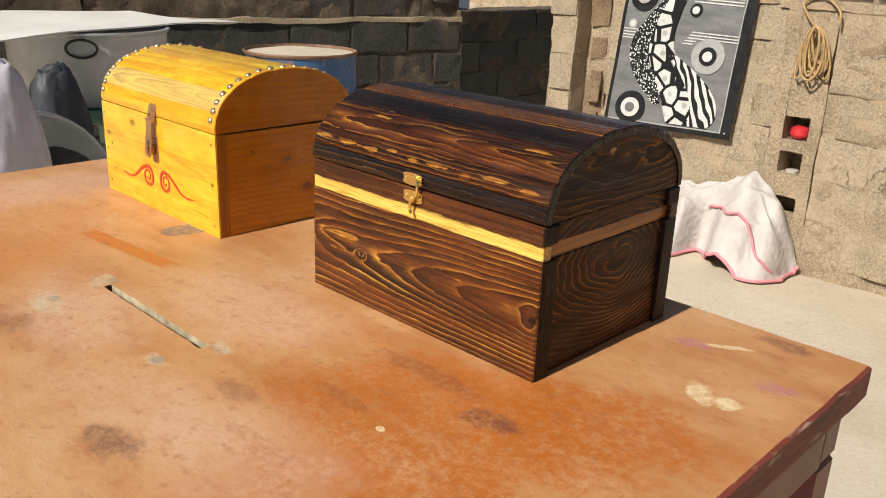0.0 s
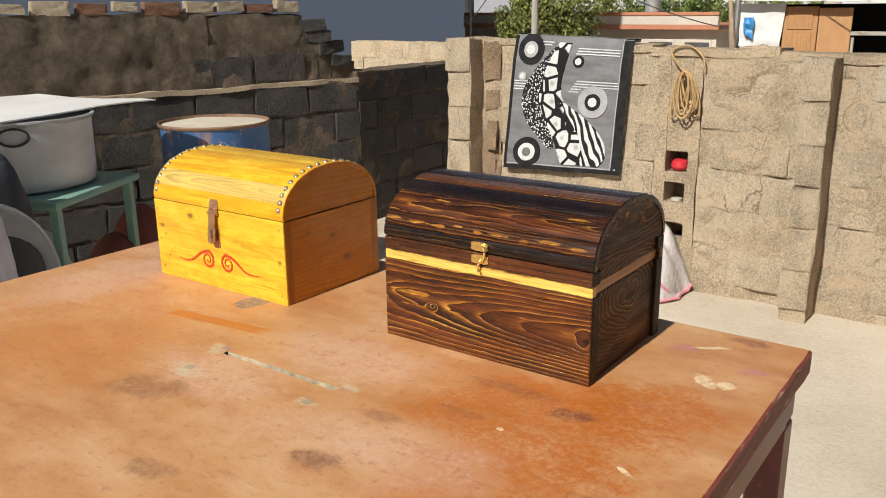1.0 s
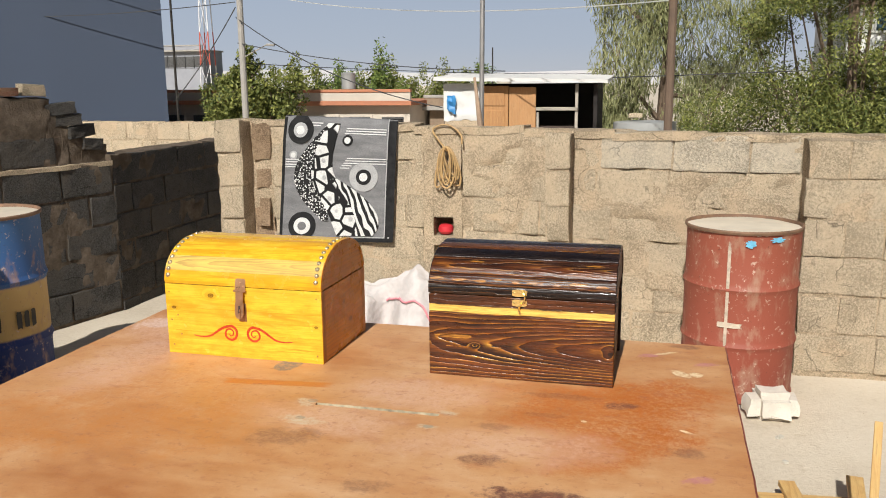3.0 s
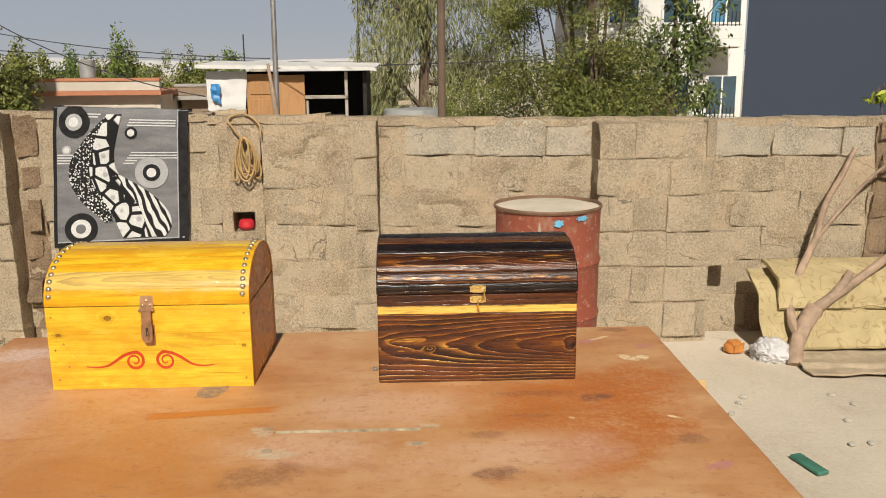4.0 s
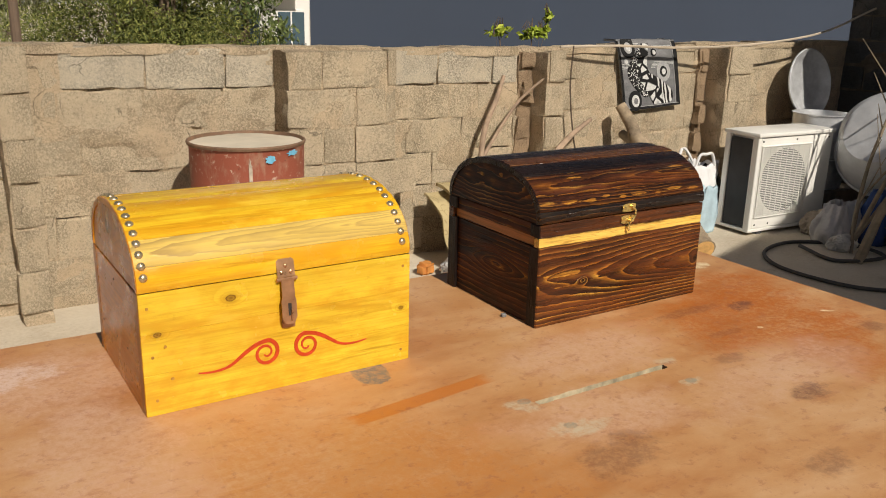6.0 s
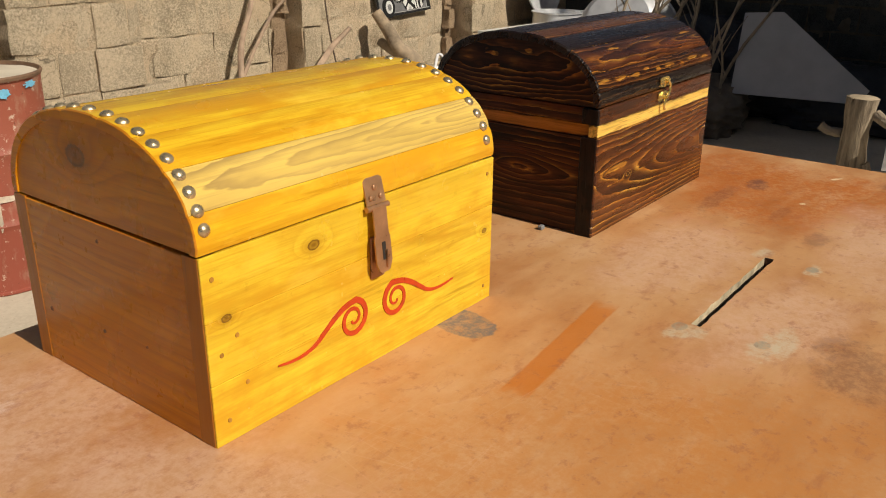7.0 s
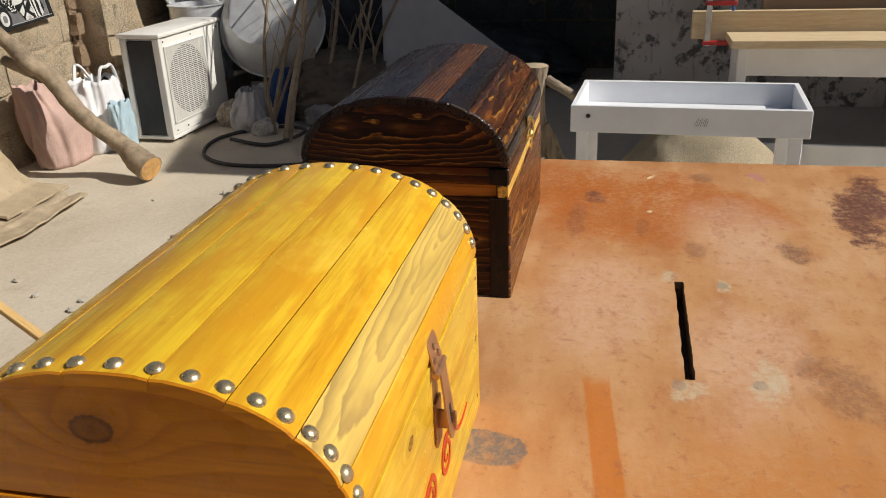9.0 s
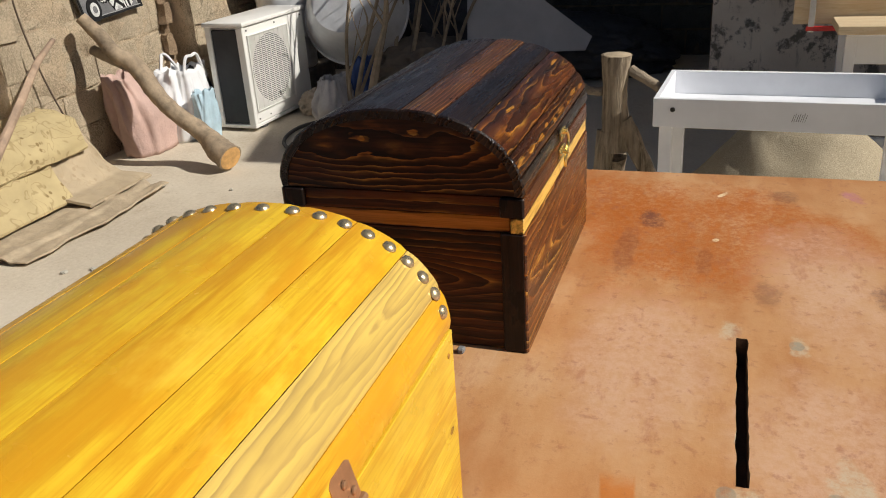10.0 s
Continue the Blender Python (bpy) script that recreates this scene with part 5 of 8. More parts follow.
BARK_GREY = plain("grey weathered bark", (0.30, 0.24, 0.17), 0.9, 0, 0.5, 18, 0.8, 0.008)
CUT = plain("fresh cut wood", (0.62, 0.36, 0.13), 0.8, 0, 0.35, 40, 0.3)


def ridged_bark():
    """Old debarked wood with long grey ridges."""
    m = Mat("ridged grey wood", 0.9, 0.0, 0.2)
    n = m.noise((60, 60, 5), 5.0, 0.6)
    c = m.ramp(n, (0.32, (0.09, 0.07, 0.05)), (0.5, (0.27, 0.215, 0.15)), (0.68, (0.40, 0.33, 0.24)))
    m.color(m.mix(m.ramp(m.noise(9, 4.0), (0.5, 0.0), (0.65, 0.5)), c, (0.17, 0.13, 0.095)))
    m.bump(n, 1.0, 0.012)
    return m.m


def drum_material(bands):
    """Oil drum paint: bands of colour by height, worn to dusty streaks and rust."""
    m = Mat("worn drum paint", 0.6, 0.0, 0.4)
    sep = m.t.nodes.new("ShaderNodeSeparateXYZ")
    m.link(m.coord, sep.inputs[0])
    zz = m.math("ADD", sep.outputs["Z"], m.math("MULTIPLY", m.math("SUBTRACT", m.noise(9, 4.0), 0.5), 0.02))
    c = m.ramp(zz, *[(p, col) for p, col in bands])
    n = m.noise((11, 11, 5), 6.0, 0.65)
    c = m.mix(m.ramp(n, (0.52, 0.0), (0.66, 0.75)), c, (0.36, 0.22, 0.15))
    c = m.mix(m.ramp(m.noise(34, 5.0, 0.7), (0.60, 0.0), (0.68, 0.85)), c, (0.55, 0.42, 0.33))
    c = m.mix(m.ramp(m.noise(60, 5.0, 0.7), (0.64, 0.0), (0.7, 0.8)), c, (0.07, 0.03, 0.02))
    m.color(c)
    m.bump(n, 0.4, 0.005)
    return m.m


BARK_STUMP = ridged_bark()
BARK_LOG = plain("debarked log", (0.36, 0.275, 0.185), 0.85, 0, 0.6, 22, 0.6, 0.008)
RED_DRUM = drum_material([(0.0, (0.26, 0.062, 0.038)), (1.0, (0.30, 0.085, 0.05))])
BLUE_DRUM = drum_material([(0.36, (0.012, 0.03, 0.14)), (0.37, (0.52, 0.34, 0.12)), (0.62, (0.55, 0.37, 0.14)), (0.63, (0.035, 0.10, 0.28)), (1.0, (0.06, 0.15, 0.33))])
DUST = plain("dusty pale lid", (0.60, 0.53, 0.42), 0.9, 0, 0.25, 7, 0.4, 0.004)


def oil_drum(name, label, x, y, r, h, material, patches=()):
    drum = thing(name, label, "drum", (x, y, 0))
    bm = bmesh.new()
    prof = [(0, 0.0), (r * 0.97, 0.0), (r, 0.006), (r, 0.015), (r * 0.975, 0.02)]
    for zc in (0.335, 0.665):
        z = zc * h
        prof += [(r * 0.97, z - 0.028), (r * 0.985, z - 0.014), (r * 1.005, z), (r * 0.985, z + 0.014), (r * 0.97, z + 0.028)]
    prof += [(r * 0.97, h - 0.03), (r * 0.985, h - 0.018)]
    lathe(bm, prof, 48)
    rr = random.Random(3)
    for v in bm.verts:
        d = 0.006 * noise.noise(v.co * 5)
        v.co.x *= 1 + d / r
        v.co.y *= 1 + d / r
    part("body", bm, material, drum)
    bm = bmesh.new()
    lathe(bm, [(r * 0.965, h - 0.02), (r * 1.0, h - 0.018), (r * 1.012, h - 0.006), (r * 1.0, h), (r * 0.98, h), (r * 0.972, h - 0.010), (r * 0.965, h - 0.02)], 48)
    part("rim", bm, plain("rusty rim", (0.22, 0.13, 0.08), 0.7, 0.2, 0.5, 40, 0.3), drum, "rusty rolled rim")
    bm = bmesh.new()
    lathe(bm, [(0, h - 0.004), (r * 0.4, h - 0.006), (r * 0.85, h - 0.010), (r * 0.97, h - 0.016), (r * 0.97, h - 0.022), (0, h - 0.022)], 40)
    for v in bm.verts:
        v.co.z += 0.005 * noise.noise(v.co * 7) if v.co.z > h - 0.02 else 0
    part("lid", bm, DUST, drum, "pale dusty lid")
    for nm, mat_, lab, a0, a1, z0, z1 in patches:
        bm = bmesh.new()
        ragged = 0.45 if nm == "paint_patch" else 0.12
        am, ar, zm, zr = (a0 + a1) / 2, (a1 - a0) / 2, (z0 + z1) / 2, (z1 - z0) / 2
        rim = []
        for k in range(36):
            t = 6.28318 * k / 36
            w = 1 + ragged * (1.6 * noise.noise(Vector((math.cos(t) * 1.7, math.sin(t) * 1.7, a0))) + noise.noise(Vector((math.cos(t) * 5, math.sin(t) * 5, a0 + 9))))
            e = 1.0 if nm == "paint_patch" else 0.35
            a = radians(am + ar * w * math.copysign(abs(math.cos(t)) ** e, math.cos(t)))
            rim.append(bm.verts.new(((r * 0.972 + 0.0065) * math.cos(a), (r * 0.972 + 0.0065) * math.sin(a), zm + zr * w * math.copysign(abs(math.sin(t)) ** e, math.sin(t)))))
        a = radians(am)
        mid = bm.verts.new(((r * 0.972 + 0.0068) * math.cos(a), (r * 0.972 + 0.0068) * math.sin(a), zm))
        for k in range(36):
            bm.faces.new((rim[k], rim[(k + 1) % 36], mid))
        part(nm, bm, mat_, drum, lab)
    return drum


SKY_PAINT = plain("sky blue paint", (0.16, 0.46, 0.66), 0.5, 0, 0.4, 60, 0.2)
PALE_PAINT = plain("pale paint drips", (0.50, 0.42, 0.33), 0.7, 0, 0.4, 60, 0.3)
LETTER = plain("black stencil paint", (0.03, 0.025, 0.02), 0.6, 0, 0.4, 60, 0.2)
oil_drum("red_oil_drum", "dented rusty red oil drum with pale dusty lid", 0.762, 3.205, 0.286, 0.878, RED_DRUM,
         [("paint_patch", SKY_PAINT, "sky blue paint patch", -92, -83, 0.800, 0.838), ("paint_patch", SKY_PAINT, "sky blue paint patch", -68, -54, 0.826, 0.848),
          ("paint_drip", PALE_PAINT, "pale paint streak", -108, -105, 0.26, 0.82), ("paint_drip", PALE_PAINT, "pale paint streak", -116, -92, 0.395, 0.42)])
oil_drum("blue_oil_drum", "blue oil drum with yellow band, dented and dusty", -2.96, 2.15, 0.292, 0.978, BLUE_DRUM,
         [("lettering", LETTER, "black stencilled bars", a, a + 5.5, 0.415, 0.50) for a in (-66, -58, -50, -42, -22, -14, -6)])


def green_bench():
    """Pale green bench; its long edge runs from its near to its far corner."""
    a, b = Vector((-2.335, 0.86, 0)), Vector((-2.615, 1.43, 0))
    yaw = math.degrees(math.atan2((b - a).y, (b - a).x))
    bench = thing("green_bench", "pale green painted wooden bench under the cooking pot", "bench", (a.x, a.y, 0), yaw)
    n = (b - a).length
    bm = bmesh.new()
    box(bm, 0, n, 0.0, 0.62, 0.815, 0.850, 0.012, segs=2)
    part("seat", bm, GREEN_PAINT, bench)
    for x in (0.05, n - 0.05):
        for y in (0.04, 0.56):
            bm = bmesh.new()
            box(bm, x - 0.018, x + 0.018, y - 0.018, y + 0.018, 0, 0.814, 0.003)
            part("leg", bm, GREEN_PAINT, bench)
    bm = bmesh.new()
    box(bm, 0.068, n - 0.068, 0.03, 0.05, 0.30, 0.34, 0.003)
    part("stretcher", bm, GREEN_PAINT, bench)


green_bench()


def handle_loop(bm, c, w, h, r, m):
    pts = [(w * math.cos(a), 0, h * math.sin(a)) for a in [6.28318 * k / 20 for k in range(21)]]
    vs = tube(bm, pts, r, 7, caps=False)
    bmesh.ops.transform(bm, matrix=Matrix.Translation(c) @ m, verts=vs)


def cooking_pot():
    pot = thing("cooking_pot", "large grey aluminium cooking pot on the bench", "pot", (-2.80, 0.98, 0.8505))
    bm = bmesh.new()
    lathe(bm, [(0, 0), (0.27, 0.0), (0.295, 0.012), (0.302, 0.05), (0.306, 0.27), (0.318, 0.282), (0.318, 0.290), (0.305, 0.290), (0.297, 0.27), (0.292, 0.03), (0, 0.02)], 48)
    part("body", bm, ALU_GREY, pot)
    for a in (-28, 152):
        bm = bmesh.new()
        m = Matrix.Rotation(radians(a), 4, "Z") @ Matrix.Translation((0.316, 0, 0.235)) @ Matrix.Rotation(radians(90), 4, "Z") @ Matrix.Rotation(radians(12), 4, "X")
        handle_loop(bm, (0, 0, 0), 0.055, 0.035, 0.005, m)
        part("handle", bm, IRON, pot)


cooking_pot()


def metal_sheet():
    bm = bmesh.new()
    P = [Vector(p) for p in ((-2.775, 1.665, 1.150), (-3.70, 1.60, 1.150), (-3.84, 0.05, 1.150), (-2.22, -0.10, 1.145))]

    def f(u, v):
        p = P[0].lerp(P[1], u).lerp(P[3].lerp(P[2], u), v)
        p.z += 0.012 * noise.noise(p * 2.2) + 0.004
        d = (Vector((-2.8, 0.98, 0)) - Vector((p.x, p.y, 0))).length
        p.z -= 0.0 if d < 0.36 else 0.02 * min(1, (d - 0.36) / 0.5)
        p.z = max(p.z, 1.1435) if d < 0.36 else p.z
        return p

    sheet(bm, 14, 14, f, 0.006)
    solo("metal_sheet", bm, WHITE_METAL, "white painted sheet metal lying over the cooking pot", "metal sheet")


metal_sheet()


def sack(name, label, category, x, y, z, sx, sy, sz, material, seed=1, sag=0.25, amp=0.09, group="", square=1.0):
    """A slumped, creased bag that stands on its flattened base."""
    bm = bmesh.new()
    bmesh.ops.create_icosphere(bm, subdivisions=5, radius=1.0)
    for v in bm.verts:
        p = v.co.copy()
        q = p * 1.7 + Vector((seed * 3.1, seed, 0))
        d = 1 + amp * 1.6 * noise.noise(q) + amp * 0.9 * (1 - abs(noise.noise(q * 2.7)) * 2) + amp * 0.4 * noise.noise(q * 6) + amp * 0.45 * (0.5 - abs(noise.noise(q * 5.2)) * 2) + amp * 0.2 * (0.5 - abs(noise.noise(q * 11)) * 2)
        if square != 1.0:
            p = Vector([math.copysign(abs(c) ** square, c) for c in p])
        p *= d
        p.x *= sx * (1 + sag * (0.25 - p.z) * 0.5)
        p.y *= sy * (1 + sag * (0.25 - p.z) * 0.5)
        p.z = max(-0.72, p.z)
        v.co = Vector((p.x, p.y, (p.z + 0.72) / 1.72 * sz))
    ob = solo(name, bm, material, label, category, group, at=(x, y, z))
    ob.data.set_sharp_from_angle(angle=3.1)
    return ob


def cloth_bag(name, label, category, x, y, w, d, h, material, seed=1, folds=7, gape=0.8, lean=(0.0, 0.0), handles=0, group="", turn=0.0):
    """A limp bag standing open: creased sides, a wavy mouth with an inner face, loop handles."""
    b = thing(name, label, category, (x, y, 0), turn, group)
    n = 72

    def at(k, v, inset=0.0):
        a = 6.28318 * k / n
        c, q = math.cos(a), math.sin(a)
        wob = noise.noise(Vector((c * 1.6, q * 1.6, v * 1.8 + seed * 3.7)))
        crease = (0.5 - abs(noise.noise(Vector((c * folds * 0.5, q * folds * 0.5, v * 1.3 + seed)))) * 2) * 0.24 + 0.06 * noise.noise(Vector((c * folds, q * folds, v * 5 + seed)))
        swell = 0.90 + 0.16 * math.sin(min(1.0, v * 1.25) * math.pi) - (1 - gape) * max(0.0, v - 0.35) ** 1.2
        r = (swell + 0.26 * wob * v + crease * (0.5 + 0.7 * v)) * (1 - inset)
        top = 1 + 0.10 * noise.noise(Vector((c * 1.3, q * 1.3, seed + 20))) + 0.05 * noise.noise(Vector((c * 4, q * 4, seed + 9)))
        return Vector((math.copysign(abs(c) ** 0.75, c) * r * w / 2 + lean[0] * v * v, math.copysign(abs(q) ** 0.75, q) * r * d / 2 + lean[1] * v * v, h * v * (top if v > 0.5 else 1 + (top - 1) * v * 2)))

    bm = bmesh.new()
    rows = [[bm.verts.new(at(k, j / 18)) for k in range(n)] for j in range(19)]
    rows += [[bm.verts.new(at(k, 1 - 0.5 * j / 6, 0.05 + 0.02 * j)) for k in range(n)] for j in range(7)]
    for p, q in zip(rows, rows[1:]):
        for k in range(n):
            bm.faces.new((p[k], p[(k + 1) % n], q[(k + 1) % n], q[k]))
    bm.faces.new(rows[0][::-1])
    bm.faces.new(rows[-1])
    ob = part("body", bm, material, b)
    ob.data.set_sharp_from_angle(angle=2.2)
    for s in range(handles):
        k0 = 54 if s == 0 else 18
        p, q = at(k0 - 7, 1.0), at(k0 + 7, 1.0)
        mid = (p + q) / 2 + Vector((0.02 * (s - 0.5), (0.05 if s else -0.01), h * 0.16))
        bm = bmesh.new()
        line = bend([p - Vector((0, 0, 0.03)), p.lerp(mid, 0.55) + Vector((-0.015, 0, 0.03)), mid, q.lerp(mid, 0.55) + Vector((0.015, 0, 0.03)), q - Vector((0, 0, 0.03))], 5)
        tube(bm, line, 0.011, 6)
        part("handle", bm, material, b)
    return b


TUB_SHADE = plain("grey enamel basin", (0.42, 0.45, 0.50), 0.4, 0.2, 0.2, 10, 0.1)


def basin(name, label, x, y, z, r, depth, tilt, turn, material, seed=1, group=""):
    """A wide shallow basin with a rolled rim, tilted."""
    b = thing(name, label, "basin", group=group)
    b.matrix_world = pose(x, y, z, 0, 0, turn) @ Matrix.Rotation(radians(tilt), 4, "Y")
    bm = bmesh.new()
    out = [(0, 0), (r * 0.62, 0.0), (r * 0.74, depth * 0.12), (r * 0.95, depth * 0.85), (r, depth)]
    inn = [(rr * 0.985, zz + 0.006) for rr, zz in out[::-1]]
    lathe(bm, out + inn, 56)
    for v in bm.verts:
        v.co += 0.008 * Vector((noise.noise(v.co * 3), noise.noise(v.co * 3 + Vector((5, 0, 0))), 0))
    part("bowl", bm, material, b)
    bm = bmesh.new()
    tube(bm, [(r * 1.005 * math.cos(a), r * 1.005 * math.sin(a), depth) for a in [6.28318 * k / 48 for k in range(49)]], 0.009, 7, caps=False)
    part("rim", bm, material, b)
    return b


basin("wash_basin", "large grey metal wash basin propped on its edge", -2.33, 0.30, 0.49, 0.50, 0.18, 100, 20, TUB_SHADE)
sack("laundry_sack", "bulging lilac white plastic sack", "sack", -1.88, 0.30, 0.0, 0.125, 0.14, 1.13, plain("lilac white plastic", (0.60, 0.58, 0.66), 0.4, 0, 0.2, 6, 0.3, 0.006), 5, 0.0, 0.03, "", 0.8)
sack("clay_jar", "dark red clay jar in the shade under the bench", "jar", -2.95, 1.62, 0.0, 0.16, 0.16, 0.62, plain("dark red clay", (0.20, 0.05, 0.035), 0.7, 0, 0.3, 12), 2, 0.0, 0.015, "jars under the bench")
sack("clay_jar", "dark red clay jar in the shade under the bench", "jar", -2.68, 1.30, 0.0, 0.15, 0.15, 0.58, bpy.data.materials["dark red clay"], 3, 0.0, 0.015, "jars under the bench")
sack("water_can", "pale plastic water can under the bench", "can", -2.55, 0.88, 0.0, 0.12, 0.15, 0.70, plain("dim pale plastic", (0.40, 0.37, 0.32), 0.6, 0, 0.25, 8), 4, 0.0, 0.03)
sack("charcoal_bag", "black bag with white print beside the bench", "bag", -2.36, 0.66, 0.0, 0.10, 0.12, 1.04, plain("black woven bag", (0.03, 0.035, 0.045), 0.6, 0, 0.4, 30), 6, 0.0, 0.03, "", 0.8)

# ---- rugs on the wall ----
def rug_pile(name, fn):
    m = Mat(name, 0.95, 0.0, 0.1)
    c = fn(m)
    n = m.noise(260, 2.0)
    c = m.mix(m.ramp(n, (0.35, 0.35), (0.65, 0.0)), c, (0.03, 0.03, 0.032))
    m.color(c)
    m.bump(n, 0.5, 0.003)
    return m.m


RUG_GREY = rug_pile("grey rug pile", lambda m: m.ramp(m.noise((5, 5, 18), 4.0), (0.35, (0.17, 0.17, 0.175)), (0.65, (0.26, 0.26, 0.265))))
RUG_LIGHT = rug_pile("light grey rug pile", lambda m: m.ramp(m.noise(20, 3.0), (0.3, (0.40, 0.40, 0.40)), (0.7, (0.50, 0.50, 0.50))))
RUG_WHITE = rug_pile("white rug pile", lambda m: m.ramp(m.noise(20, 3.0), (0.3, (0.66, 0.66, 0.65)), (0.7, (0.78, 0.78, 0.76))))
RUG_BLACK = rug_pile("black rug pile", lambda m: m.ramp(m.noise(20, 3.0), (0.3, (0.012, 0.012, 0.013)), (0.7, (0.03, 0.03, 0.03))))


def giraffe(m):
    d = m.cells(12.0, "DISTANCE_TO_EDGE", 0.7, m.vec("MULTIPLY", m.coord, (1, 0, 1)))
    c = m.ramp(d, (0.085, (0.015, 0.015, 0.015)), (0.115, (0.72, 0.72, 0.70)))
    f = m.cells(12.0, "F1", 0.7, m.vec("MULTIPLY", m.coord, (1, 0, 1)))
    return m.mix(m.ramp(f, (0.14, 0.9), (0.24, 0.0)), c, (0.42, 0.42, 0.42))


def dots(m):
    d = m.cells(84, "F1", 0.9, m.vec("MULTIPLY", m.coord, (1, 0, 1)))
    return m.ramp(d, (0.36, (0.74, 0.74, 0.72)), (0.44, (0.02, 0.02, 0.02)))


def zebra(m):
    p = m.vec("MULTIPLY", m.coord, (1, 0, 1))
    w = m.noise((7, 1, 3), 2.0, coord=p)
    s = m.math("SINE", m.math("ADD", m.vec("DOT_PRODUCT", p, (170.0, 0, 62.0)), m.math("MULTIPLY", w, 22.0)))
    return m.ramp(m.math("ADD", m.math("MULTIPLY", s, 0.5), 0.5), (0.45, (0.02, 0.02, 0.02)), (0.55, (0.74, 0.74, 0.72)))


RUG_GIRAFFE, RUG_DOTS, RUG_ZEBRA = rug_pile("giraffe patterned pile", giraffe), rug_pile("dotted pile", dots), rug_pile("zebra striped pile", zebra)


def rug(name, label, place, w, h, over, drape):
    """A rug hung over a wall. u runs 0..1 across, v 0..1 down; place(u, v, lift) gives the spot. The figures are tufts laid on the ground."""
    r = thing(name, label, "rug", group="rugs hung on the yard wall")

    def plate(nm, outline, material, lift, label=""):
        bm = bmesh.new()
        cu, cv = sum(p[0] for p in outline) / len(outline), sum(p[1] for p in outline) / len(outline)
        rings = [[bm.verts.new(place(u, v, 0.0)) for u, v in outline]]
        for q in (1.0, 0.75, 0.5, 0.25):
            rings.append([bm.verts.new(place(cu + (u - cu) * q, cv + (v - cv) * q, lift)) for u, v in outline])
        mid = bm.verts.new(place(cu, cv, lift))
        for a, b in zip(rings, rings[1:]):
            for k in range(len(a)):
                j = (k + 1) % len(a)
                bm.faces.new((a[k], a[j], b[j], b[k]))
        for k in range(len(rings[-1])):
            bm.faces.new((rings[-1][k], rings[-1][(k + 1) % len(rings[-1])], mid))
        part(nm, bm, material, r, label)

    def band(nm, line, width, material, lift, label=""):
        bm = bmesh.new()
        rows = []
        for i, (u, v) in enumerate(line):
            half = width[i] / 2
            rows.append([bm.verts.new(place(u - half, v, 0.0))] + [bm.verts.new(place(u + half * (j / 4 - 1), v, lift)) for j in range(9)] + [bm.verts.new(place(u + half, v, 0.0))])
        for a, b in zip(rows, rows[1:]):
            for k in range(10):
                bm.faces.new((a[k], a[k + 1], b[k + 1], b[k]))
        part(nm, bm, material, r, label)

    bm = bmesh.new()
    nu, nv = 20, 26
    v0 = -over
    sheet(bm, nu, nv, lambda u, v: place(u, v0 + (1 - v0) * v, 0.0), -0.012)
    part("ground_weave", bm, RUG_GREY, r)
    for nm, line in (("border", [(0.012, v0, 0.024), (0.012, 1.0, 0.024)]), ("border", [(0.965, v0, 0.07), (0.965, 1.0, 0.07)])):
        pts = [(line[0][0], line[0][1] + (line[1][1] - line[0][1]) * k / 30) for k in range(31)]
        band(nm, pts, [line[0][2]] * 31, RUG_BLACK, 0.004, "black border")
    band("border", [(0.5, 0.965), (0.5, 1.0)], [0.98, 0.98], RUG_BLACK, 0.0045, "black border")
    band("edge_line", [(0.5, 0.955), (0.5, 0.965)], [0.94, 0.94], RUG_LIGHT, 0.0045)
    band("edge_line", [(0.927, v0 + (0.96 - v0) * k / 30) for k in range(31)], [0.008] * 31, RUG_LIGHT, 0.0045)

    def snake(nm, knots, material, lift, label):
        """knots: (u, v, width) down the rug."""
        k = np.linspace(0, len(knots) - 1, 40)
        at = [np.interp(k, range(len(knots)), [q[i] for q in knots]) for i in range(3)]
        for i in range(3):
            at[i] = np.convolve(np.pad(at[i], 3, mode="edge"), np.ones(7) / 7, "valid")
        band(nm, list(zip(at[0], at[1])), list(at[2]), material, lift, label)

    snake("dotted_band", [(0.42, 0.03, 0.04), (0.33, 0.18, 0.15), (0.225, 0.36, 0.21), (0.22, 0.52, 0.22), (0.31, 0.68, 0.20), (0.42, 0.84, 0.04)], RUG_DOTS, 0.006, "dotted band")
    snake("giraffe_band", [(0.46, 0.0, 0.10), (0.40, 0.18, 0.15), (0.35, 0.35, 0.17), (0.38, 0.50, 0.22), (0.48, 0.62, 0.27), (0.56, 0.75, 0.26), (0.61, 0.88, 0.24), (0.62, 0.955, 0.20)], RUG_GIRAFFE, 0.0075, "giraffe patterned band")
    snake("zebra_band", [(0.46, 0.46, 0.02), (0.60, 0.57, 0.13), (0.71, 0.68, 0.18), (0.77, 0.78, 0.20), (0.78, 0.88, 0.19), (0.74, 0.955, 0.15)], RUG_ZEBRA, 0.009, "zebra striped band")
    asp = w / h

    def ring(cu, cv, rad, material, lift, label=""):
        plate("disc", [(cu + rad * math.cos(a), cv + rad * asp * math.sin(a)) for a in [6.28318 * k / 28 for k in range(28)]], material, lift, label)

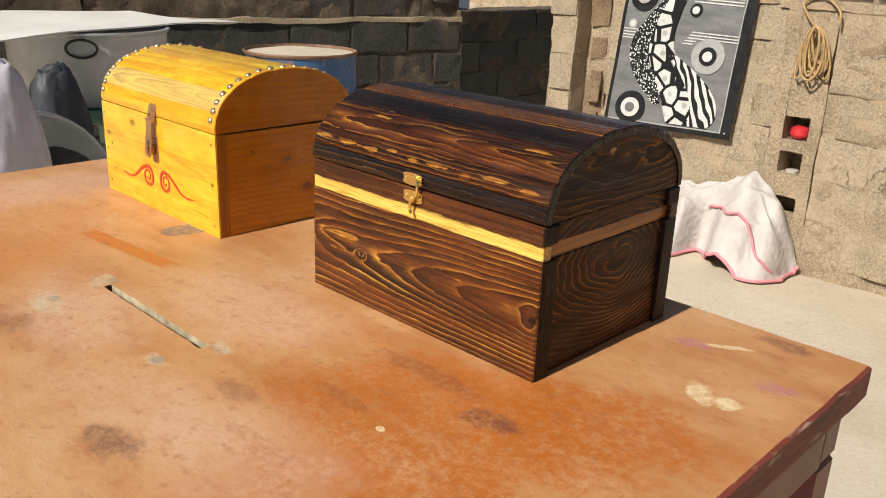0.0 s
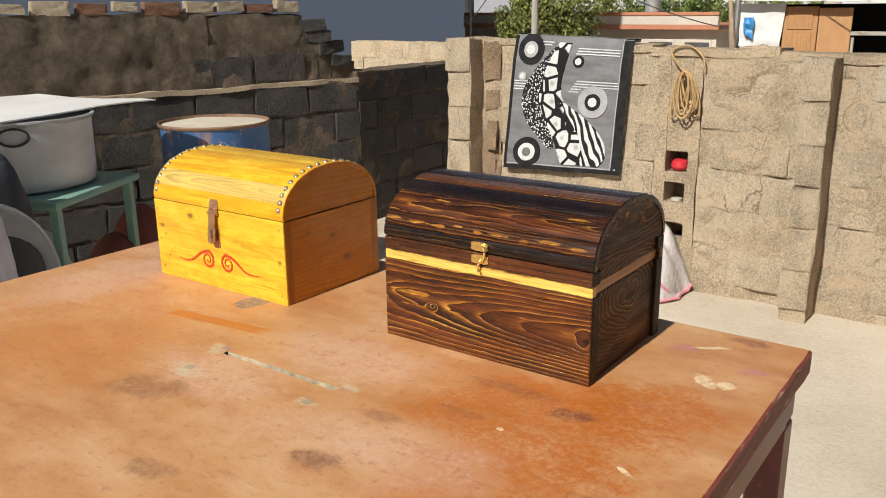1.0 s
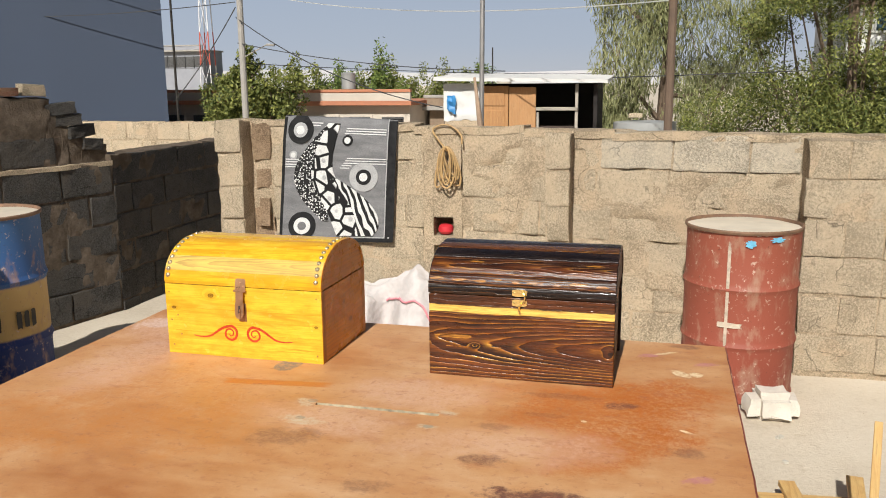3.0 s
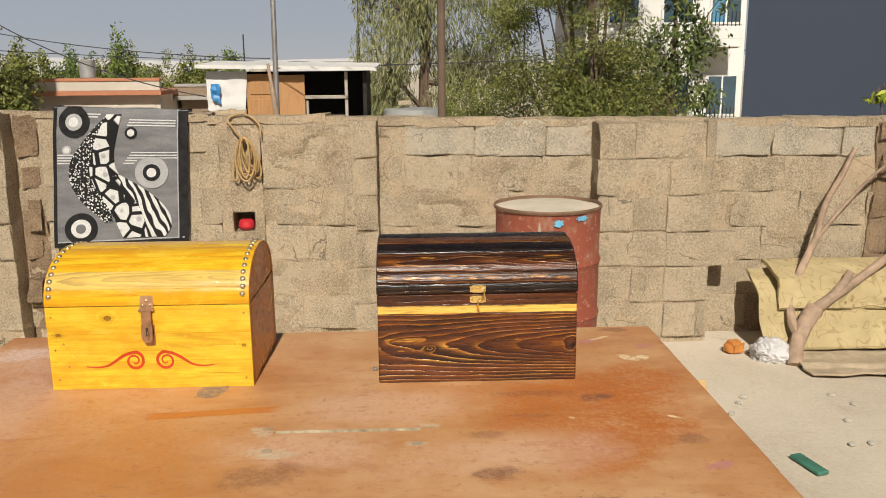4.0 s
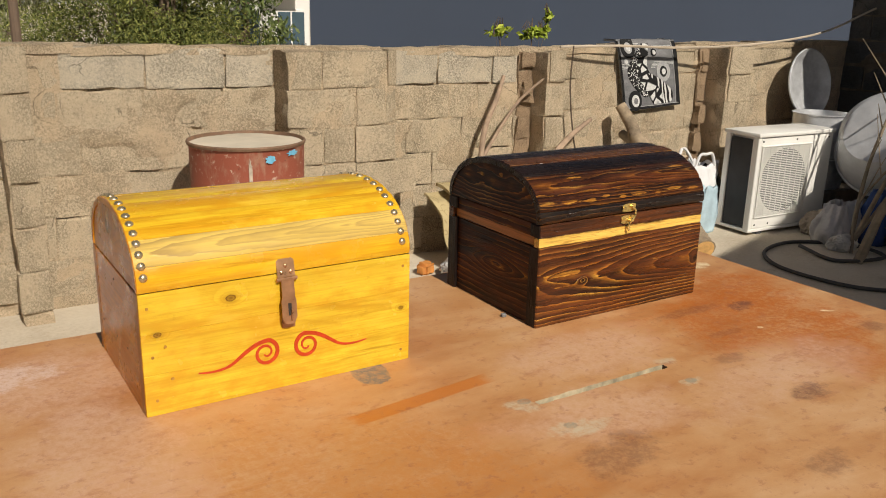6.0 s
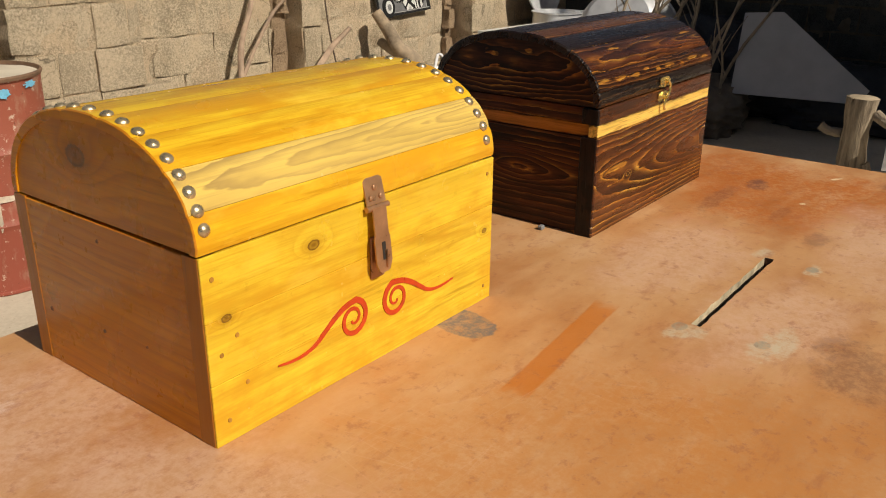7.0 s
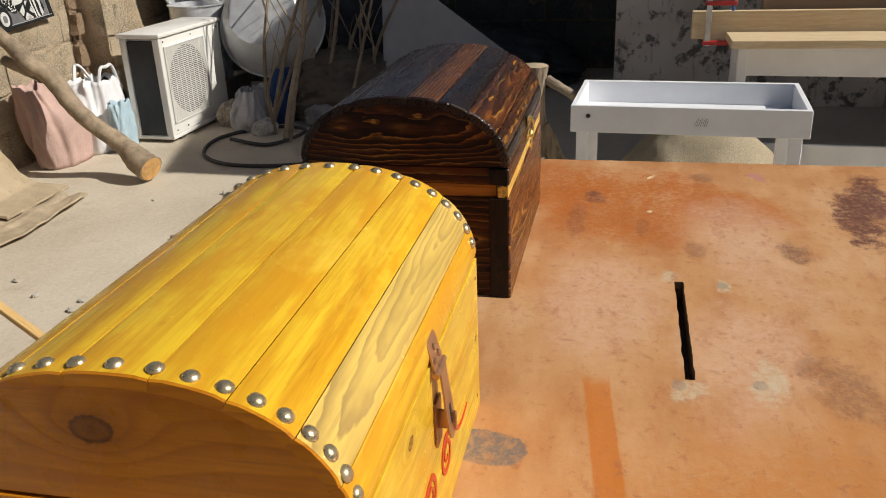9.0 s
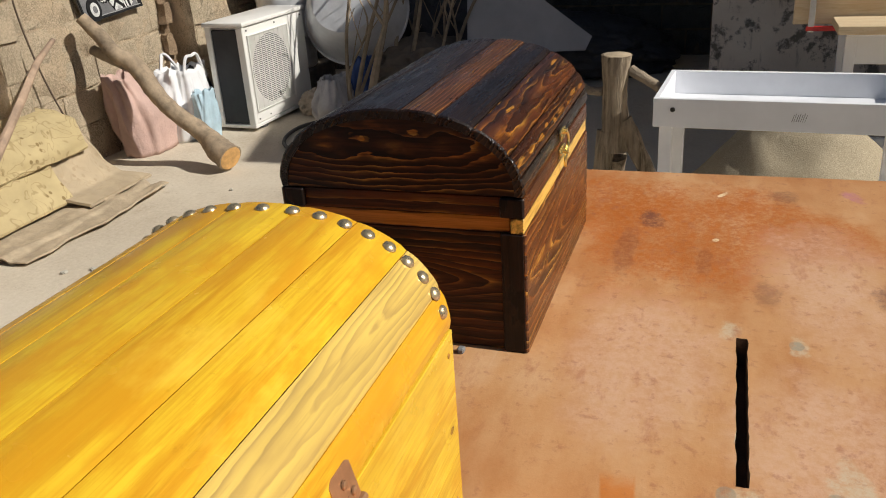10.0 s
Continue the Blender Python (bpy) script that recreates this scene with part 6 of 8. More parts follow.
    for cu, cv, rings in ((0.155, 0.09, ((0.115, RUG_BLACK), (0.062, RUG_LIGHT), (0.036, RUG_WHITE))), (0.20, 0.865, ((0.12, RUG_BLACK), (0.072, RUG_WHITE), (0.036, RUG_GREY))), (0.10, 0.29, ((0.035, RUG_LIGHT), (0.022, RUG_WHITE))), (0.58, 0.16, ((0.045, RUG_BLACK), (0.027, RUG_WHITE))), (0.73, 0.455, ((0.125, RUG_LIGHT), (0.066, RUG_BLACK), (0.036, RUG_WHITE)))):
        for k, (rad, mt) in enumerate(rings):
            ring(cu, cv, rad, mt, 0.006 + 0.003 * k)
    for a, b, v in ((0.565, 0.91, 0.065), (0.56, 0.91, 0.085), (0.55, 0.91, 0.105), (0.58, 0.92, 0.305), (0.565, 0.92, 0.325), (0.55, 0.92, 0.345), (0.535, 0.62, 0.365), (0.52, 0.60, 0.385), (0.03, 0.18, 0.325), (0.03, 0.16, 0.345), (0.03, 0.14, 0.365), (0.03, 0.12, 0.385), (0.24, 0.35, 0.03), (0.24, 0.33, 0.05)):
        plate("line", [(a, v - 0.004), (b, v - 0.004), (b, v + 0.004), (a, v + 0.004)], RUG_WHITE, 0.004)
    return r


def hung(tl, tr, bl, br, y, lean, seed, over):
    """Places on a hanging rug with soft waves; v below 0 lies over the top of the wall."""
    TL, TR, BL, BR = (Vector((p[0], 0, p[1])) for p in (tl, tr, bl, br))

    def place(u, v, lift):
        vv = max(0.0, v)
        p = TL.lerp(TR, u).lerp(BL.lerp(BR, u), vv)
        wave = 0.012 * math.sin(u * 7 + seed) * vv + 0.008 * noise.noise(Vector((u * 3, v * 3, seed)))
        if v < 0:
            return Vector((p.x, y + 0.0 - v * 0.5, p.z + 0.012 + lift + 0.006 * noise.noise(Vector((u * 4, v * 4, seed)))))
        return Vector((p.x, y - lean * min(1, vv * 6) - lift - abs(wave), p.z))

    return place


rug("patterned_rug", "grey rug with giraffe, zebra and ring patterns", hung((-1.955, 1.382), (-1.215, 1.356), (-2.022, 0.592), (-1.255, 0.618), 3.625, 0.018, 1.0, 0.2), 0.75, 0.78, 0.2, 0)
rug("patterned_rug", "grey patterned rug draped over the sunny wall", hung((3.59, 1.322), (4.165, 1.325), (3.70, 0.838), (4.262, 0.868), 3.62, 0.02, 4.0, 0.25), 0.6, 0.47, 0.25, 0)

# ---- things along the back wall ----
bm = bmesh.new()
lathe(bm, [(0, 0), (0.036, 0.004), (0.048, 0.02), (0.048, 0.03), (0.044, 0.05), (0.030, 0.062), (0, 0.066)], 24)
solo("red_bowl", bm, plain("red plastic", (0.55, 0.03, 0.04), 0.4, 0, 0.2, 20), "red plastic bowl in a wall cavity", "bowl", at=(-0.938, 3.70, 0.666))
bm = bmesh.new()
lathe(bm, [(0, 0), (0.03, 0.0), (0.032, 0.014), (0.0, 0.018)], 14)
solo("flat_pebble", bm, plain("pale pebble", (0.5, 0.47, 0.4), 0.8), "flat pale pebble in a wall cavity", "pebble", at=(-0.94, 3.69, 0.4945))


def cable_hank():
    """One long cable wound into uneven loops, with its end over the wall."""
    rng = random.Random(8)
    pts = []
    for k in range(8):
        a, b, tilt = rng.uniform(0.025, 0.055), rng.uniform(0.08, 0.13), rng.uniform(-0.4, 0.4)
        for s in range(14):
            t = 6.28318 * s / 14
            x, z = a * math.sin(t), b * math.cos(t) - b * 0.8
            pts.append((x * math.cos(tilt) - z * math.sin(tilt), -0.012 - 0.012 * (k % 4) - 0.008 * rng.random(), x * math.sin(tilt) + z * math.cos(tilt)))
    pts += [(0, -0.02, 0.0), (-0.06, -0.02, 0.07), (-0.09, -0.01, 0.13), (0.0, -0.01, 0.155), (0.08, -0.015, 0.10), (0.09, -0.02, 0.04)]
    bm = bmesh.new()
    tube(bm, bend(pts, 3), 0.0055, 6)
    return solo("cable_hank", bm, plain("straw coloured cable", (0.46, 0.30, 0.13), 0.6, 0, 0.4, 60), "hank of straw coloured cable hung on the wall", "cable", at=(-0.90, 3.618, 1.19))


cable_hank()


def blanket_heap():
    """A quilted white blanket thrown against the wall, edged in pink."""
    h = thing("blanket", "white quilted baby blanket with pink edging, thrown down", "blanket", (-1.2, 3.4, 0))

    def f(u, v):
        x = -1.68 + 0.88 * u
        ridge = float(np.interp(x, [-1.68, -1.6, -1.45, -1.3, -1.2, -1.1, -1.0, -0.93, -0.86, -0.80], [0.04, 0.26, 0.36, 0.38, 0.43, 0.445, 0.43, 0.37, 0.20, 0.03]))
        fold = math.sin(17 * u + 2.5 * v + 1.2 * math.sin(5 * u)) * 0.6 + 0.4 * math.sin(31 * u - 3 * v)
        reach = 0.24 + 0.07 * math.sin(9 * u + 0.6) + 0.05 * math.sin(23 * u)
        q = Vector((x * 4, v * 2.2, 3.0))
        y = 3.61 - reach * v ** 1.15 - 0.055 * fold * v + 0.03 * noise.noise(q)
        drop = 1 - v ** 1.7
        lift = 0.05 * max(0.0, math.sin(11 * u + 0.9)) * v
        z = ridge * drop + 1.6 * lift + 0.055 * fold * v * (1.15 - v) * 2 + 0.05 * noise.noise(q * 1.7) * (1 - v * 0.6) + 0.03 * (0.4 - abs(noise.noise(q * 2.3)) * 2)
        return Vector((x + 0.03 * fold * v + 1.2, y - 3.4, max(0.012, z)))

    bm = bmesh.new()
    sheet(bm, 84, 36, f)
    sheet(bm, 84, 36, lambda u, v: f(u, v) + Vector((0, 0.010, -0.009)))
    q = Mat("quilted white cotton", 0.9, 0, 0.2)
    q.color(q.mix(q.ramp(q.noise(26, 4.0), (0.55, 0.0), (0.7, 0.45)), q.ramp(q.noise(7, 4.0), (0.3, (0.46, 0.42, 0.405)), (0.7, (0.60, 0.565, 0.545))), (0.44, 0.45, 0.45)))
    q.bump(q.cells(40, "SMOOTH_F1"), 0.6, 0.008)
    part("cloth", bm, q.m, h)
    bm = bmesh.new()
    tube(bm, [f(k / 90, 1.0) + Vector((0, -0.004, 0.004)) for k in range(91)], 0.009, 6)
    tube(bm, [f(1.0, k / 30) + Vector((0.004, -0.003, 0.004)) for k in range(31)], 0.009, 6)
    tube(bm, [f(0.45 + 0.5 * k / 50, 0.52 + 0.28 * k / 50) + Vector((0, -0.010, 0.010)) for k in range(51)], 0.007, 6)
    part("edging", bm, plain("pink binding", (0.66, 0.26, 0.30), 0.8, 0, 0.2, 30), h, "pink binding")


blanket_heap()


def stone(name, label, x, y, sx, sy, sz, material, seed, turn=0.0, category="stone"):
    bm = bmesh.new()
    bmesh.ops.create_cube(bm, size=2.0)
    bmesh.ops.bevel(bm, geom=bm.edges[:], offset=0.45, segments=2, affect="EDGES")
    bmesh.ops.subdivide_edges(bm, edges=bm.edges[:], cuts=2, use_grid_fill=True)
    for v in bm.verts:
        v.co *= 1 + 0.16 * noise.noise(v.co * 1.6 + Vector((seed, 0, 0))) + 0.05 * noise.noise(v.co * 5 + Vector((seed, 0, 0)))
        v.co = Vector((v.co.x * sx, v.co.y * sy, max(0.0, (v.co.z + 0.9) * sz)))
    ob = solo(name, bm, material, label, category)
    ob.matrix_world = pose(x, y, 0, 0, 0, turn)
    return ob


stone("white_stone", "rounded whitish limestone block on the ground", 0.90, 2.80, 0.115, 0.09, 0.075, plain("whitish limestone", (0.66, 0.61, 0.53), 0.9, 0, 0.2, 14, 0.6, 0.01), 2, 10)
stone("orange_brick", "broken orange brick beside the wall", 1.84, 3.25, 0.055, 0.04, 0.038, plain("orange brick", (0.55, 0.22, 0.05), 0.85, 0, 0.3, 30), 5, 25, "brick")
for k in range(16):
    rr = random.Random(60 + k)
    stone("ground_pebble", "small pale pebble on the yard floor", rr.uniform(0.7, 3.6), rr.uniform(1.6, 3.2), rr.uniform(0.008, 0.02), rr.uniform(0.008, 0.018), rr.uniform(0.005, 0.012), bpy.data.materials["pale pebble"], k, rr.uniform(0, 90), "pebble")["group"] = "pebbles on the yard floor"


def leaning_branch():
    b = thing("forked_branch", "dry bare forked branch leaning on the wall", "branch", (2.09, 3.05, 0))
    rng = random.Random(4)

    def limb(pts, radii, nm="limb"):
        bm = bmesh.new()
        line = bend([Vector(p) - Vector((2.09, 3.05, 0)) for p in pts], 5)
        rad = np.interp(np.linspace(0, 1, len(line)), np.linspace(0, 1, len(radii)), radii)
        tube(bm, line, list(rad), 10, 0.06, rng)
        part(nm, bm, BARK_DRY, b)

    limb([(2.085, 3.02, 0.0), (2.13, 3.10, 0.10), (2.21, 3.18, 0.20), (2.27, 3.22, 0.255)], [0.042, 0.04, 0.045, 0.05], "trunk")
    limb([(2.15, 3.10, 0.12), (2.135, 3.2, 0.20), (2.17, 3.3, 0.33), (2.29, 3.40, 0.52), (2.36, 3.46, 0.60)], [0.027, 0.024, 0.022, 0.019])
    limb([(2.36, 3.46, 0.60), (2.43, 3.52, 0.80), (2.53, 3.55, 0.97), (2.61, 3.59, 1.11)], [0.019, 0.017, 0.016, 0.013])
    limb([(2.34, 3.45, 0.58), (2.52, 3.50, 0.78), (2.70, 3.53, 0.96), (2.83, 3.46, 1.10)], [0.014, 0.011, 0.010, 0.008])
    limb([(2.27, 3.22, 0.255), (2.50, 3.26, 0.40), (2.80, 3.34, 0.58), (3.05, 3.42, 0.72), (3.26, 3.46, 0.82)], [0.033, 0.025, 0.022, 0.019, 0.014])
    limb([(2.38, 3.24, 0.33), (2.44, 3.25, 0.40), (2.475, 3.26, 0.46)], [0.028, 0.024, 0.022], "stub")


leaning_branch()


def vine_cloth(name, tone, ink):
    m = Mat(name, 0.92, 0, 0.15)
    c = m.ramp(m.noise(8, 4.0), (0.3, tuple(v * 0.8 for v in tone)), (0.7, tone))
    f = m.noise((7.5, 7.5, 7.5), 1.0, 0.4, 1.2)
    line = m.ramp(m.math("FRACT", m.math("MULTIPLY", f, 5.0)), (0.44, 0.0), (0.49, 1.0), (0.56, 1.0), (0.61, 0.0))
    blot = m.ramp(m.cells((26, 18, 22)), (0.22, 1.0), (0.30, 0.0))
    gate = m.ramp(m.noise(3.0, 2.0), (0.5, 0.0), (0.56, 1.0))
    c = m.mix(m.math("MAXIMUM", m.math("MULTIPLY", line, 0.4), m.math("MULTIPLY", m.math("MULTIPLY", blot, gate), 0.85)), c, ink)
    m.color(c)
    m.bump(m.noise(120, 3.0), 0.4, 0.004)
    return m.m


PATTERN = vine_cloth("yellow vine patterned cloth", (0.49, 0.395, 0.215), (0.19, 0.13, 0.055))
PATTERN_DULL = vine_cloth("faded brown vine cloth", (0.46, 0.37, 0.25), (0.36, 0.28, 0.18))
SACKING = plain("brown felt mat", (0.45, 0.36, 0.245), 0.95, 0, 0.35, 20, 0.7, 0.008)


def ground_mat(u, v):
    far, near = Vector((2.06 + 1.08 * u, 3.36 - 0.06 * u, 0)), Vector((2.10 + 0.98 * u + 0.12 * u * u, 2.84 - 0.10 * u + 0.10 * u ** 4, 0))
    p = far.lerp(near, v) + Vector((0.02 * noise.noise(Vector((u * 5, v * 5, 2))), 0.03 * noise.noise(Vector((u * 5, v * 4, 1))), 0))
    p.z = max(0.006, 0.014 + 0.035 * max(0, math.sin(v * 19 + 2 * u)) * (v > 0.45) * (0.3 + 0.7 * abs(noise.noise(Vector((u * 3, v * 2, 5))))) + 0.014 * noise.noise(Vector((u * 7, v * 7, 3))))
    return p


def draped(x0, x1, flare, line, seed, amp=0.02):
    """A cloth that hangs forwards along a line of (y, z), between two x places."""
    ys, zs = np.array([p[0] for p in line]), np.array([p[1] for p in line])
    at = np.linspace(0, 1, len(line))

    def f(u, v):
        w = amp * noise.noise(Vector((u * 4, v * 3, seed))) + amp * 0.7 * (0.5 - abs(noise.noise(Vector((u * 6 + seed, v * 2, 1)))) * 2)
        e = 0.012 * noise.noise(Vector((u * 2, v * 6, seed + 5)))
        return Vector((x0 + (x1 - x0) * u + flare * v * u + e, float(np.interp(v, at, ys)) - w, max(0.02, float(np.interp(v, at, zs)) + w * 0.6)))

    return f


def mat_thing(name, label, category, fn, nu, nv, thick, cloth, seam, group=""):
    ob = thing(name, label, category, (fn(0.5, 1.0).x, fn(0.5, 1.0).y, 0), 0, group)
    o = Vector((fn(0.5, 1.0).x, fn(0.5, 1.0).y, 0))
    bm = bmesh.new()
    sheet(bm, nu, nv, lambda u, v: fn(u, v) - o, thick)
    part("cover", bm, cloth, ob)
    for line in ([fn(k / 40, 1.0) for k in range(41)], [fn(1.0, k / 40) for k in range(41)]):
        bm = bmesh.new()
        tube(bm, [p - o + Vector((0, -0.003, 0.002)) for p in line], thick * 0.5, 6)
        part("binding", bm, seam, ob, "plain sewn edge")
    return ob


mat_thing("felt_mat", "crumpled brown felt mat spread on the yard floor", "mat", ground_mat, 44, 34, 0.008, SACKING, SACKING)
mat_thing("brown_quilt", "faded brown quilt hanging in folds to the yard floor", "quilt", draped(2.76, 3.12, 0.16, ((3.50, 0.40), (3.40, 0.37), (3.34, 0.27), (3.28, 0.14), (3.20, 0.05), (3.02, 0.03)), 4, 0.022), 26, 36, 0.014, PATTERN_DULL, SACKING)
mat_thing("floor_mat", "yellow mat with brown vine pattern hanging down", "mat", draped(1.98, 2.80, 0.02, ((3.52, 0.41), (3.40, 0.385), (3.31, 0.29), (3.25, 0.15), (3.18, 0.04)), 6, 0.020), 34, 34, 0.016, PATTERN, PATTERN, "mats by the wall")
mat_thing("floor_mat", "folded yellow mat with brown vine pattern on top", "mat", draped(2.08, 3.08, 0.02, ((3.54, 0.455), (3.42, 0.445), (3.31, 0.40), (3.275, 0.30), (3.265, 0.25)), 9, 0.016), 34, 22, 0.020, PATTERN, PATTERN, "mats by the wall")
sack("white_rag", "crumpled white plastic rag by the branch", "rag", 2.00, 3.13, 0, 0.095, 0.08, 0.12, CLOTH_WHITE, 9, 0.2, 0.16)


def cords():
    bm = bmesh.new()
    tube(bm, bend([(3.12, 3.52, 1.30), (3.15, 3.56, 1.0), (3.22, 3.55, 0.6), (3.33, 3.50, 0.2), (3.42, 3.45, 0.02)], 6), 0.006, 6)
    solo("hanging_cord", bm, plain("dark cord", (0.13, 0.09, 0.06), 0.8), "dark cord hanging down the wall", "cord")
    bm = bmesh.new()
    tube(bm, bend([(3.05, 3.57, 1.290), (3.5, 3.50, 1.30), (4.1, 3.50, 1.285), (4.8, 3.42, 1.31), (5.6, 3.40, 1.40), (6.30, 3.40, 1.60)], 8), 0.009, 6)
    solo("clothes_line", bm, plain("dusty rope", (0.48, 0.40, 0.31), 0.8), "dusty rope washing line along the wall", "rope")


cords()


def log_thing():
    lg = thing("leaning_log", "grey leaning log with a fresh sawn end", "log", (3.53, 2.66, 0))
    rng = random.Random(6)
    base = Vector((3.53, 2.66, 0))

    def limb(pts, radii, nm, mat_=BARK_GREY, n=14):
        bm = bmesh.new()
        line = bend([Vector(p) - base for p in pts], 6)
        rad = np.interp(np.linspace(0, 1, len(line)), np.linspace(0, 1, len(radii)), radii)
        tube(bm, line, list(rad), n, 0.05, rng)
        part(nm, bm, mat_, lg)

    limb([(3.50, 2.60, 0.085), (3.53, 2.69, 0.125), (3.60, 2.82, 0.195), (3.56, 2.98, 0.345), (3.58, 3.10, 0.455), (3.61, 3.22, 0.60), (3.56, 3.31, 0.685), (3.60, 3.41, 0.765), (3.56, 3.50, 0.90)], [0.082, 0.080, 0.056, 0.050, 0.052, 0.056, 0.046, 0.044, 0.038], "trunk", BARK_LOG)
    limb([(3.58, 3.26, 0.62), (3.60, 3.40, 0.66), (3.60, 3.50, 0.70)], [0.04, 0.035, 0.03], "stub")
    bm = bmesh.new()
    d = Vector((-0.045, -0.14, -0.055)).normalized()
    lathe(bm, [(0, 0.004), (0.05, 0.0045), (0.073, 0.003), (0.076, -0.004)], 18, Matrix.Translation(Vector((3.50, 2.60, 0.085)) - base) @ d.to_track_quat("Z", "Y").to_matrix().to_4x4())
    part("sawn_end", bm, CUT, lg, "fresh orange sawn end")


log_thing()
CLOTH_PINK = plain("dusty pink cloth", (0.52, 0.36, 0.31), 0.9, 0, 0.25, 10, 0.6, 0.008)
BAG_WHITE = plain("white carrier plastic", (0.74, 0.74, 0.75), 0.4, 0, 0.15, 9, 0.3, 0.003)
cloth_bag("pink_bag", "dusty pink cloth bag against the wall", "bag", 3.86, 3.42, 0.40, 0.27, 0.52, CLOTH_PINK, 12, 5, 0.55, (-0.10, 0.06))
cloth_bag("plastic_bag", "white plastic carrier bag with loop handles, bulging open", "bag", 4.20, 3.36, 0.42, 0.30, 0.47, BAG_WHITE, 14, 6, 0.8, (0.02, 0.0), 2)
cloth_bag("blue_pack", "pale blue plastic pack in front of the bag", "pack", 4.14, 3.15, 0.20, 0.10, 0.33, plain("pale blue plastic", (0.44, 0.58, 0.66), 0.45, 0, 0.3, 14), 15, 4, 0.9)
sack("pvc_scrap", "black rubbish bag beside the wall", "bag", 4.42, 3.42, 0, 0.14, 0.12, 0.42, BLACK, 16, 0.2, 0.1)


def air_conditioner():
    ac = thing("air_conditioner", "white outdoor air conditioner unit with round fan grille", "air conditioner", (4.33, 2.905, 0), -3)
    W, D, Z0, Z1 = 0.80, 0.30, 0.035, 0.735
    white = plain("yellowed white enamel", (0.80, 0.785, 0.74), 0.45, 0, 0.12, 4, 0.1)
    bm = bmesh.new()
    box(bm, 0.03, W, 0.004, D - 0.02, Z0 + 0.012, Z1 - 0.03, 0.006)
    part("case", bm, white, ac)
    bm = bmesh.new()
    box(bm, -0.012, W + 0.008, -0.012, D + 0.01, Z1 - 0.0295, Z1, 0.008, segs=2)
    part("top_cover", bm, white, ac)
    for x0, x1, y0, y1 in ((-0.006, 0.028, -0.002, 0.05), (-0.006, 0.028, D - 0.05, D - 0.005)):
        bm = bmesh.new()
        box(bm, x0, x1, y0, y1, Z0, Z1 - 0.03, 0.004)
        part("corner_post", bm, white, ac)
    bm = bmesh.new()
    box(bm, 0.003, 0.0295, 0.0505, D - 0.0505, Z0 + 0.02, Z1 - 0.05, 0.002)
    part("coil", bm, plain("dark cooling fins", (0.035, 0.037, 0.04), 0.6, 0.3, 0.3, 60), ac, "dark cooling fins")
    bm = bmesh.new()
    box(bm, -0.008, W + 0.004, -0.006, D + 0.004, Z0 - 0.012, Z0 + 0.011, 0.004)
    part("base_pan", bm, white, ac)
    # fan opening, a flat disc coloured like the shade inside, with its grille
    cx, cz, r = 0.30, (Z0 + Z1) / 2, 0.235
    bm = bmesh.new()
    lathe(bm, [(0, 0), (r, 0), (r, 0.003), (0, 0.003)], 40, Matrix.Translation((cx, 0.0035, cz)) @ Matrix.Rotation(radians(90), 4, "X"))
    part("fan_opening", bm, plain("grey fan shadow", (0.16, 0.16, 0.155), 0.7), ac, "grey disc painted as the shaded fan opening")
    bm = bmesh.new()
    box(bm, cx - 0.26, cx - 0.25, -0.008, 0.0035, cz - 0.26, cz + 0.26, 0.002)
    box(bm, cx + 0.25, cx + 0.26, -0.008, 0.0035, cz - 0.26, cz + 0.26, 0.002)
    box(bm, cx - 0.2495, cx + 0.2495, -0.008, 0.0035, cz + 0.25, cz + 0.26, 0.002)
    box(bm, cx - 0.2495, cx + 0.2495, -0.008, 0.0035, cz - 0.26, cz - 0.25, 0.002)
    part("grille_frame", bm, white, ac)
    bar = bmesh.new()
    box(bar, -0.249, 0.249, -0.0025, 0.0, -0.0028, 0.0028)
    me = mesh_of("grille_bar", bar, white)
    for k in range(38):
        ob = new("grille_bar", me)
        ob.parent = ac
        ob.location = (cx, -0.0045, cz - 0.24 + 0.48 * k / 37)
    bar = bmesh.new()
    box(bar, -0.0022, 0.0022, -0.0025, 0.0, -0.249, 0.249)
    me = mesh_of("grille_rod", bar, white)
    for k in range(9):
        ob = new("grille_rod", me)
        ob.parent = ac
        ob.location = (cx - 0.24 + 0.48 * k / 8, -0.0072, cz)
    for x in (0.1, W - 0.12):
        bm = bmesh.new()
        box(bm, x, x + 0.06, 0.01, D - 0.01, 0.0, Z0 - 0.0125, 0.003)
        part("foot", bm, plain("grey rubber foot", (0.1, 0.1, 0.1), 0.7), ac)
    for x, z in ((0.05, Z1 - 0.06), (0.4, Z1 - 0.06), (0.75, Z1 - 0.06), (0.06, Z0 + 0.04), (0.7, Z0 + 0.04), (0.2, Z0 + 0.04)):
        bm = bmesh.new()
        lathe(bm, [(0.007, 0), (0.006, 0.003), (0, 0.004)], 8, Matrix.Translation((x, 0.0035, z)) @ Matrix.Rotation(radians(90), 4, "X"))
        part("screw", bm, IRON, ac)


air_conditioner()


def metal_pot(name, label, x, y, z, r, h, group=""):
    bm = bmesh.new()
    lathe(bm, [(0, 0), (r * 0.9, 0), (r * 0.97, 0.01), (r, 0.05), (r, h - 0.012), (r * 1.05, h - 0.008), (r * 1.05, h), (r * 0.98, h), (r * 0.97, h - 0.02), (r * 0.95, 0.03), (0, 0.02)], 40)
    return solo(name, bm, ALU, label, "pot", group, at=(x, y, z))


bm = bmesh.new()
box(bm, 5.05, 5.75, 2.95, 3.4, 0, 0.22, 0.01)
solo("wooden_crate", bm, plain("grey old timber", (0.25, 0.2, 0.15), 0.9, 0, 0.4, 20, 0.5), "low grey timber crate under the pots", "crate")
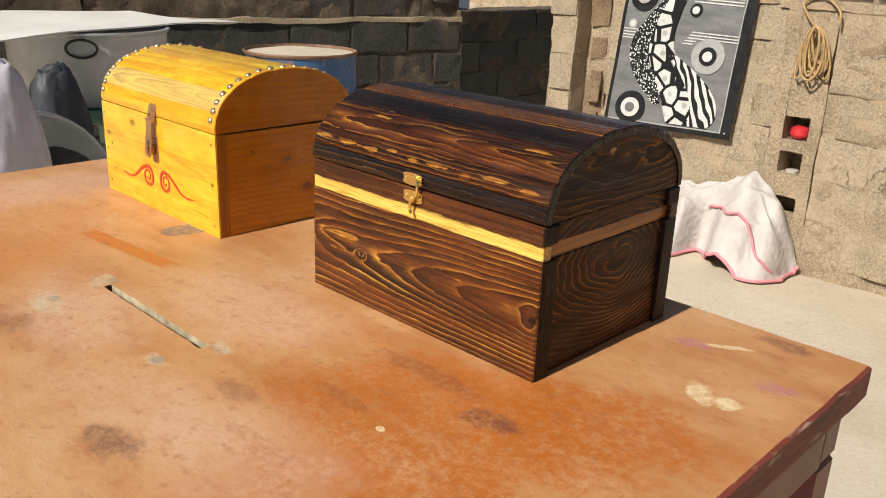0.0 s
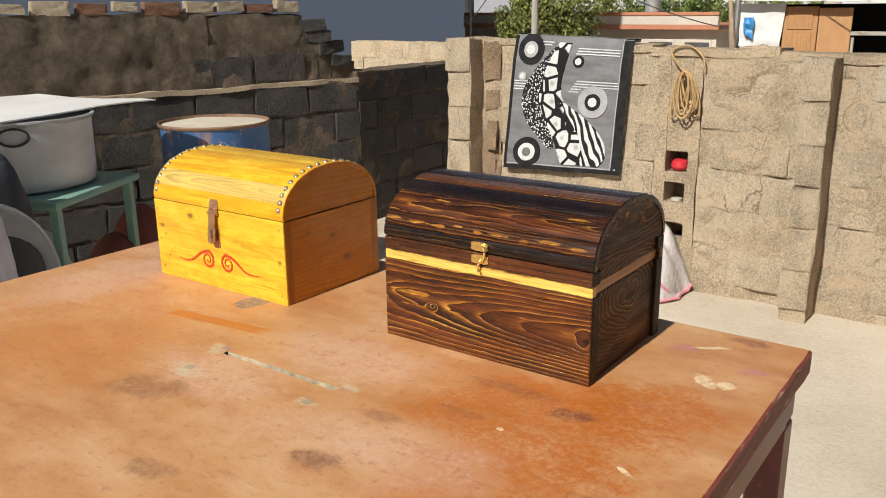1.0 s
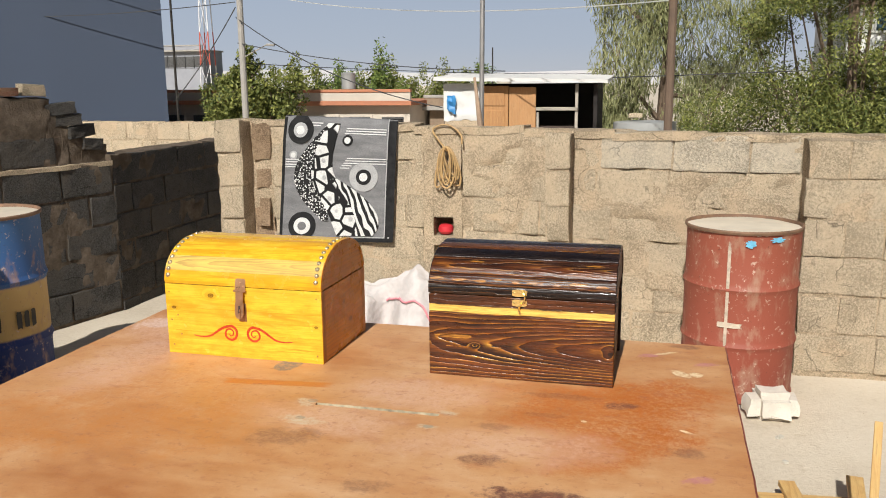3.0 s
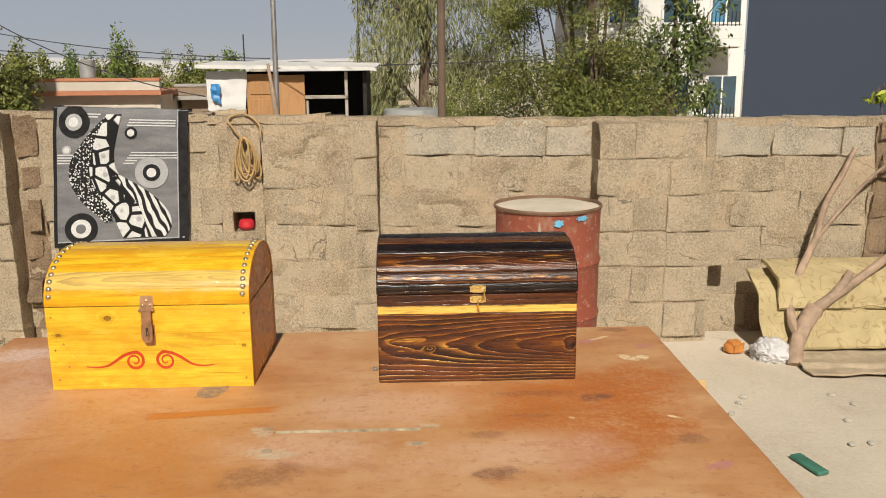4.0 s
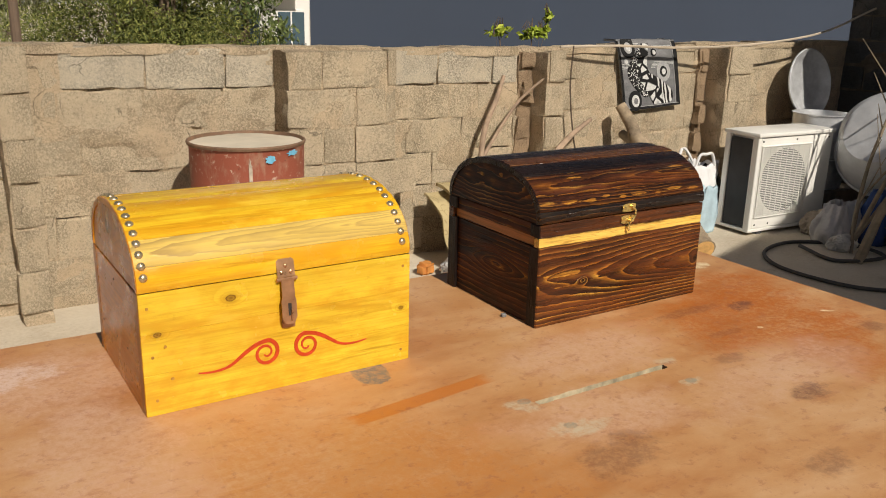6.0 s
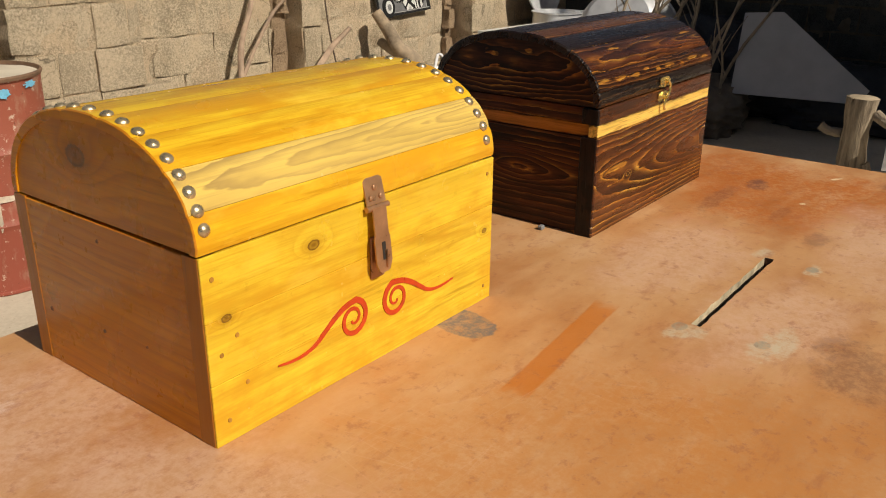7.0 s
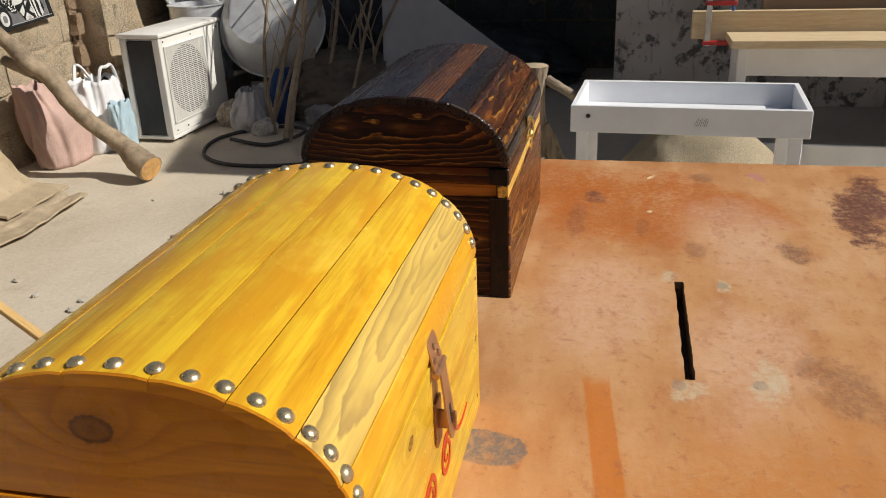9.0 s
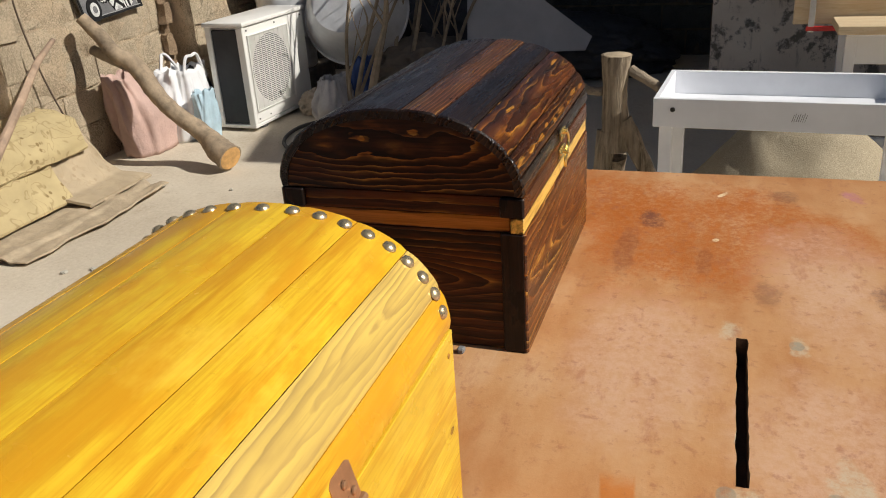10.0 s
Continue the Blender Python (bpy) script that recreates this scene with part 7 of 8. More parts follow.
metal_pot("aluminium_pot", "shiny aluminium pot in a stack of pots", 5.42, 3.17, 0.2205, 0.21, 0.24, "stacked pots")
metal_pot("aluminium_pot", "shiny aluminium pot on top of the stack", 5.42, 3.17, 0.4615, 0.215, 0.34, "stacked pots")
lid_ = basin("pot_lid", "round aluminium lid standing against the wall", 5.62, 3.50, 0.99, 0.27, 0.05, -80, 90, ALU)
lid_.parent = None
basin("round_basin", "very large grey aluminium basin tilted on the heap", 5.10, 2.50, 0.78, 0.40, 0.30, 117, 8, ALU_GREY)
CANVAS = plain("dusty grey canvas", (0.52, 0.50, 0.49), 0.9, 0, 0.3, 9, 0.6, 0.01)
cloth_bag("grey_sack", "dusty grey sack slumped by the pots", "sack", 4.78, 2.52, 0.34, 0.26, 0.27, CANVAS, 20, 6, 0.5, (0.06, 0.02))
cloth_bag("blue_sack", "dark blue cloth bundle in the shade", "bundle", 5.0, 2.36, 0.26, 0.2, 0.36, plain("dark blue cloth", (0.03, 0.07, 0.22), 0.8, 0, 0.3, 9, 0.5, 0.008), 21, 5, 0.7, (0.04, 0.0))
sack("dark_sack", "heap of dark sacking in the shade", "sack", 5.45, 2.05, 0, 0.5, 0.42, 0.42, plain("brown dark sacking", (0.16, 0.13, 0.10), 0.95, 0, 0.4, 9, 0.6, 0.01), 22, 0.3, 0.14)
sack("tarpaulin", "dark crumpled tarpaulin heap in the porch", "tarpaulin", 6.45, 1.10, 0, 0.50, 0.70, 0.42, plain("dark tarpaulin", (0.05, 0.05, 0.055), 0.6, 0, 0.4, 7, 0.6, 0.012), 23, 0.3, 0.16)
sack("tarpaulin", "dark crumpled tarpaulin heap in the porch", "tarpaulin", 6.35, 2.2, 0, 0.5, 0.5, 0.75, bpy.data.materials["dark tarpaulin"], 24, 0.3, 0.16)
bm = bmesh.new()
slab(bm, [(-0.42, 0.0), (0.45, 0.0), (0.5, 0.10), (-0.15, 0.62), (-0.42, 0.60)], 0, 0.012, Matrix.Translation((5.55, 1.30, 0.30)) @ Matrix.Rotation(radians(-80), 4, "Z") @ Matrix.Rotation(radians(68), 4, "X"))
solo("fibre_sheet", bm, plain("dusty grey fibre panel", (0.44, 0.44, 0.46), 0.8, 0, 0.2, 5, 0.3), "dusty grey panel propped on the heap", "panel")


def brushwood():
    """Cut branches stacked upright over the heap."""
    rng = random.Random(31)
    for k in range(13):
        x0, y0 = rng.uniform(4.55, 5.4), rng.uniform(1.75, 2.45)
        if k == 0:
            x0, y0 = 4.42, 2.12
        b = thing("cut_branch", "grey leafless cut branch in the heap", "branch", (x0, y0, 0), 0, "branches in the heap")
        tip = Vector((rng.uniform(0.15, 0.9), rng.uniform(-0.55, 0.2), rng.uniform(0.9, 1.7)))
        pts = [Vector((0, 0, 0.0))] + [tip * t + Vector((rng.uniform(-0.06, 0.06), rng.uniform(-0.06, 0.06), 0)) for t in (0.35, 0.7, 1.0)]
        line = bend(pts, 5)
        r0 = 0.035 if k == 0 else rng.uniform(0.010, 0.022)
        bm = bmesh.new()
        tube(bm, line, list(np.linspace(r0, r0 * 0.3, len(line))), 7, 0.08, rng)
        part("stem", bm, BARK_GREY, b)
        for j in range(4):
            p = line[rng.randrange(4, len(line) - 2)]
            q = p + Vector((rng.uniform(-0.3, 0.3), rng.uniform(-0.3, 0.3), rng.uniform(0.12, 0.42)))
            bm = bmesh.new()
            tube(bm, bend([p, (p + q) / 2 + Vector((0.03, 0.02, 0)), q], 4), list(np.linspace(r0 * 0.4, 0.002, 9)), 5)
            part("twig", bm, BARK_GREY, b)


brushwood()
for k, (x, y, sx, sy, sz, col, lab) in enumerate(((4.86, 2.72, 0.10, 0.09, 0.16, (0.42, 0.34, 0.26), "small brown crumpled bag by the pots"), (4.62, 2.36, 0.09, 0.07, 0.10, (0.58, 0.55, 0.50), "small white crumpled bag on the yard floor"), (5.12, 2.16, 0.16, 0.13, 0.24, (0.22, 0.19, 0.12), "olive sacking bundle in the shade"), (4.90, 2.02, 0.12, 0.12, 0.14, (0.30, 0.28, 0.27), "grey rag heap in the shade"))):
    sack("rag", lab, "bundle", x, y, 0, sx, sy, sz, plain("bundle cloth", col, 0.85, 0, 0.35, 14, 0.6, 0.008), 70 + k, 0.2, 0.14, "bundles in the heap", 0.85)
bm = bmesh.new()
tube(bm, bend([(4.55, 1.95, 0.013), (4.2, 1.62, 0.013), (3.90, 1.80, 0.013), (3.84, 2.25, 0.013), (4.05, 2.55, 0.013), (4.45, 2.62, 0.013), (4.75, 2.35, 0.013), (4.6, 2.05, 0.03), (4.3, 2.2, 0.013), (4.35, 2.5, 0.03)], 8), 0.0125, 8)
solo("garden_hose", bm, plain("dark dusty hose", (0.06, 0.055, 0.05), 0.7, 0, 0.3, 20), "dark dusty hose coiled on the yard floor", "hose")


# ---- stump, tray table, mound and work bench ----
def stump():
    s = thing("tree_stump", "grey upturned tree stump with root legs and stubs", "stump", (2.49, 0.24, 0))
    rng = random.Random(12)

    def limb(pts, radii, nm, mat_=BARK_GREY, n=14):
        bm = bmesh.new()
        line = bend(pts, 5)
        rad = np.interp(np.linspace(0, 1, len(line)), np.linspace(0, 1, len(radii)), radii)
        tube(bm, line, list(rad), n, 0.07, rng)
        part(nm, bm, mat_, s)

    limb([(0, 0.0, 0.53), (0.0, 0.0, 0.63), (0, 0.005, 0.75), (0, 0, 0.885)], [0.055, 0.050, 0.043, 0.052], "trunk", BARK_STUMP, 22)
    for p in ([(0.0, -0.02, 0.64), (0.0, -0.085, 0.52), (0.0, -0.16, 0.36), (0.02, -0.23, 0.17), (0.03, -0.28, 0.0)], [(0.0, 0.025, 0.60), (-0.02, 0.05, 0.42), (-0.03, 0.055, 0.2), (-0.02, 0.06, 0.0)], [(0.03, 0.0, 0.50), (0.12, 0.02, 0.28), (0.18, 0.03, 0.0)]):
        limb(p, [0.042, 0.030, 0.024, 0.02], "root", BARK_STUMP)
    limb([(0, -0.05, 0.83), (-0.02, -0.11, 0.80), (-0.02, -0.165, 0.765)], [0.02, 0.017, 0.018], "stub")
    limb([(0, 0.05, 0.75), (0.0, 0.10, 0.755), (0.0, 0.125, 0.77)], [0.018, 0.015, 0.016], "stub")
    bm = bmesh.new()
    lathe(bm, [(0, 0.8872), (0.046, 0.8872), (0.052, 0.884)], 16)
    part("sawn_top", bm, plain("weathered sawn wood", (0.42, 0.33, 0.22), 0.85, 0, 0.3, 40), s, "weathered sawn top")


stump()


def tray_table():
    t = thing("tray_table", "white painted wooden planter tray on legs", "tray table", (2.03, -0.69, 0), -3.5)
    # local: x away from the work table, y along it
    D, L, Z0, Z1 = 0.42, 0.765, 0.738, 0.83
    white = plain("grey white wall paint", (0.80, 0.81, 0.84), 0.55, 0, 0.12, 6, 0.15)
    for nm, b in (("front_board", (0, 0.018, 0, L, Z0, Z1)), ("back_board", (D - 0.018, D, 0, L, Z0 - 0.04, Z1)), ("end_board", (0.0185, D - 0.0185, 0, 0.018, Z0, Z1)), ("end_board", (0.0185, D - 0.0185, L - 0.018, L, Z0, Z1))):
        bm = bmesh.new()
        box(bm, *b, 0.0015)
        part(nm, bm, white, t)
    for x in (0.0185, D - 0.0585):
        for y in (0.0185, L - 0.0585):
            bm = bmesh.new()
            box(bm, x, x + 0.04, y, y + 0.04, 0.0, Z0 - 0.001, 0.002)
            part("leg", bm, white, t)
    bm = bmesh.new()
    box(bm, 0.0185, D - 0.0185, 0.0185, L - 0.0185, Z0, Z0 + 0.012, 0.001)
    part("tray_floor", bm, white, t)
    bm = bmesh.new()
    lathe(bm, [(0.008, 0), (0.007, 0.004), (0, 0.005)], 10, Matrix.Translation((0, L - 0.06, Z1 - 0.035)) @ Matrix.Rotation(radians(-90), 4, "Y"))
    part("screw", bm, IRON, t)
    # an unreadable pencil scribble
    bm = bmesh.new()
    for k in range(7):
        y = L * 0.42 + 0.006 * k
        tube(bm, [(-0.0006, y, Z1 - 0.060), (-0.0006, y - 0.006, Z1 - 0.038 + 0.004 * (k % 2))], 0.0008, 4)
    part("scribble", bm, plain("pencil", (0.12, 0.12, 0.13), 0.6), t, "pencil scribble")


tray_table()


def mound(u, v):
    x = 2.62 + 1.1 * u
    y = 0.10 - 1.15 * v
    s = max(0.0, math.sin(min(1, max(0, v)) * math.pi)) ** 1.15 * max(0.0, math.sin(u * math.pi)) ** 0.7
    return Vector((x, y, 0.005 + 0.52 * s + (0.05 * noise.noise(Vector((u * 4, v * 4, 3))) + 0.03 * (0.4 - abs(noise.noise(Vector((u * 6, v * 9, 1)))) * 2)) * s))


bm = bmesh.new()
sheet(bm, 30, 34, mound, 0.01)
mm = Mat("olive burlap", 0.95, 0, 0.1)
mm.color(mm.mix(mm.ramp(mm.noise(5, 5.0), (0.45, 0.0), (0.65, 0.6)), mm.ramp(mm.noise(180, 2.0), (0.3, (0.30, 0.25, 0.17)), (0.7, (0.47, 0.40, 0.285))), (0.31, 0.26, 0.175)))
mm.bump(mm.noise(200, 2.0), 0.6, 0.004)
solo("burlap_cover", bm, mm.m, "olive burlap thrown over a heap", "cloth")


def work_bench():
    w = thing("work_bench", "white painted bench in the yard holding pine boards", "bench", (3.25, -1.75, 0), -3)
    white = bpy.data.materials["grey white wall paint"]
    L, D = 1.15, 0.5
    for nm, b in (("top", (0, D, 0, L, 0.80, 0.825)), ("apron", (0.01, 0.03, 0.03, L - 0.03, 0.68, 0.7995)), ("shelf", (0.04, D - 0.04, 0.045, L - 0.045, 0.22, 0.245)), ("shelf_board", (0.012, 0.035, 0.045, L - 0.045, 0.2455, 0.36))):
        bm = bmesh.new()
        box(bm, *b, 0.003)
        part(nm, bm, white if nm != "shelf" else plain("grey shelf board", (0.4, 0.39, 0.37), 0.8), w)
    for x in (0.0, D - 0.045):
        for y in (0.0, L - 0.045):
            bm = bmesh.new()
            box(bm, x, x + 0.044, y, y + 0.044, 0, 0.7995, 0.003)
            part("leg", bm, white, w)
    pinew = pine("raw pine board", (0.74, 0.62, 0.42), (0.55, 0.40, 0.22), 1, 0.6, 0.3)
    bm = bmesh.new()
    box(bm, 3.17, 3.42, -1.8, -0.555, 0.8275, 0.862, 0.002)
    solo("pine_board", bm, pinew, "wide raw pine board lying on the bench", "board", "boards on the bench")
    bm = bmesh.new()
    box(bm, 3.44, 3.475, -1.8, -0.40, 0.8275, 0.955, 0.002)
    solo("pine_board", bm, pinew, "raw pine board standing on edge on the bench", "board", "boards on the bench")
    bm = bmesh.new()
    box(bm, 3.52, 3.60, -1.8, -0.72, 0.8275, 1.15, 0.003)
    solo("hardboard_sheet", bm, plain("brown hardboard", (0.30, 0.20, 0.12), 0.7, 0, 0.25, 8), "brown hardboard panel standing on the bench", "panel")
    c = thing("bar_clamp", "red bar clamp gripping the pine boards", "clamp", (3.40, -0.47, 0.86))
    red, steel = plain("red enamel", (0.50, 0.03, 0.025), 0.4, 0, 0.2, 20), plain("steel bar", (0.55, 0.55, 0.55), 0.35, 1.0, 0.2, 30)
    bm = bmesh.new()
    box(bm, -0.006, 0.006, -0.012, 0.012, -0.06, 0.20, 0.001)
    part("bar", bm, steel, c)
    for z in (-0.055, 0.125):
        bm = bmesh.new()
        box(bm, -0.008, 0.008, -0.12, 0.02, z, z + 0.022, 0.004)
        part("jaw", bm, red, c)
    bm = bmesh.new()
    tube(bm, [(0, -0.105, 0.10), (0, -0.105, 0.20)], 0.006, 8)
    tube(bm, [(0, -0.105, 0.20), (0, -0.105, 0.26)], 0.014, 10)
    part("spindle", bm, plain("blue grip", (0.05, 0.12, 0.35), 0.5), c)


work_bench()


# ---- pine offcuts behind the table ----
OFFCUT = pine("yellow offcut timber", (0.62, 0.42, 0.17), (0.42, 0.24, 0.08), 0, 0.6, 0.3)


def lath(a, b, w, h, label, nm="timber_lath"):
    A, B = Vector(a), Vector(b)
    d = B - A
    bm = bmesh.new()
    box(bm, 0, d.length, -w / 2, w / 2, -h / 2, h / 2, 0.002)
    ob = solo(nm, bm, OFFCUT, label, "lath", "pine offcuts behind the table")
    ob.matrix_world = Matrix.Translation(A) @ d.to_track_quat("X", "Z").to_matrix().to_4x4()
    return ob


bm = bmesh.new()
box(bm, -0.085, 0.085, -0.026, 0.026, 0, 0.016, 0.003)
ob = solo("green_plank", bm, plain("green painted wood", (0.05, 0.19, 0.13), 0.7, 0, 0.6, 30), "short green painted plank on the ground", "plank")
ob.matrix_world = pose(1.63, 1.88, 0.004, 0, 0, -76)
for a, b, nm in (((2.68, 2.03, 0.014), (2.40, 1.63, 0.014), "thin dry stick on the yard floor"), ((2.70, 2.02, 0.012), (2.90, 1.72, 0.012), "thin grey stick on the yard floor")):
    bm = bmesh.new()
    tube(bm, bend([a, [(p + q) / 2 + 0.01 for p, q in zip(a, b)][:2] + [a[2]], b], 4), 0.012, 7, 0.1, RNG)
    solo("dry_stick", bm, BARK_DRY, nm, "stick", "sticks on the yard floor")
lath((1.08, 1.63, 0.475), (0.88, 0.74, 0.012), 0.026, 0.018, "yellow pine lath propped up at one end")
lath((1.12, 2.05, 0.075), (1.02, 1.35, 0.075), 0.06, 0.022, "flat yellow pine board on cross pieces")
lath((0.86, 1.95, 0.075), (0.92, 1.40, 0.075), 0.06, 0.022, "flat yellow pine board on cross pieces")
for y in (1.25, 1.55, 1.85):
    lath((0.75, y, 0.032), (1.22, y + 0.05, 0.032), 0.05, 0.063, "short pine cross piece on the ground", "cross_piece")

# ---- beyond the walls ----
HAZE_PAINT = plain("dark grey blue render", (0.040, 0.053, 0.082), 0.75, 0, 0.10, 0.7, 0.1, 0.01, 0.3)


def skew_house(label, cx, cy, out, bay=None):
    """A tall rendered house on a plot with slanting sides."""
    h = thing("grey_house", label, "house", (cx, cy, -2.2))
    out = [(x - cx, y - cy) for x, y in out]
    if bay:
        bm = bmesh.new()
        box(bm, bay[0] - cx, bay[1] - cx, bay[2] - cy, bay[3] - cy, bay[4] + 2.2, bay[5] + 2.2, 0.02)
        part("bay", bm, HAZE_PAINT, h)
    bm = bmesh.new()
    slab(bm, out, -0.05, 14.2)
    part("wall", bm, HAZE_PAINT, h, "smooth dark grey render")
    bm = bmesh.new()
    slab(bm, [(x * 1.01, y * 1.01) for x, y in out], 14.202, 14.4)
    part("roof", bm, PLASTER, h)


skew_house("tall dark grey rendered house beyond the alley", -22.0, 20.0, [(-34.0, 16.3), (-10.95, 16.3), (-19.5, 27.0), (-34.0, 27.0)])
skew_house("tall dark grey rendered house behind the wall", 20.0, 20.0, [(7.05, 16.65), (34.0, 16.65), (34.0, 26.0), (13.5, 26.0)])



def leaf_material(name, a, b):
    m = Mat(name, 0.6, 0.0, 0.3)
    geo = m.t.nodes.new("ShaderNodeNewGeometry")
    m.color(m.ramp(geo.outputs["Random Per Island"], (0.0, a), (1.0, b)))
    m.b.inputs["Transmission Weight"].default_value = 0.0
    m.b.inputs["Subsurface Weight"].default_value = 0.0
    return m.m


LEAF_OLIVE = leaf_material("olive leaves", (0.045, 0.068, 0.015), (0.27, 0.28, 0.07))
LEAF_GREEN = leaf_material("green leaves", (0.055, 0.095, 0.022), (0.19, 0.24, 0.055))
LEAF_DARK = leaf_material("dark glossy leaves", (0.03, 0.05, 0.015), (0.16, 0.20, 0.06))
LEAF_WILLOW = leaf_material("willow leaves", (0.13, 0.145, 0.055), (0.34, 0.34, 0.16))
LEAF_LIME = leaf_material("lime green leaves", (0.20, 0.28, 0.02), (0.42, 0.46, 0.06))
TRUNK = plain("brown tree bark", (0.15, 0.105, 0.07), 0.9, 0, 0.4, 16, 0.7, 0.01)


def leaf_cloud(blobs, count, size, slim, droop, seed):
    """Many small leaves gathered in clumps; each clump is a centre and radii. Returns a mesh's points and faces."""
    rng = np.random.default_rng(seed)
    w = np.array([b[3] * b[4] * b[5] for b in blobs]) ** 0.67
    pick = rng.choice(len(blobs), count, p=w / w.sum())
    B = np.array(blobs)[pick]
    d = rng.normal(size=(count, 3))
    d /= np.linalg.norm(d, axis=1)[:, None]
    r = rng.random(count) ** 0.45
    sub = rng.integers(0, 14, count)
    hub = np.random.default_rng(seed + 1).normal(size=(len(blobs), 14, 3)) * 0.55
    c = B[:, :3] + (d * (r * 0.55)[:, None] + hub[pick, sub]) * B[:, 3:6]
    n = rng.normal(size=(count, 3)) + np.array([0, -0.3, 0.7])
    n /= np.linalg.norm(n, axis=1)[:, None]
    t = np.cross(n, rng.normal(size=(count, 3)))
    t[:, 2] -= droop
    t /= np.linalg.norm(t, axis=1)[:, None]
    s = np.cross(n, t)
    s /= np.linalg.norm(s, axis=1)[:, None] + 1e-9
    L = size * (0.6 + 0.8 * rng.random(count))[:, None]
    W = L * slim
    tip, base = c + t * L, c - t * L
    a, b = c + s * W, c - s * W
    V = np.stack([base, a, tip, b], 1).reshape(-1, 3)
    F = np.arange(count * 4).reshape(-1, 4)
    return V, F


def tree(name, label, at, trunk, blobs, count, size, slim, droop, material, seed, group=""):
    t = thing(name, label, "tree", at, 0, group)
    rng = random.Random(seed)
    V, F = leaf_cloud(blobs, count, size, slim, droop, seed)
    me = bpy.data.meshes.new("crown")
    me.from_pydata(V.tolist(), [], F.tolist())
    me.materials.append(material)
    ob = new("crown", me)
    ob.parent = t
    bm = bmesh.new()
    top = max(b[2] for b in blobs)
    line = bend([(0, 0, 0), (rng.uniform(-0.1, 0.1), 0, top * 0.35), (rng.uniform(-0.2, 0.2), 0, top * 0.7), (0, 0, top)], 4)
    tube(bm, line, list(np.linspace(trunk, trunk * 0.25, len(line))), 8, 0.08, rng)
    for b in blobs:
        p = line[min(len(line) - 1, rng.randrange(2, 9))]
        q = Vector(b[:3])
        mid = (p + q) / 2 + Vector((0, 0, -0.1))
        tube(bm, bend([p, mid, q], 4), list(np.linspace(trunk * 0.45, trunk * 0.08, 9)), 5)
        for k in range(5):
            e = q + Vector((rng.uniform(-1, 1) * b[3], rng.uniform(-1, 1) * b[4], rng.uniform(-0.8, 1) * b[5]))
            tube(bm, [q, (q + e) / 2 + Vector((0, 0, 0.08)), e], [trunk * 0.12, trunk * 0.08, 0.006], 4)
    part("trunk", bm, TRUNK, t)
    return t


GZ = -2.2
# willow, feathery trees and a laurel behind the wall
tree("willow_tree", "drooping pale green willow tree", (0.3, 17.5, GZ), 0.16,
     [(-1.0, 0, 4.2, 0.75, 0.8, 1.4), (0.2, 0, 5.3, 0.9, 0.8, 1.5), (0.9, 0.3, 3.6, 0.8, 0.8, 1.5), (-0.9, 0.2, 2.9, 0.7, 0.7, 0.8), (-0.4, -0.3, 6.6, 0.9, 0.8, 1.2), (1.7, 0.4, 4.7, 0.6, 0.6, 0.9), (-1.4, 0, 5.9, 0.4, 0.6, 1.1), (0.3, -0.2, 2.5, 0.9, 0.6, 0.6)], 32000, 0.08, 0.13, 2.2, LEAF_WILLOW, 3)
tree("feathery_tree", "green feathery leaved tree behind the wall", (3.1, 15.5, GZ), 0.13,
     [(-1.0, 0, 3.1, 0.8, 0.7, 0.7), (0.2, 0, 3.6, 0.9, 0.7, 0.8), (1.2, 0, 3.0, 0.8, 0.7, 0.8), (-0.2, -0.2, 2.4, 1.0, 0.6, 0.55), (-1.2, 0, 4.5, 0.6, 0.6, 0.30), (-0.7, 0, 5.1, 0.45, 0.5, 0.22), (1.5, -0.2, 2.2, 0.7, 0.6, 0.6), (-1.6, -0.3, 2.3, 0.6, 0.5, 0.6), (-1.9, 0.1, 3.0, 0.5, 0.5, 0.4)], 46000, 0.032, 0.32, 0.3, LEAF_OLIVE, 5)
tree("feathery_tree", "tall open feathery tree with layered branches", (3.5, 14.6, GZ), 0.12,
     [(-1.0, 0, 5.0, 0.8, 0.7, 0.35), (-0.3, 0, 5.9, 0.9, 0.7, 0.4), (0.5, 0, 5.3, 0.6, 0.7, 0.35), (0.2, 0, 6.8, 1.1, 0.8, 0.4), (-1.2, 0, 6.5, 0.6, 0.7, 0.35), (0.0, 0, 5.0, 0.8, 0.6, 0.3), (0.0, -0.3, 2.6, 1.2, 0.5, 0.7), (1.1, -0.3, 3.1, 0.9, 0.5, 0.7), (-0.9, -0.3, 3.3, 0.8, 0.5, 0.6), (0.1, -0.3, 4.0, 0.7, 0.5, 0.45)], 42000, 0.034, 0.32, 0.2, LEAF_OLIVE, 7)
tree("laurel_tree", "dark green laurel tree before the white house", (5.05, 15.0, GZ), 0.10,
     [(-0.9, 0, 2.6, 0.7, 0.6, 0.8), (0.1, 0, 2.5, 0.8, 0.6, 0.8), (-0.2, 0, 3.7, 0.7, 0.6, 0.7), (0.5, 0, 4.6, 0.45, 0.5, 0.6), (-1.3, 0, 3.2, 0.4, 0.5, 0.5), (0.6, 0, 3.1, 0.3, 0.4, 0.4), (0.0, 0, 5.2, 0.3, 0.4, 0.4)], 6000, 0.06, 0.42, 0.6, LEAF_DARK, 9)
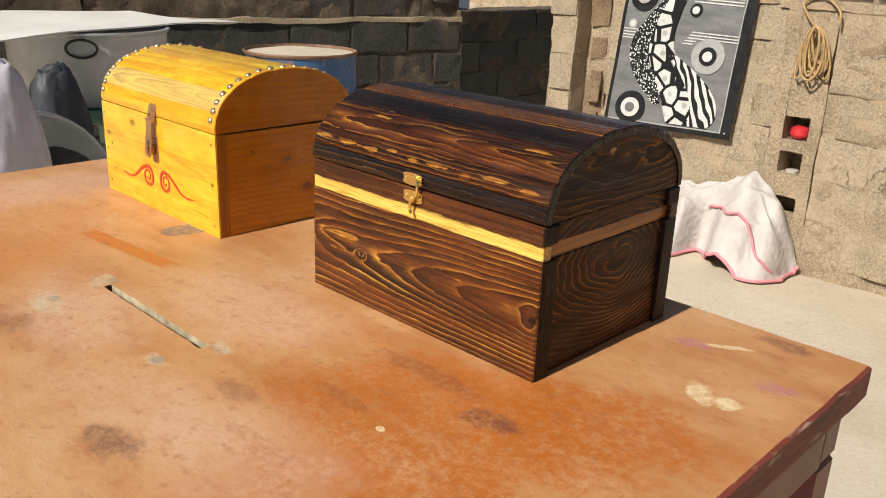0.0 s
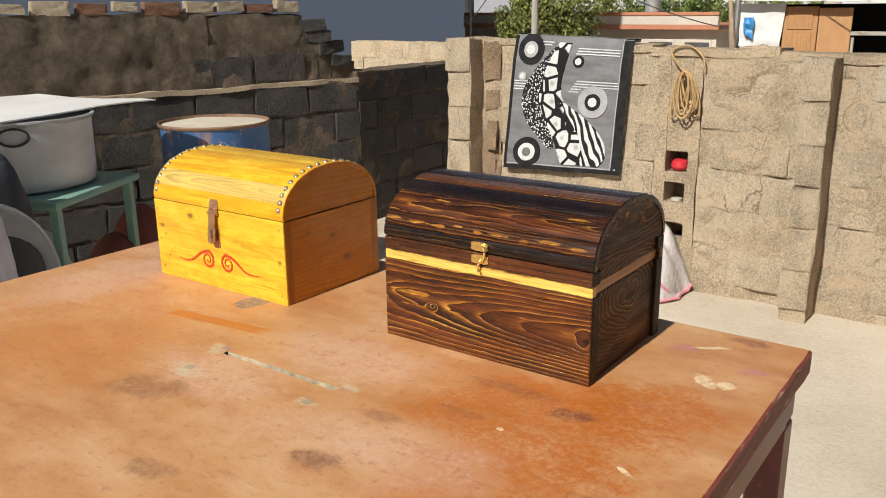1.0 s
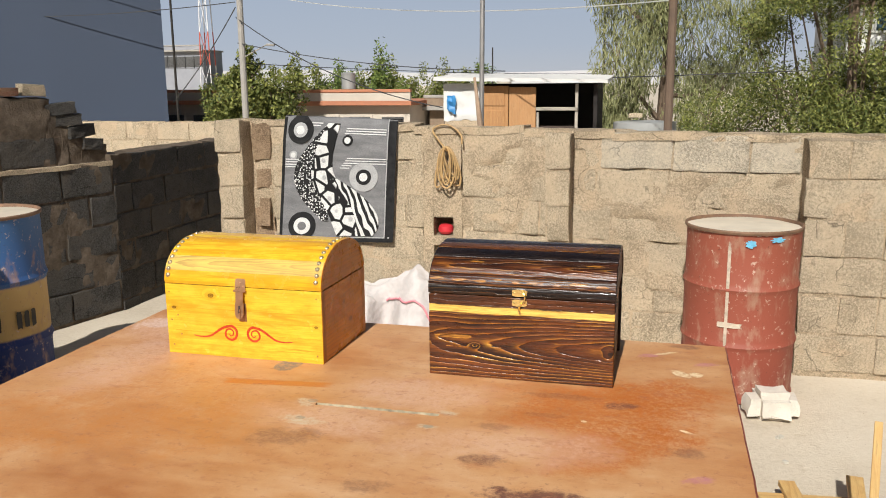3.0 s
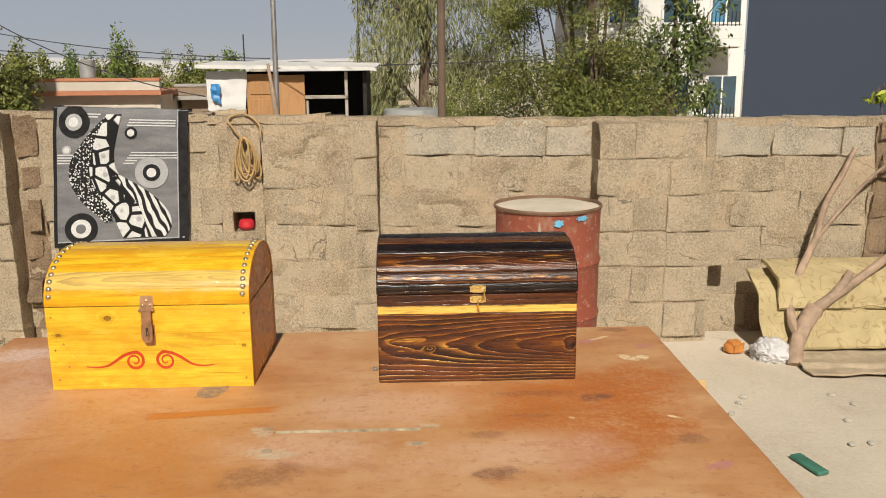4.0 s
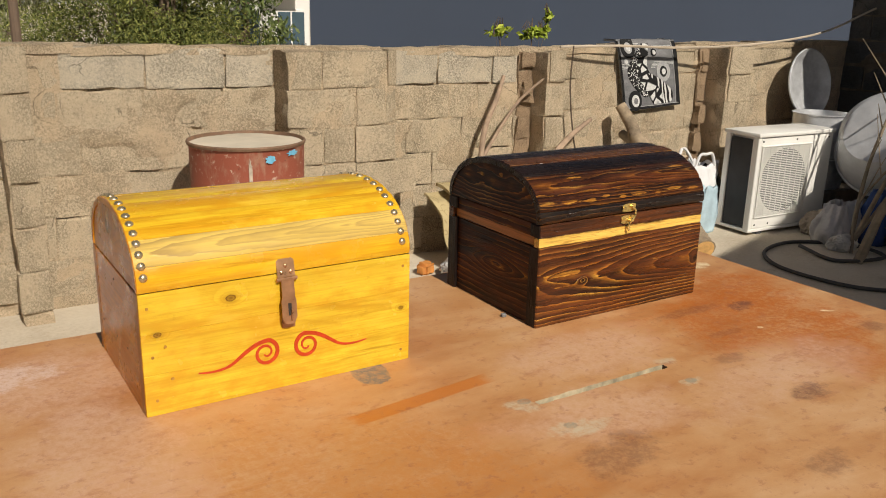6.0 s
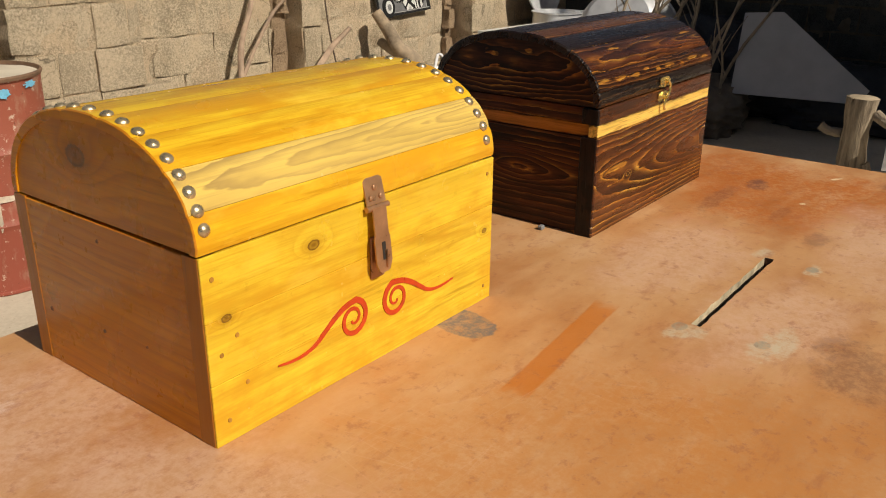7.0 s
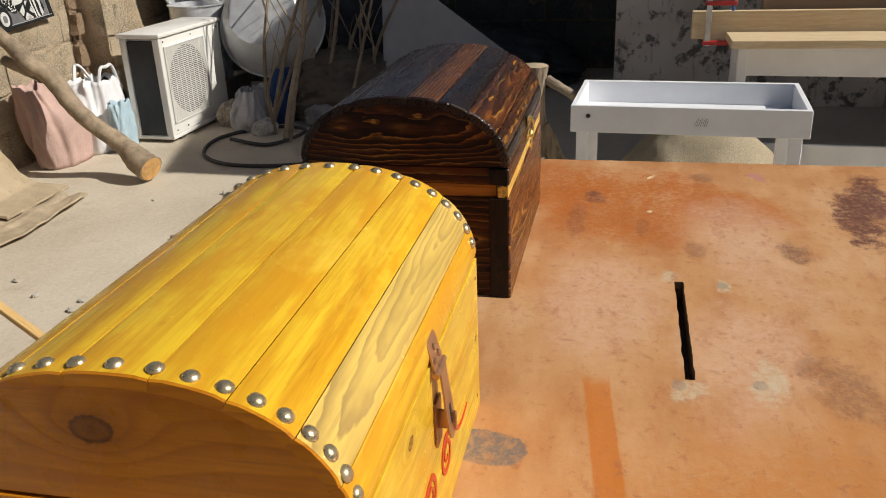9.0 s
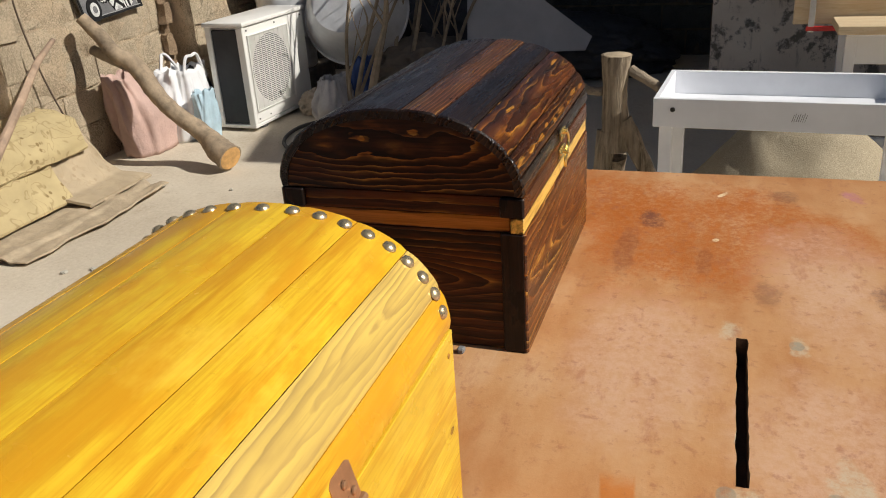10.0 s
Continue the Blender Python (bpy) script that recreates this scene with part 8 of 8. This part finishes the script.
tree("orchard_tree", "broad dark green tree beyond the wall", (-9.2, 17.2, GZ + 0.1), 0.2,
     [(-0.45, 0, 3.0, 0.62, 0.6, 0.7), (0.45, 0, 2.9, 0.62, 0.6, 0.7), (-0.05, 0, 3.6, 0.6, 0.6, 0.55), (-0.6, 0, 3.6, 0.4, 0.4, 0.4), (0.85, 0, 2.5, 0.4, 0.5, 0.5), (-0.1, 0, 4.1, 0.3, 0.35, 0.3), (-0.8, 0, 2.5, 0.4, 0.4, 0.5)], 20000, 0.05, 0.4, 0.3, LEAF_OLIVE, 11)
for k in range(14):
    rr = random.Random(200 + k)
    x, y = -33 + k * 1.45 + rr.uniform(-0.7, 0.7), rr.uniform(58, 75)
    hgt = rr.uniform(0.6, 2.2)
    tree("far_tree", "distant hazy green tree beyond the houses", (x, y, GZ - 0.5), 0.14, [(0, 0, 2.8 + hgt * 0.5, 1.0, 1.0, 1.3 + hgt * 0.4), (0.6, 0, 2.6, 0.9, 0.9, 1.2), (-0.6, 0, 2.9, 0.8, 0.8, 1.1)], 3200, 0.13, 0.45, 0.3, LEAF_OLIVE if k % 3 else LEAF_GREEN, 300 + k, "far trees")
# lime green shoots that stand up behind the wall
for nm, x, blobs, n in (("lime_shoot", 3.62, [(0, 0, 1.35, 0.09, 0.05, 0.04), (0.15, 0, 1.46, 0.025, 0.03, 0.09), (0.08, 0, 1.36, 0.06, 0.04, 0.04)], 230), ("lime_shoot", 3.28, [(0, 0, 1.34, 0.06, 0.04, 0.03), (0.04, 0, 1.38, 0.05, 0.03, 0.02)], 60)):
    tree(nm, "lime green leafy shoot behind the wall", (x, 4.6, 0.0), 0.012, blobs, n, 0.030, 0.42, 0.2, LEAF_LIME, int(x * 100), "shoots behind the wall")


def white_house():
    h = thing("white_house", "white apartment house with balconies behind the trees", "house", (5.19, 16.32, -0.76))
    h.scale = (0.62, 0.62, 0.62)
    wh, gl = plain("white render", (0.74, 0.73, 0.70), 0.8, 0, 0.1, 1.0, 0.1), plain("dark window glass", (0.06, 0.10, 0.13), 0.12, 0, 0.3, 2.0, 0.02)
    bl = plain("blue window film", (0.10, 0.27, 0.42), 0.2, 0, 0.2, 2.0, 0.02)
    tan_ = plain("tan balcony soffit", (0.42, 0.30, 0.18), 0.8)

    def put(nm, b, mt, par=h, lab=""):
        bm = bmesh.new()
        box(bm, *b, 0.01)
        return part(nm, bm, mt, par, lab)

    put("wall", (-2.6, 2.74, 0.0, 6, -2.6, 13), wh)
    put("roof", (-2.7, 2.74, -0.2, 6.2, 13.002, 13.2), wh)
    for fl in range(4):
        z = 1.6 + fl * 3.0
        b = put("balcony", (0.9, 2.2, -1.1, -0.002, z - 0.25, z), wh)
        put("soffit", (0.95, 2.15, -1.05, -0.01, z - 0.28, z - 0.252), tan_, b)
        put("parapet", (0.9, 2.2, -1.1, -1.0, z + 0.002, z + 0.4), wh, b)
        for k in range(10):
            put("rail_bar", (0.95 + k * 0.13, 0.98 + k * 0.13, -1.06, -1.03, z + 0.402, z + 0.85), IRON, b)
        for x0 in (-1.9, -0.1, 1.5):
            w = put("window", (x0, x0 + 1.1, -0.05, -0.002, z + 0.5, z + 1.9), wh)
            put("pane", (x0 + 0.08, x0 + 0.52, -0.06, -0.052, z + 0.58, z + 1.82), bl if fl % 2 and x0 > 1 else gl, w)
            put("pane", (x0 + 0.58, x0 + 1.02, -0.06, -0.052, z + 0.58, z + 1.82), gl, w)


white_house()


def coop():
    """The plank and sheet shed on the neighbour's roof terrace."""
    s = thing("shed", "shabby shed of doors, boards and sheet roofing", "shed", (-1.82, 11.5, ground_height(0, 11.5)))
    gz = ground_height(0, 11.5)
    wood = pine("old orange door wood", (0.46, 0.25, 0.10), (0.30, 0.15, 0.06), 2, 0.6, 0.4)
    dark = plain("dark shed inside", (0.025, 0.02, 0.018), 0.9)
    old = plain("greyed board", (0.42, 0.38, 0.32), 0.85, 0, 0.3, 9, 0.4)
    wht = plain("white tarp", (0.70, 0.69, 0.66), 0.7, 0, 0.15, 5, 0.3)

    def put(nm, b, mt, lab="", par=None, bev=0.006):
        bm = bmesh.new()
        box(bm, b[0] + 1.82, b[1] + 1.82, b[2] - 11.5, b[3] - 11.5, b[4] - gz, b[5] - gz, bev)
        return part(nm, bm, mt, par or s, lab)

    put("back_wall", (-3.0, -0.65, 12.6, 12.7, gz, 1.55), dark)
    put("side_wall", (-0.70, -0.64, 11.5, 12.595, gz, 1.56), dark)
    put("side_wall", (-3.0, -2.94, 11.52, 12.595, gz, 1.56), dark)
    d = put("door", (-2.42, -1.98, 11.50, 11.54, gz, 1.52), wood, "carved orange wooden door")
    put("panel", (-2.36, -2.04, 11.485, 11.498, 0.75, 1.15), wood, "", d)
    put("panel", (-2.36, -2.04, 11.485, 11.498, 1.22, 1.45), wood, "", d)
    put("board", (-1.97, -1.56, 11.50, 11.54, gz, 1.5), pine("plain orange board", (0.50, 0.28, 0.12), (0.36, 0.19, 0.08), 2, 0.6, 0.3))
    bm = bmesh.new()
    sheet(bm, 10, 10, lambda u, v: Vector((-1.17 + (0.55 + 0.05 * v) * u, -0.04 - 0.03 * noise.noise(Vector((u * 3, v * 4, 2))), 1.0 - gz + 0.05 * noise.noise(Vector((u * 4, 0, 7))) * (1 - v) + (0.56 - 0.10 * u * (1 - v)) * v)), 0.012)
    part("tarp", bm, wht, s, "wrinkled white tarp")
    put("clay_patch", (-2.98, -2.43, 11.47, 11.51, gz, 1.015), MORTAR)
    put("window_sill", (-1.55, -0.92, 11.42, 11.56, 1.15, 1.20), old, "pale window ledge")
    put("post", (-1.54, -1.505, 11.45, 11.50, gz, 1.125), old)
    put("post", (-0.965, -0.92, 11.45, 11.50, gz, 1.54), old)
    put("half_door", (-1.485, -0.98, 11.49, 11.52, gz, 0.92), plain("dark brown board", (0.07, 0.05, 0.04), 0.8))
    bm = bmesh.new()
    sheet(bm, 24, 6, lambda u, v: Vector((-1.28 + 2.62 * u, -0.22 + 1.5 * v, 1.66 - 0.06 * u - gz + 0.02 * noise.noise(Vector((u * 9, v * 3, 1))) + 0.07 * v)), 0.05)
    part("roof", bm, wht, s, "whitish sheet roof")
    bm = bmesh.new()
    sheet(bm, 6, 8, lambda u, v: Vector((-1.10 + 0.13 * u + 0.03 * v * noise.noise(Vector((u, v * 3, 4))), -0.09 - 0.04 * noise.noise(Vector((u * 4, v * 4, 1))), 1.38 - gz - 0.26 * v * (0.8 + 0.3 * u))), 0.02)
    part("blue_bag", bm, plain("blue plastic bag", (0.05, 0.25, 0.55), 0.5), s, "blue plastic bag")


coop()


def pole(name, label, x, y, z0, z1, r, material, lean=0.0, arms=(), category="pole"):
    p = thing(name, label, category, (x, y, z0))
    bm = bmesh.new()
    tube(bm, [(0, 0, 0), (lean * 0.5, 0, (z1 - z0) * 0.5), (lean, 0, z1 - z0)], [r, r * 0.9, r * 0.75], 10)
    part("shaft", bm, material, p)
    for a, b, rr in arms:
        bm = bmesh.new()
        tube(bm, [a, b], rr, 6)
        part("arm", bm, material, p)
    return p


POLE_GREY = plain("grey pole concrete", (0.34, 0.32, 0.29), 0.8, 0, 0.2, 6)
POLE_BROWN = plain("brown rusty pole", (0.14, 0.095, 0.065), 0.8, 0, 0.3, 10)
pole("steel_pole", "thin grey pole with a wooden splint behind the wall", -0.775, 3.93, 0, 3.4, 0.017, plain("galvanised pipe", (0.35, 0.34, 0.33), 0.5, 0.6, 0.2, 10), 0.03)
bm = bmesh.new()
tube(bm, [(-0.74, 3.90, 0.9), (-0.755, 3.90, 1.25), (-0.80, 3.90, 1.62)], [0.022, 0.02, 0.008], 8, 0.1, RNG)
solo("wooden_splint", bm, BARK_DRY, "split wooden stake tied to the pole", "stake")
pole("utility_pole", "rusty brown pole carrying wires before the trees", 0.38, 8.6, ground_height(0, 8.6), 7.5, 0.05, POLE_BROWN)
pole("utility_pole", "grey concrete pole carrying wires and a lamp arm", -8.05, 14.6, GZ, 9.0, 0.072, POLE_GREY, 0.0, [((0, 0, 4.3), (0.55, 0, 4.55), 0.012), ((0.55, 0, 4.55), (0.72, 0, 4.54), 0.025)])
pole("utility_pole", "dark pole with cross arms beyond the alley", -10.0, 15.2, GZ, 5.2, 0.030, IRON, 0.0, [((-0.25, 0, 6.2), (0.35, 0, 6.2), 0.04), ((-0.25, 0, 6.6), (0.3, 0, 6.55), 0.04), ((0.1, -0.05, 6.4), (0.3, -0.05, 6.4), 0.07)])
for x, y, z1, lab in ((-1.9, 30.0, 5.0, "thin dark antenna mast on a roof"), (-0.9, 34.0, 4.6, "thin pale antenna mast on a roof"), (5.4, 40, 6.0, "slim lamp post in the distance"), (-8.0, 40, 3.2, "slim lamp post in the distance"), (-3.0, 46, 3.6, "slim lamp post in the distance")):
    pole("antenna_mast", lab, x, y, GZ, z1, 0.04, IRON)["group"] = "far masts"


def wire(a, b, sag, r=0.012, n=24):
    bm = bmesh.new()
    A, B = Vector(a), Vector(b)
    tube(bm, [A.lerp(B, k / n) - Vector((0, 0, sag * 4 * (k / n) * (1 - k / n))) for k in range(n + 1)], r, 4)
    return bm


WIRE_DARK, WIRE_PALE = plain("dark wire", (0.05, 0.05, 0.05), 0.6), plain("pale wire", (0.45, 0.45, 0.42), 0.5)
for k, z in enumerate((2.45, 2.75, 3.05, 3.3)):
    solo("overhead_wire", wire((0.38, 8.6, z), (15.0, 10.5, z + 0.9), 0.05, 0.008), WIRE_PALE, "pale overhead wire before the trees", "wire", "overhead wires")
    solo("overhead_wire", wire((0.38, 8.6, z), (-8.15, 14.6, z + 1.0 + 0.15 * k), 0.25, 0.008), WIRE_PALE, "pale overhead wire across the sky", "wire", "overhead wires")
for a, b, s in (((-8.15, 14.6, 3.9), (-20, 18, 4.6), 0.2), ((-8.15, 14.6, 3.2), (-20, 18, 3.6), 0.2), ((-8.15, 14.6, 2.9), (-3.0, 11.4, 1.2), 0.25), ((-8.15, 14.6, 3.1), (-10.1, 15.2, 1.2), 0.1), ((-8.15, 14.6, 2.4), (-2.2, 12.4, 1.75), 0.12), ((-0.95, 12.0, 1.62), (16, 22.0, 2.4), 0.1), ((-8.15, 14.6, 2.0), (4.0, 40.0, 2.2), 0.3)):
    solo("overhead_wire", wire(a, b, s, 0.011), WIRE_DARK, "dark sagging overhead wire", "wire", "overhead wires")


def tank(name, label, x, y, z, r, h, material, group=""):
    bm = bmesh.new()
    lathe(bm, [(0, 0), (r, 0), (r * 1.02, 0.03), (r, h * 0.5), (r * 1.02, h * 0.92), (r * 1.04, h * 0.95), (r * 1.03, h), (r * 0.5, h + 0.02), (0, h + 0.03)], 28)
    return solo(name, bm, material, label, "tank", group, at=(x, y, z))


TANK = plain("grey galvanised tank", (0.40, 0.41, 0.40), 0.6, 0.3, 0.25, 5)
tank("water_tank", "grey galvanised water tank behind the wall", 0.05, 11.6, ground_height(0, 11.6), 0.44, 0.98 - ground_height(0, 11.6), TANK)
bm = bmesh.new()
box(bm, -0.18, 0.02, 11.45, 11.6, 1.045, 1.11, 0.01)
solo("loose_block", bm, BLOCK, "loose block lying on the water tank", "block")


def low_house(name, label, x0, x1, y0, y1, top, wall_m, band_m, windows, group="far houses"):
    z = GZ - 1.2
    h = thing(name, label, "house", ((x0 + x1) / 2, y0, z), 0, group)
    cx = (x0 + x1) / 2

    def put(nm, b, mt, lab="", par=None):
        bm = bmesh.new()
        box(bm, b[0] - cx, b[1] - cx, b[2] - y0, b[3] - y0, b[4] - z, b[5] - z, 0.01)
        return part(nm, bm, mt, par or h, lab)

    put("wall", (x0, x1, y0, y1, z, top), wall_m)
    put("roof", (x0 - 0.15, x1 + 0.15, y0 - 0.35, y1, top + 0.002, top + 0.14), band_m, "painted roof edge")
    put("parapet", (x0 - 0.1, x1 + 0.1, y0 - 0.28, y0 - 0.14, top + 0.142, top + 0.42), wall_m)
    put("coping", (x0 - 0.12, x1 + 0.12, y0 - 0.31, y0 - 0.12, top + 0.422, top + 0.52), band_m)
    for k in range(windows):
        wx = x0 + (x1 - x0) * (k + 0.5) / windows
        w = put("window", (wx - 0.45, wx + 0.45, y0 - 0.04, y0 - 0.002, top - 1.3, top - 0.3), wall_m)
        put("pane", (wx - 0.38, wx + 0.38, y0 - 0.05, y0 - 0.042, top - 1.22, top - 0.38), plain("dim window", (0.09, 0.09, 0.09), 0.3), "", w)
    return h


CREAM = plain("cream render", (0.58, 0.52, 0.44), 0.9, 0, 0.15, 2)
TERRA = plain("terracotta paint", (0.48, 0.20, 0.11), 0.85, 0, 0.2, 4)
GREYW = plain("grey render", (0.30, 0.31, 0.34), 0.85, 0, 0.15, 2)
low_house("far_house", "long low cream house with terracotta roof edge", -12.4, -7.75, 25.2, 29, 0.84, CREAM, TERRA, 4)
low_house("far_house", "low cream house with terracotta edge beyond the tree", -17.5, -12.9, 26.0, 30, 0.86, CREAM, TERRA, 4)
low_house("far_house", "low brown mud house beside the shed", -7.6, -3.4, 27.0, 31, 0.62, plain("brown mud wall", (0.26, 0.19, 0.13), 0.9), POLE_GREY, 2)
low_house("far_house", "grey two storey house in the distance", -50.0, -40.2, 58.0, 61.0, 3.3, GREYW, POLE_GREY, 5)
low_house("far_house", "dark flat roofed house in the distance", -39.6, -35.6, 60.0, 63.0, 4.1, GREYW, POLE_GREY, 5)
tank("roof_tank", "small grey tank on a far roof", -10.4, 26.6, 1.36, 0.24, 0.55, TANK, "roof tanks")
tank("roof_tank", "small white tank on a far roof", -5.2, 28.2, 1.14, 0.25, 0.5, CREAM, "roof tanks")


def mast():
    m = thing("lattice_mast", "tall red and white lattice mast", "mast", (-35.2, 60.0, GZ))
    red, wht = plain("mast red", (0.5, 0.10, 0.06), 0.7), plain("mast white", (0.7, 0.7, 0.7), 0.7)
    z = 0.0
    for k in range(8):
        bm = bmesh.new()
        a, b = 0.55 * (1 - k / 9), 0.55 * (1 - (k + 1) / 9)
        for sx in (-1, 1):
            for sy in (-1, 1):
                tube(bm, [(sx * a, sy * a, z), (sx * b, sy * b, z + 2.6)], 0.045, 5)
            tube(bm, [(sx * a, -a, z), (-sx * b, -b, z + 2.6)], 0.025, 4)
        part("section", bm, red if k % 2 == 0 else wht, m)
        z += 2.6


mast()


def haze_sky():
    """Bright hazy sky low in the north, far behind everything."""
    m = Mat("hazy sky", 1.0, 0, 0)
    sep = m.t.nodes.new("ShaderNodeSeparateXYZ")
    m.link(m.coord, sep.inputs[0])
    c = m.ramp(m.math("DIVIDE", sep.outputs["Z"], 420.0), (0.0, (0.50, 0.51, 0.53)), (0.15, (0.43, 0.475, 0.54)), (0.6, (0.34, 0.41, 0.52)), (1.0, (0.22, 0.30, 0.43)))
    e = m.t.nodes.new("ShaderNodeEmission")
    m.link(c, e.inputs["Color"])
    m.link(e.outputs[0], m.t.nodes["Material Output"].inputs["Surface"])
    bm = bmesh.new()
    rows = []
    for k in range(41):
        a = radians(-95 + 190 * k / 40)
        rows.append((bm.verts.new((1500 * math.sin(a), 1500 * math.cos(a), -40)), bm.verts.new((1500 * math.sin(a), 1500 * math.cos(a), 420))))
    for a, b in zip(rows, rows[1:]):
        bm.faces.new((a[0], b[0], b[1], a[1]))
    solo("backdrop", bm, m.m, "pale hazy sky low over the horizon", "sky", kind="structure")


haze_sky()


def far_hills():
    bm = bmesh.new()
    n = 60
    rows = []
    for k in range(n + 1):
        a = radians(-75 + 150 * k / n)
        x, y = 700 * math.sin(a), 700 * math.cos(a)
        h = 9 + 7 * noise.noise(Vector((k * 0.13, 1, 0)))
        rows.append((bm.verts.new((x, y, -6)), bm.verts.new((x * 1.01, y * 1.01, h)), bm.verts.new((x * 1.25, y * 1.25, -6))))
    for a, b in zip(rows, rows[1:]):
        bm.faces.new((a[0], b[0], b[1], a[1]))
        bm.faces.new((a[1], b[1], b[2], a[2]))
    solo("hills", bm, plain("hazy hills", (0.42, 0.42, 0.43), 1.0, 0, 0.05, 0.01), "low hazy hills on the horizon", "hills", kind="structure")


far_hills()
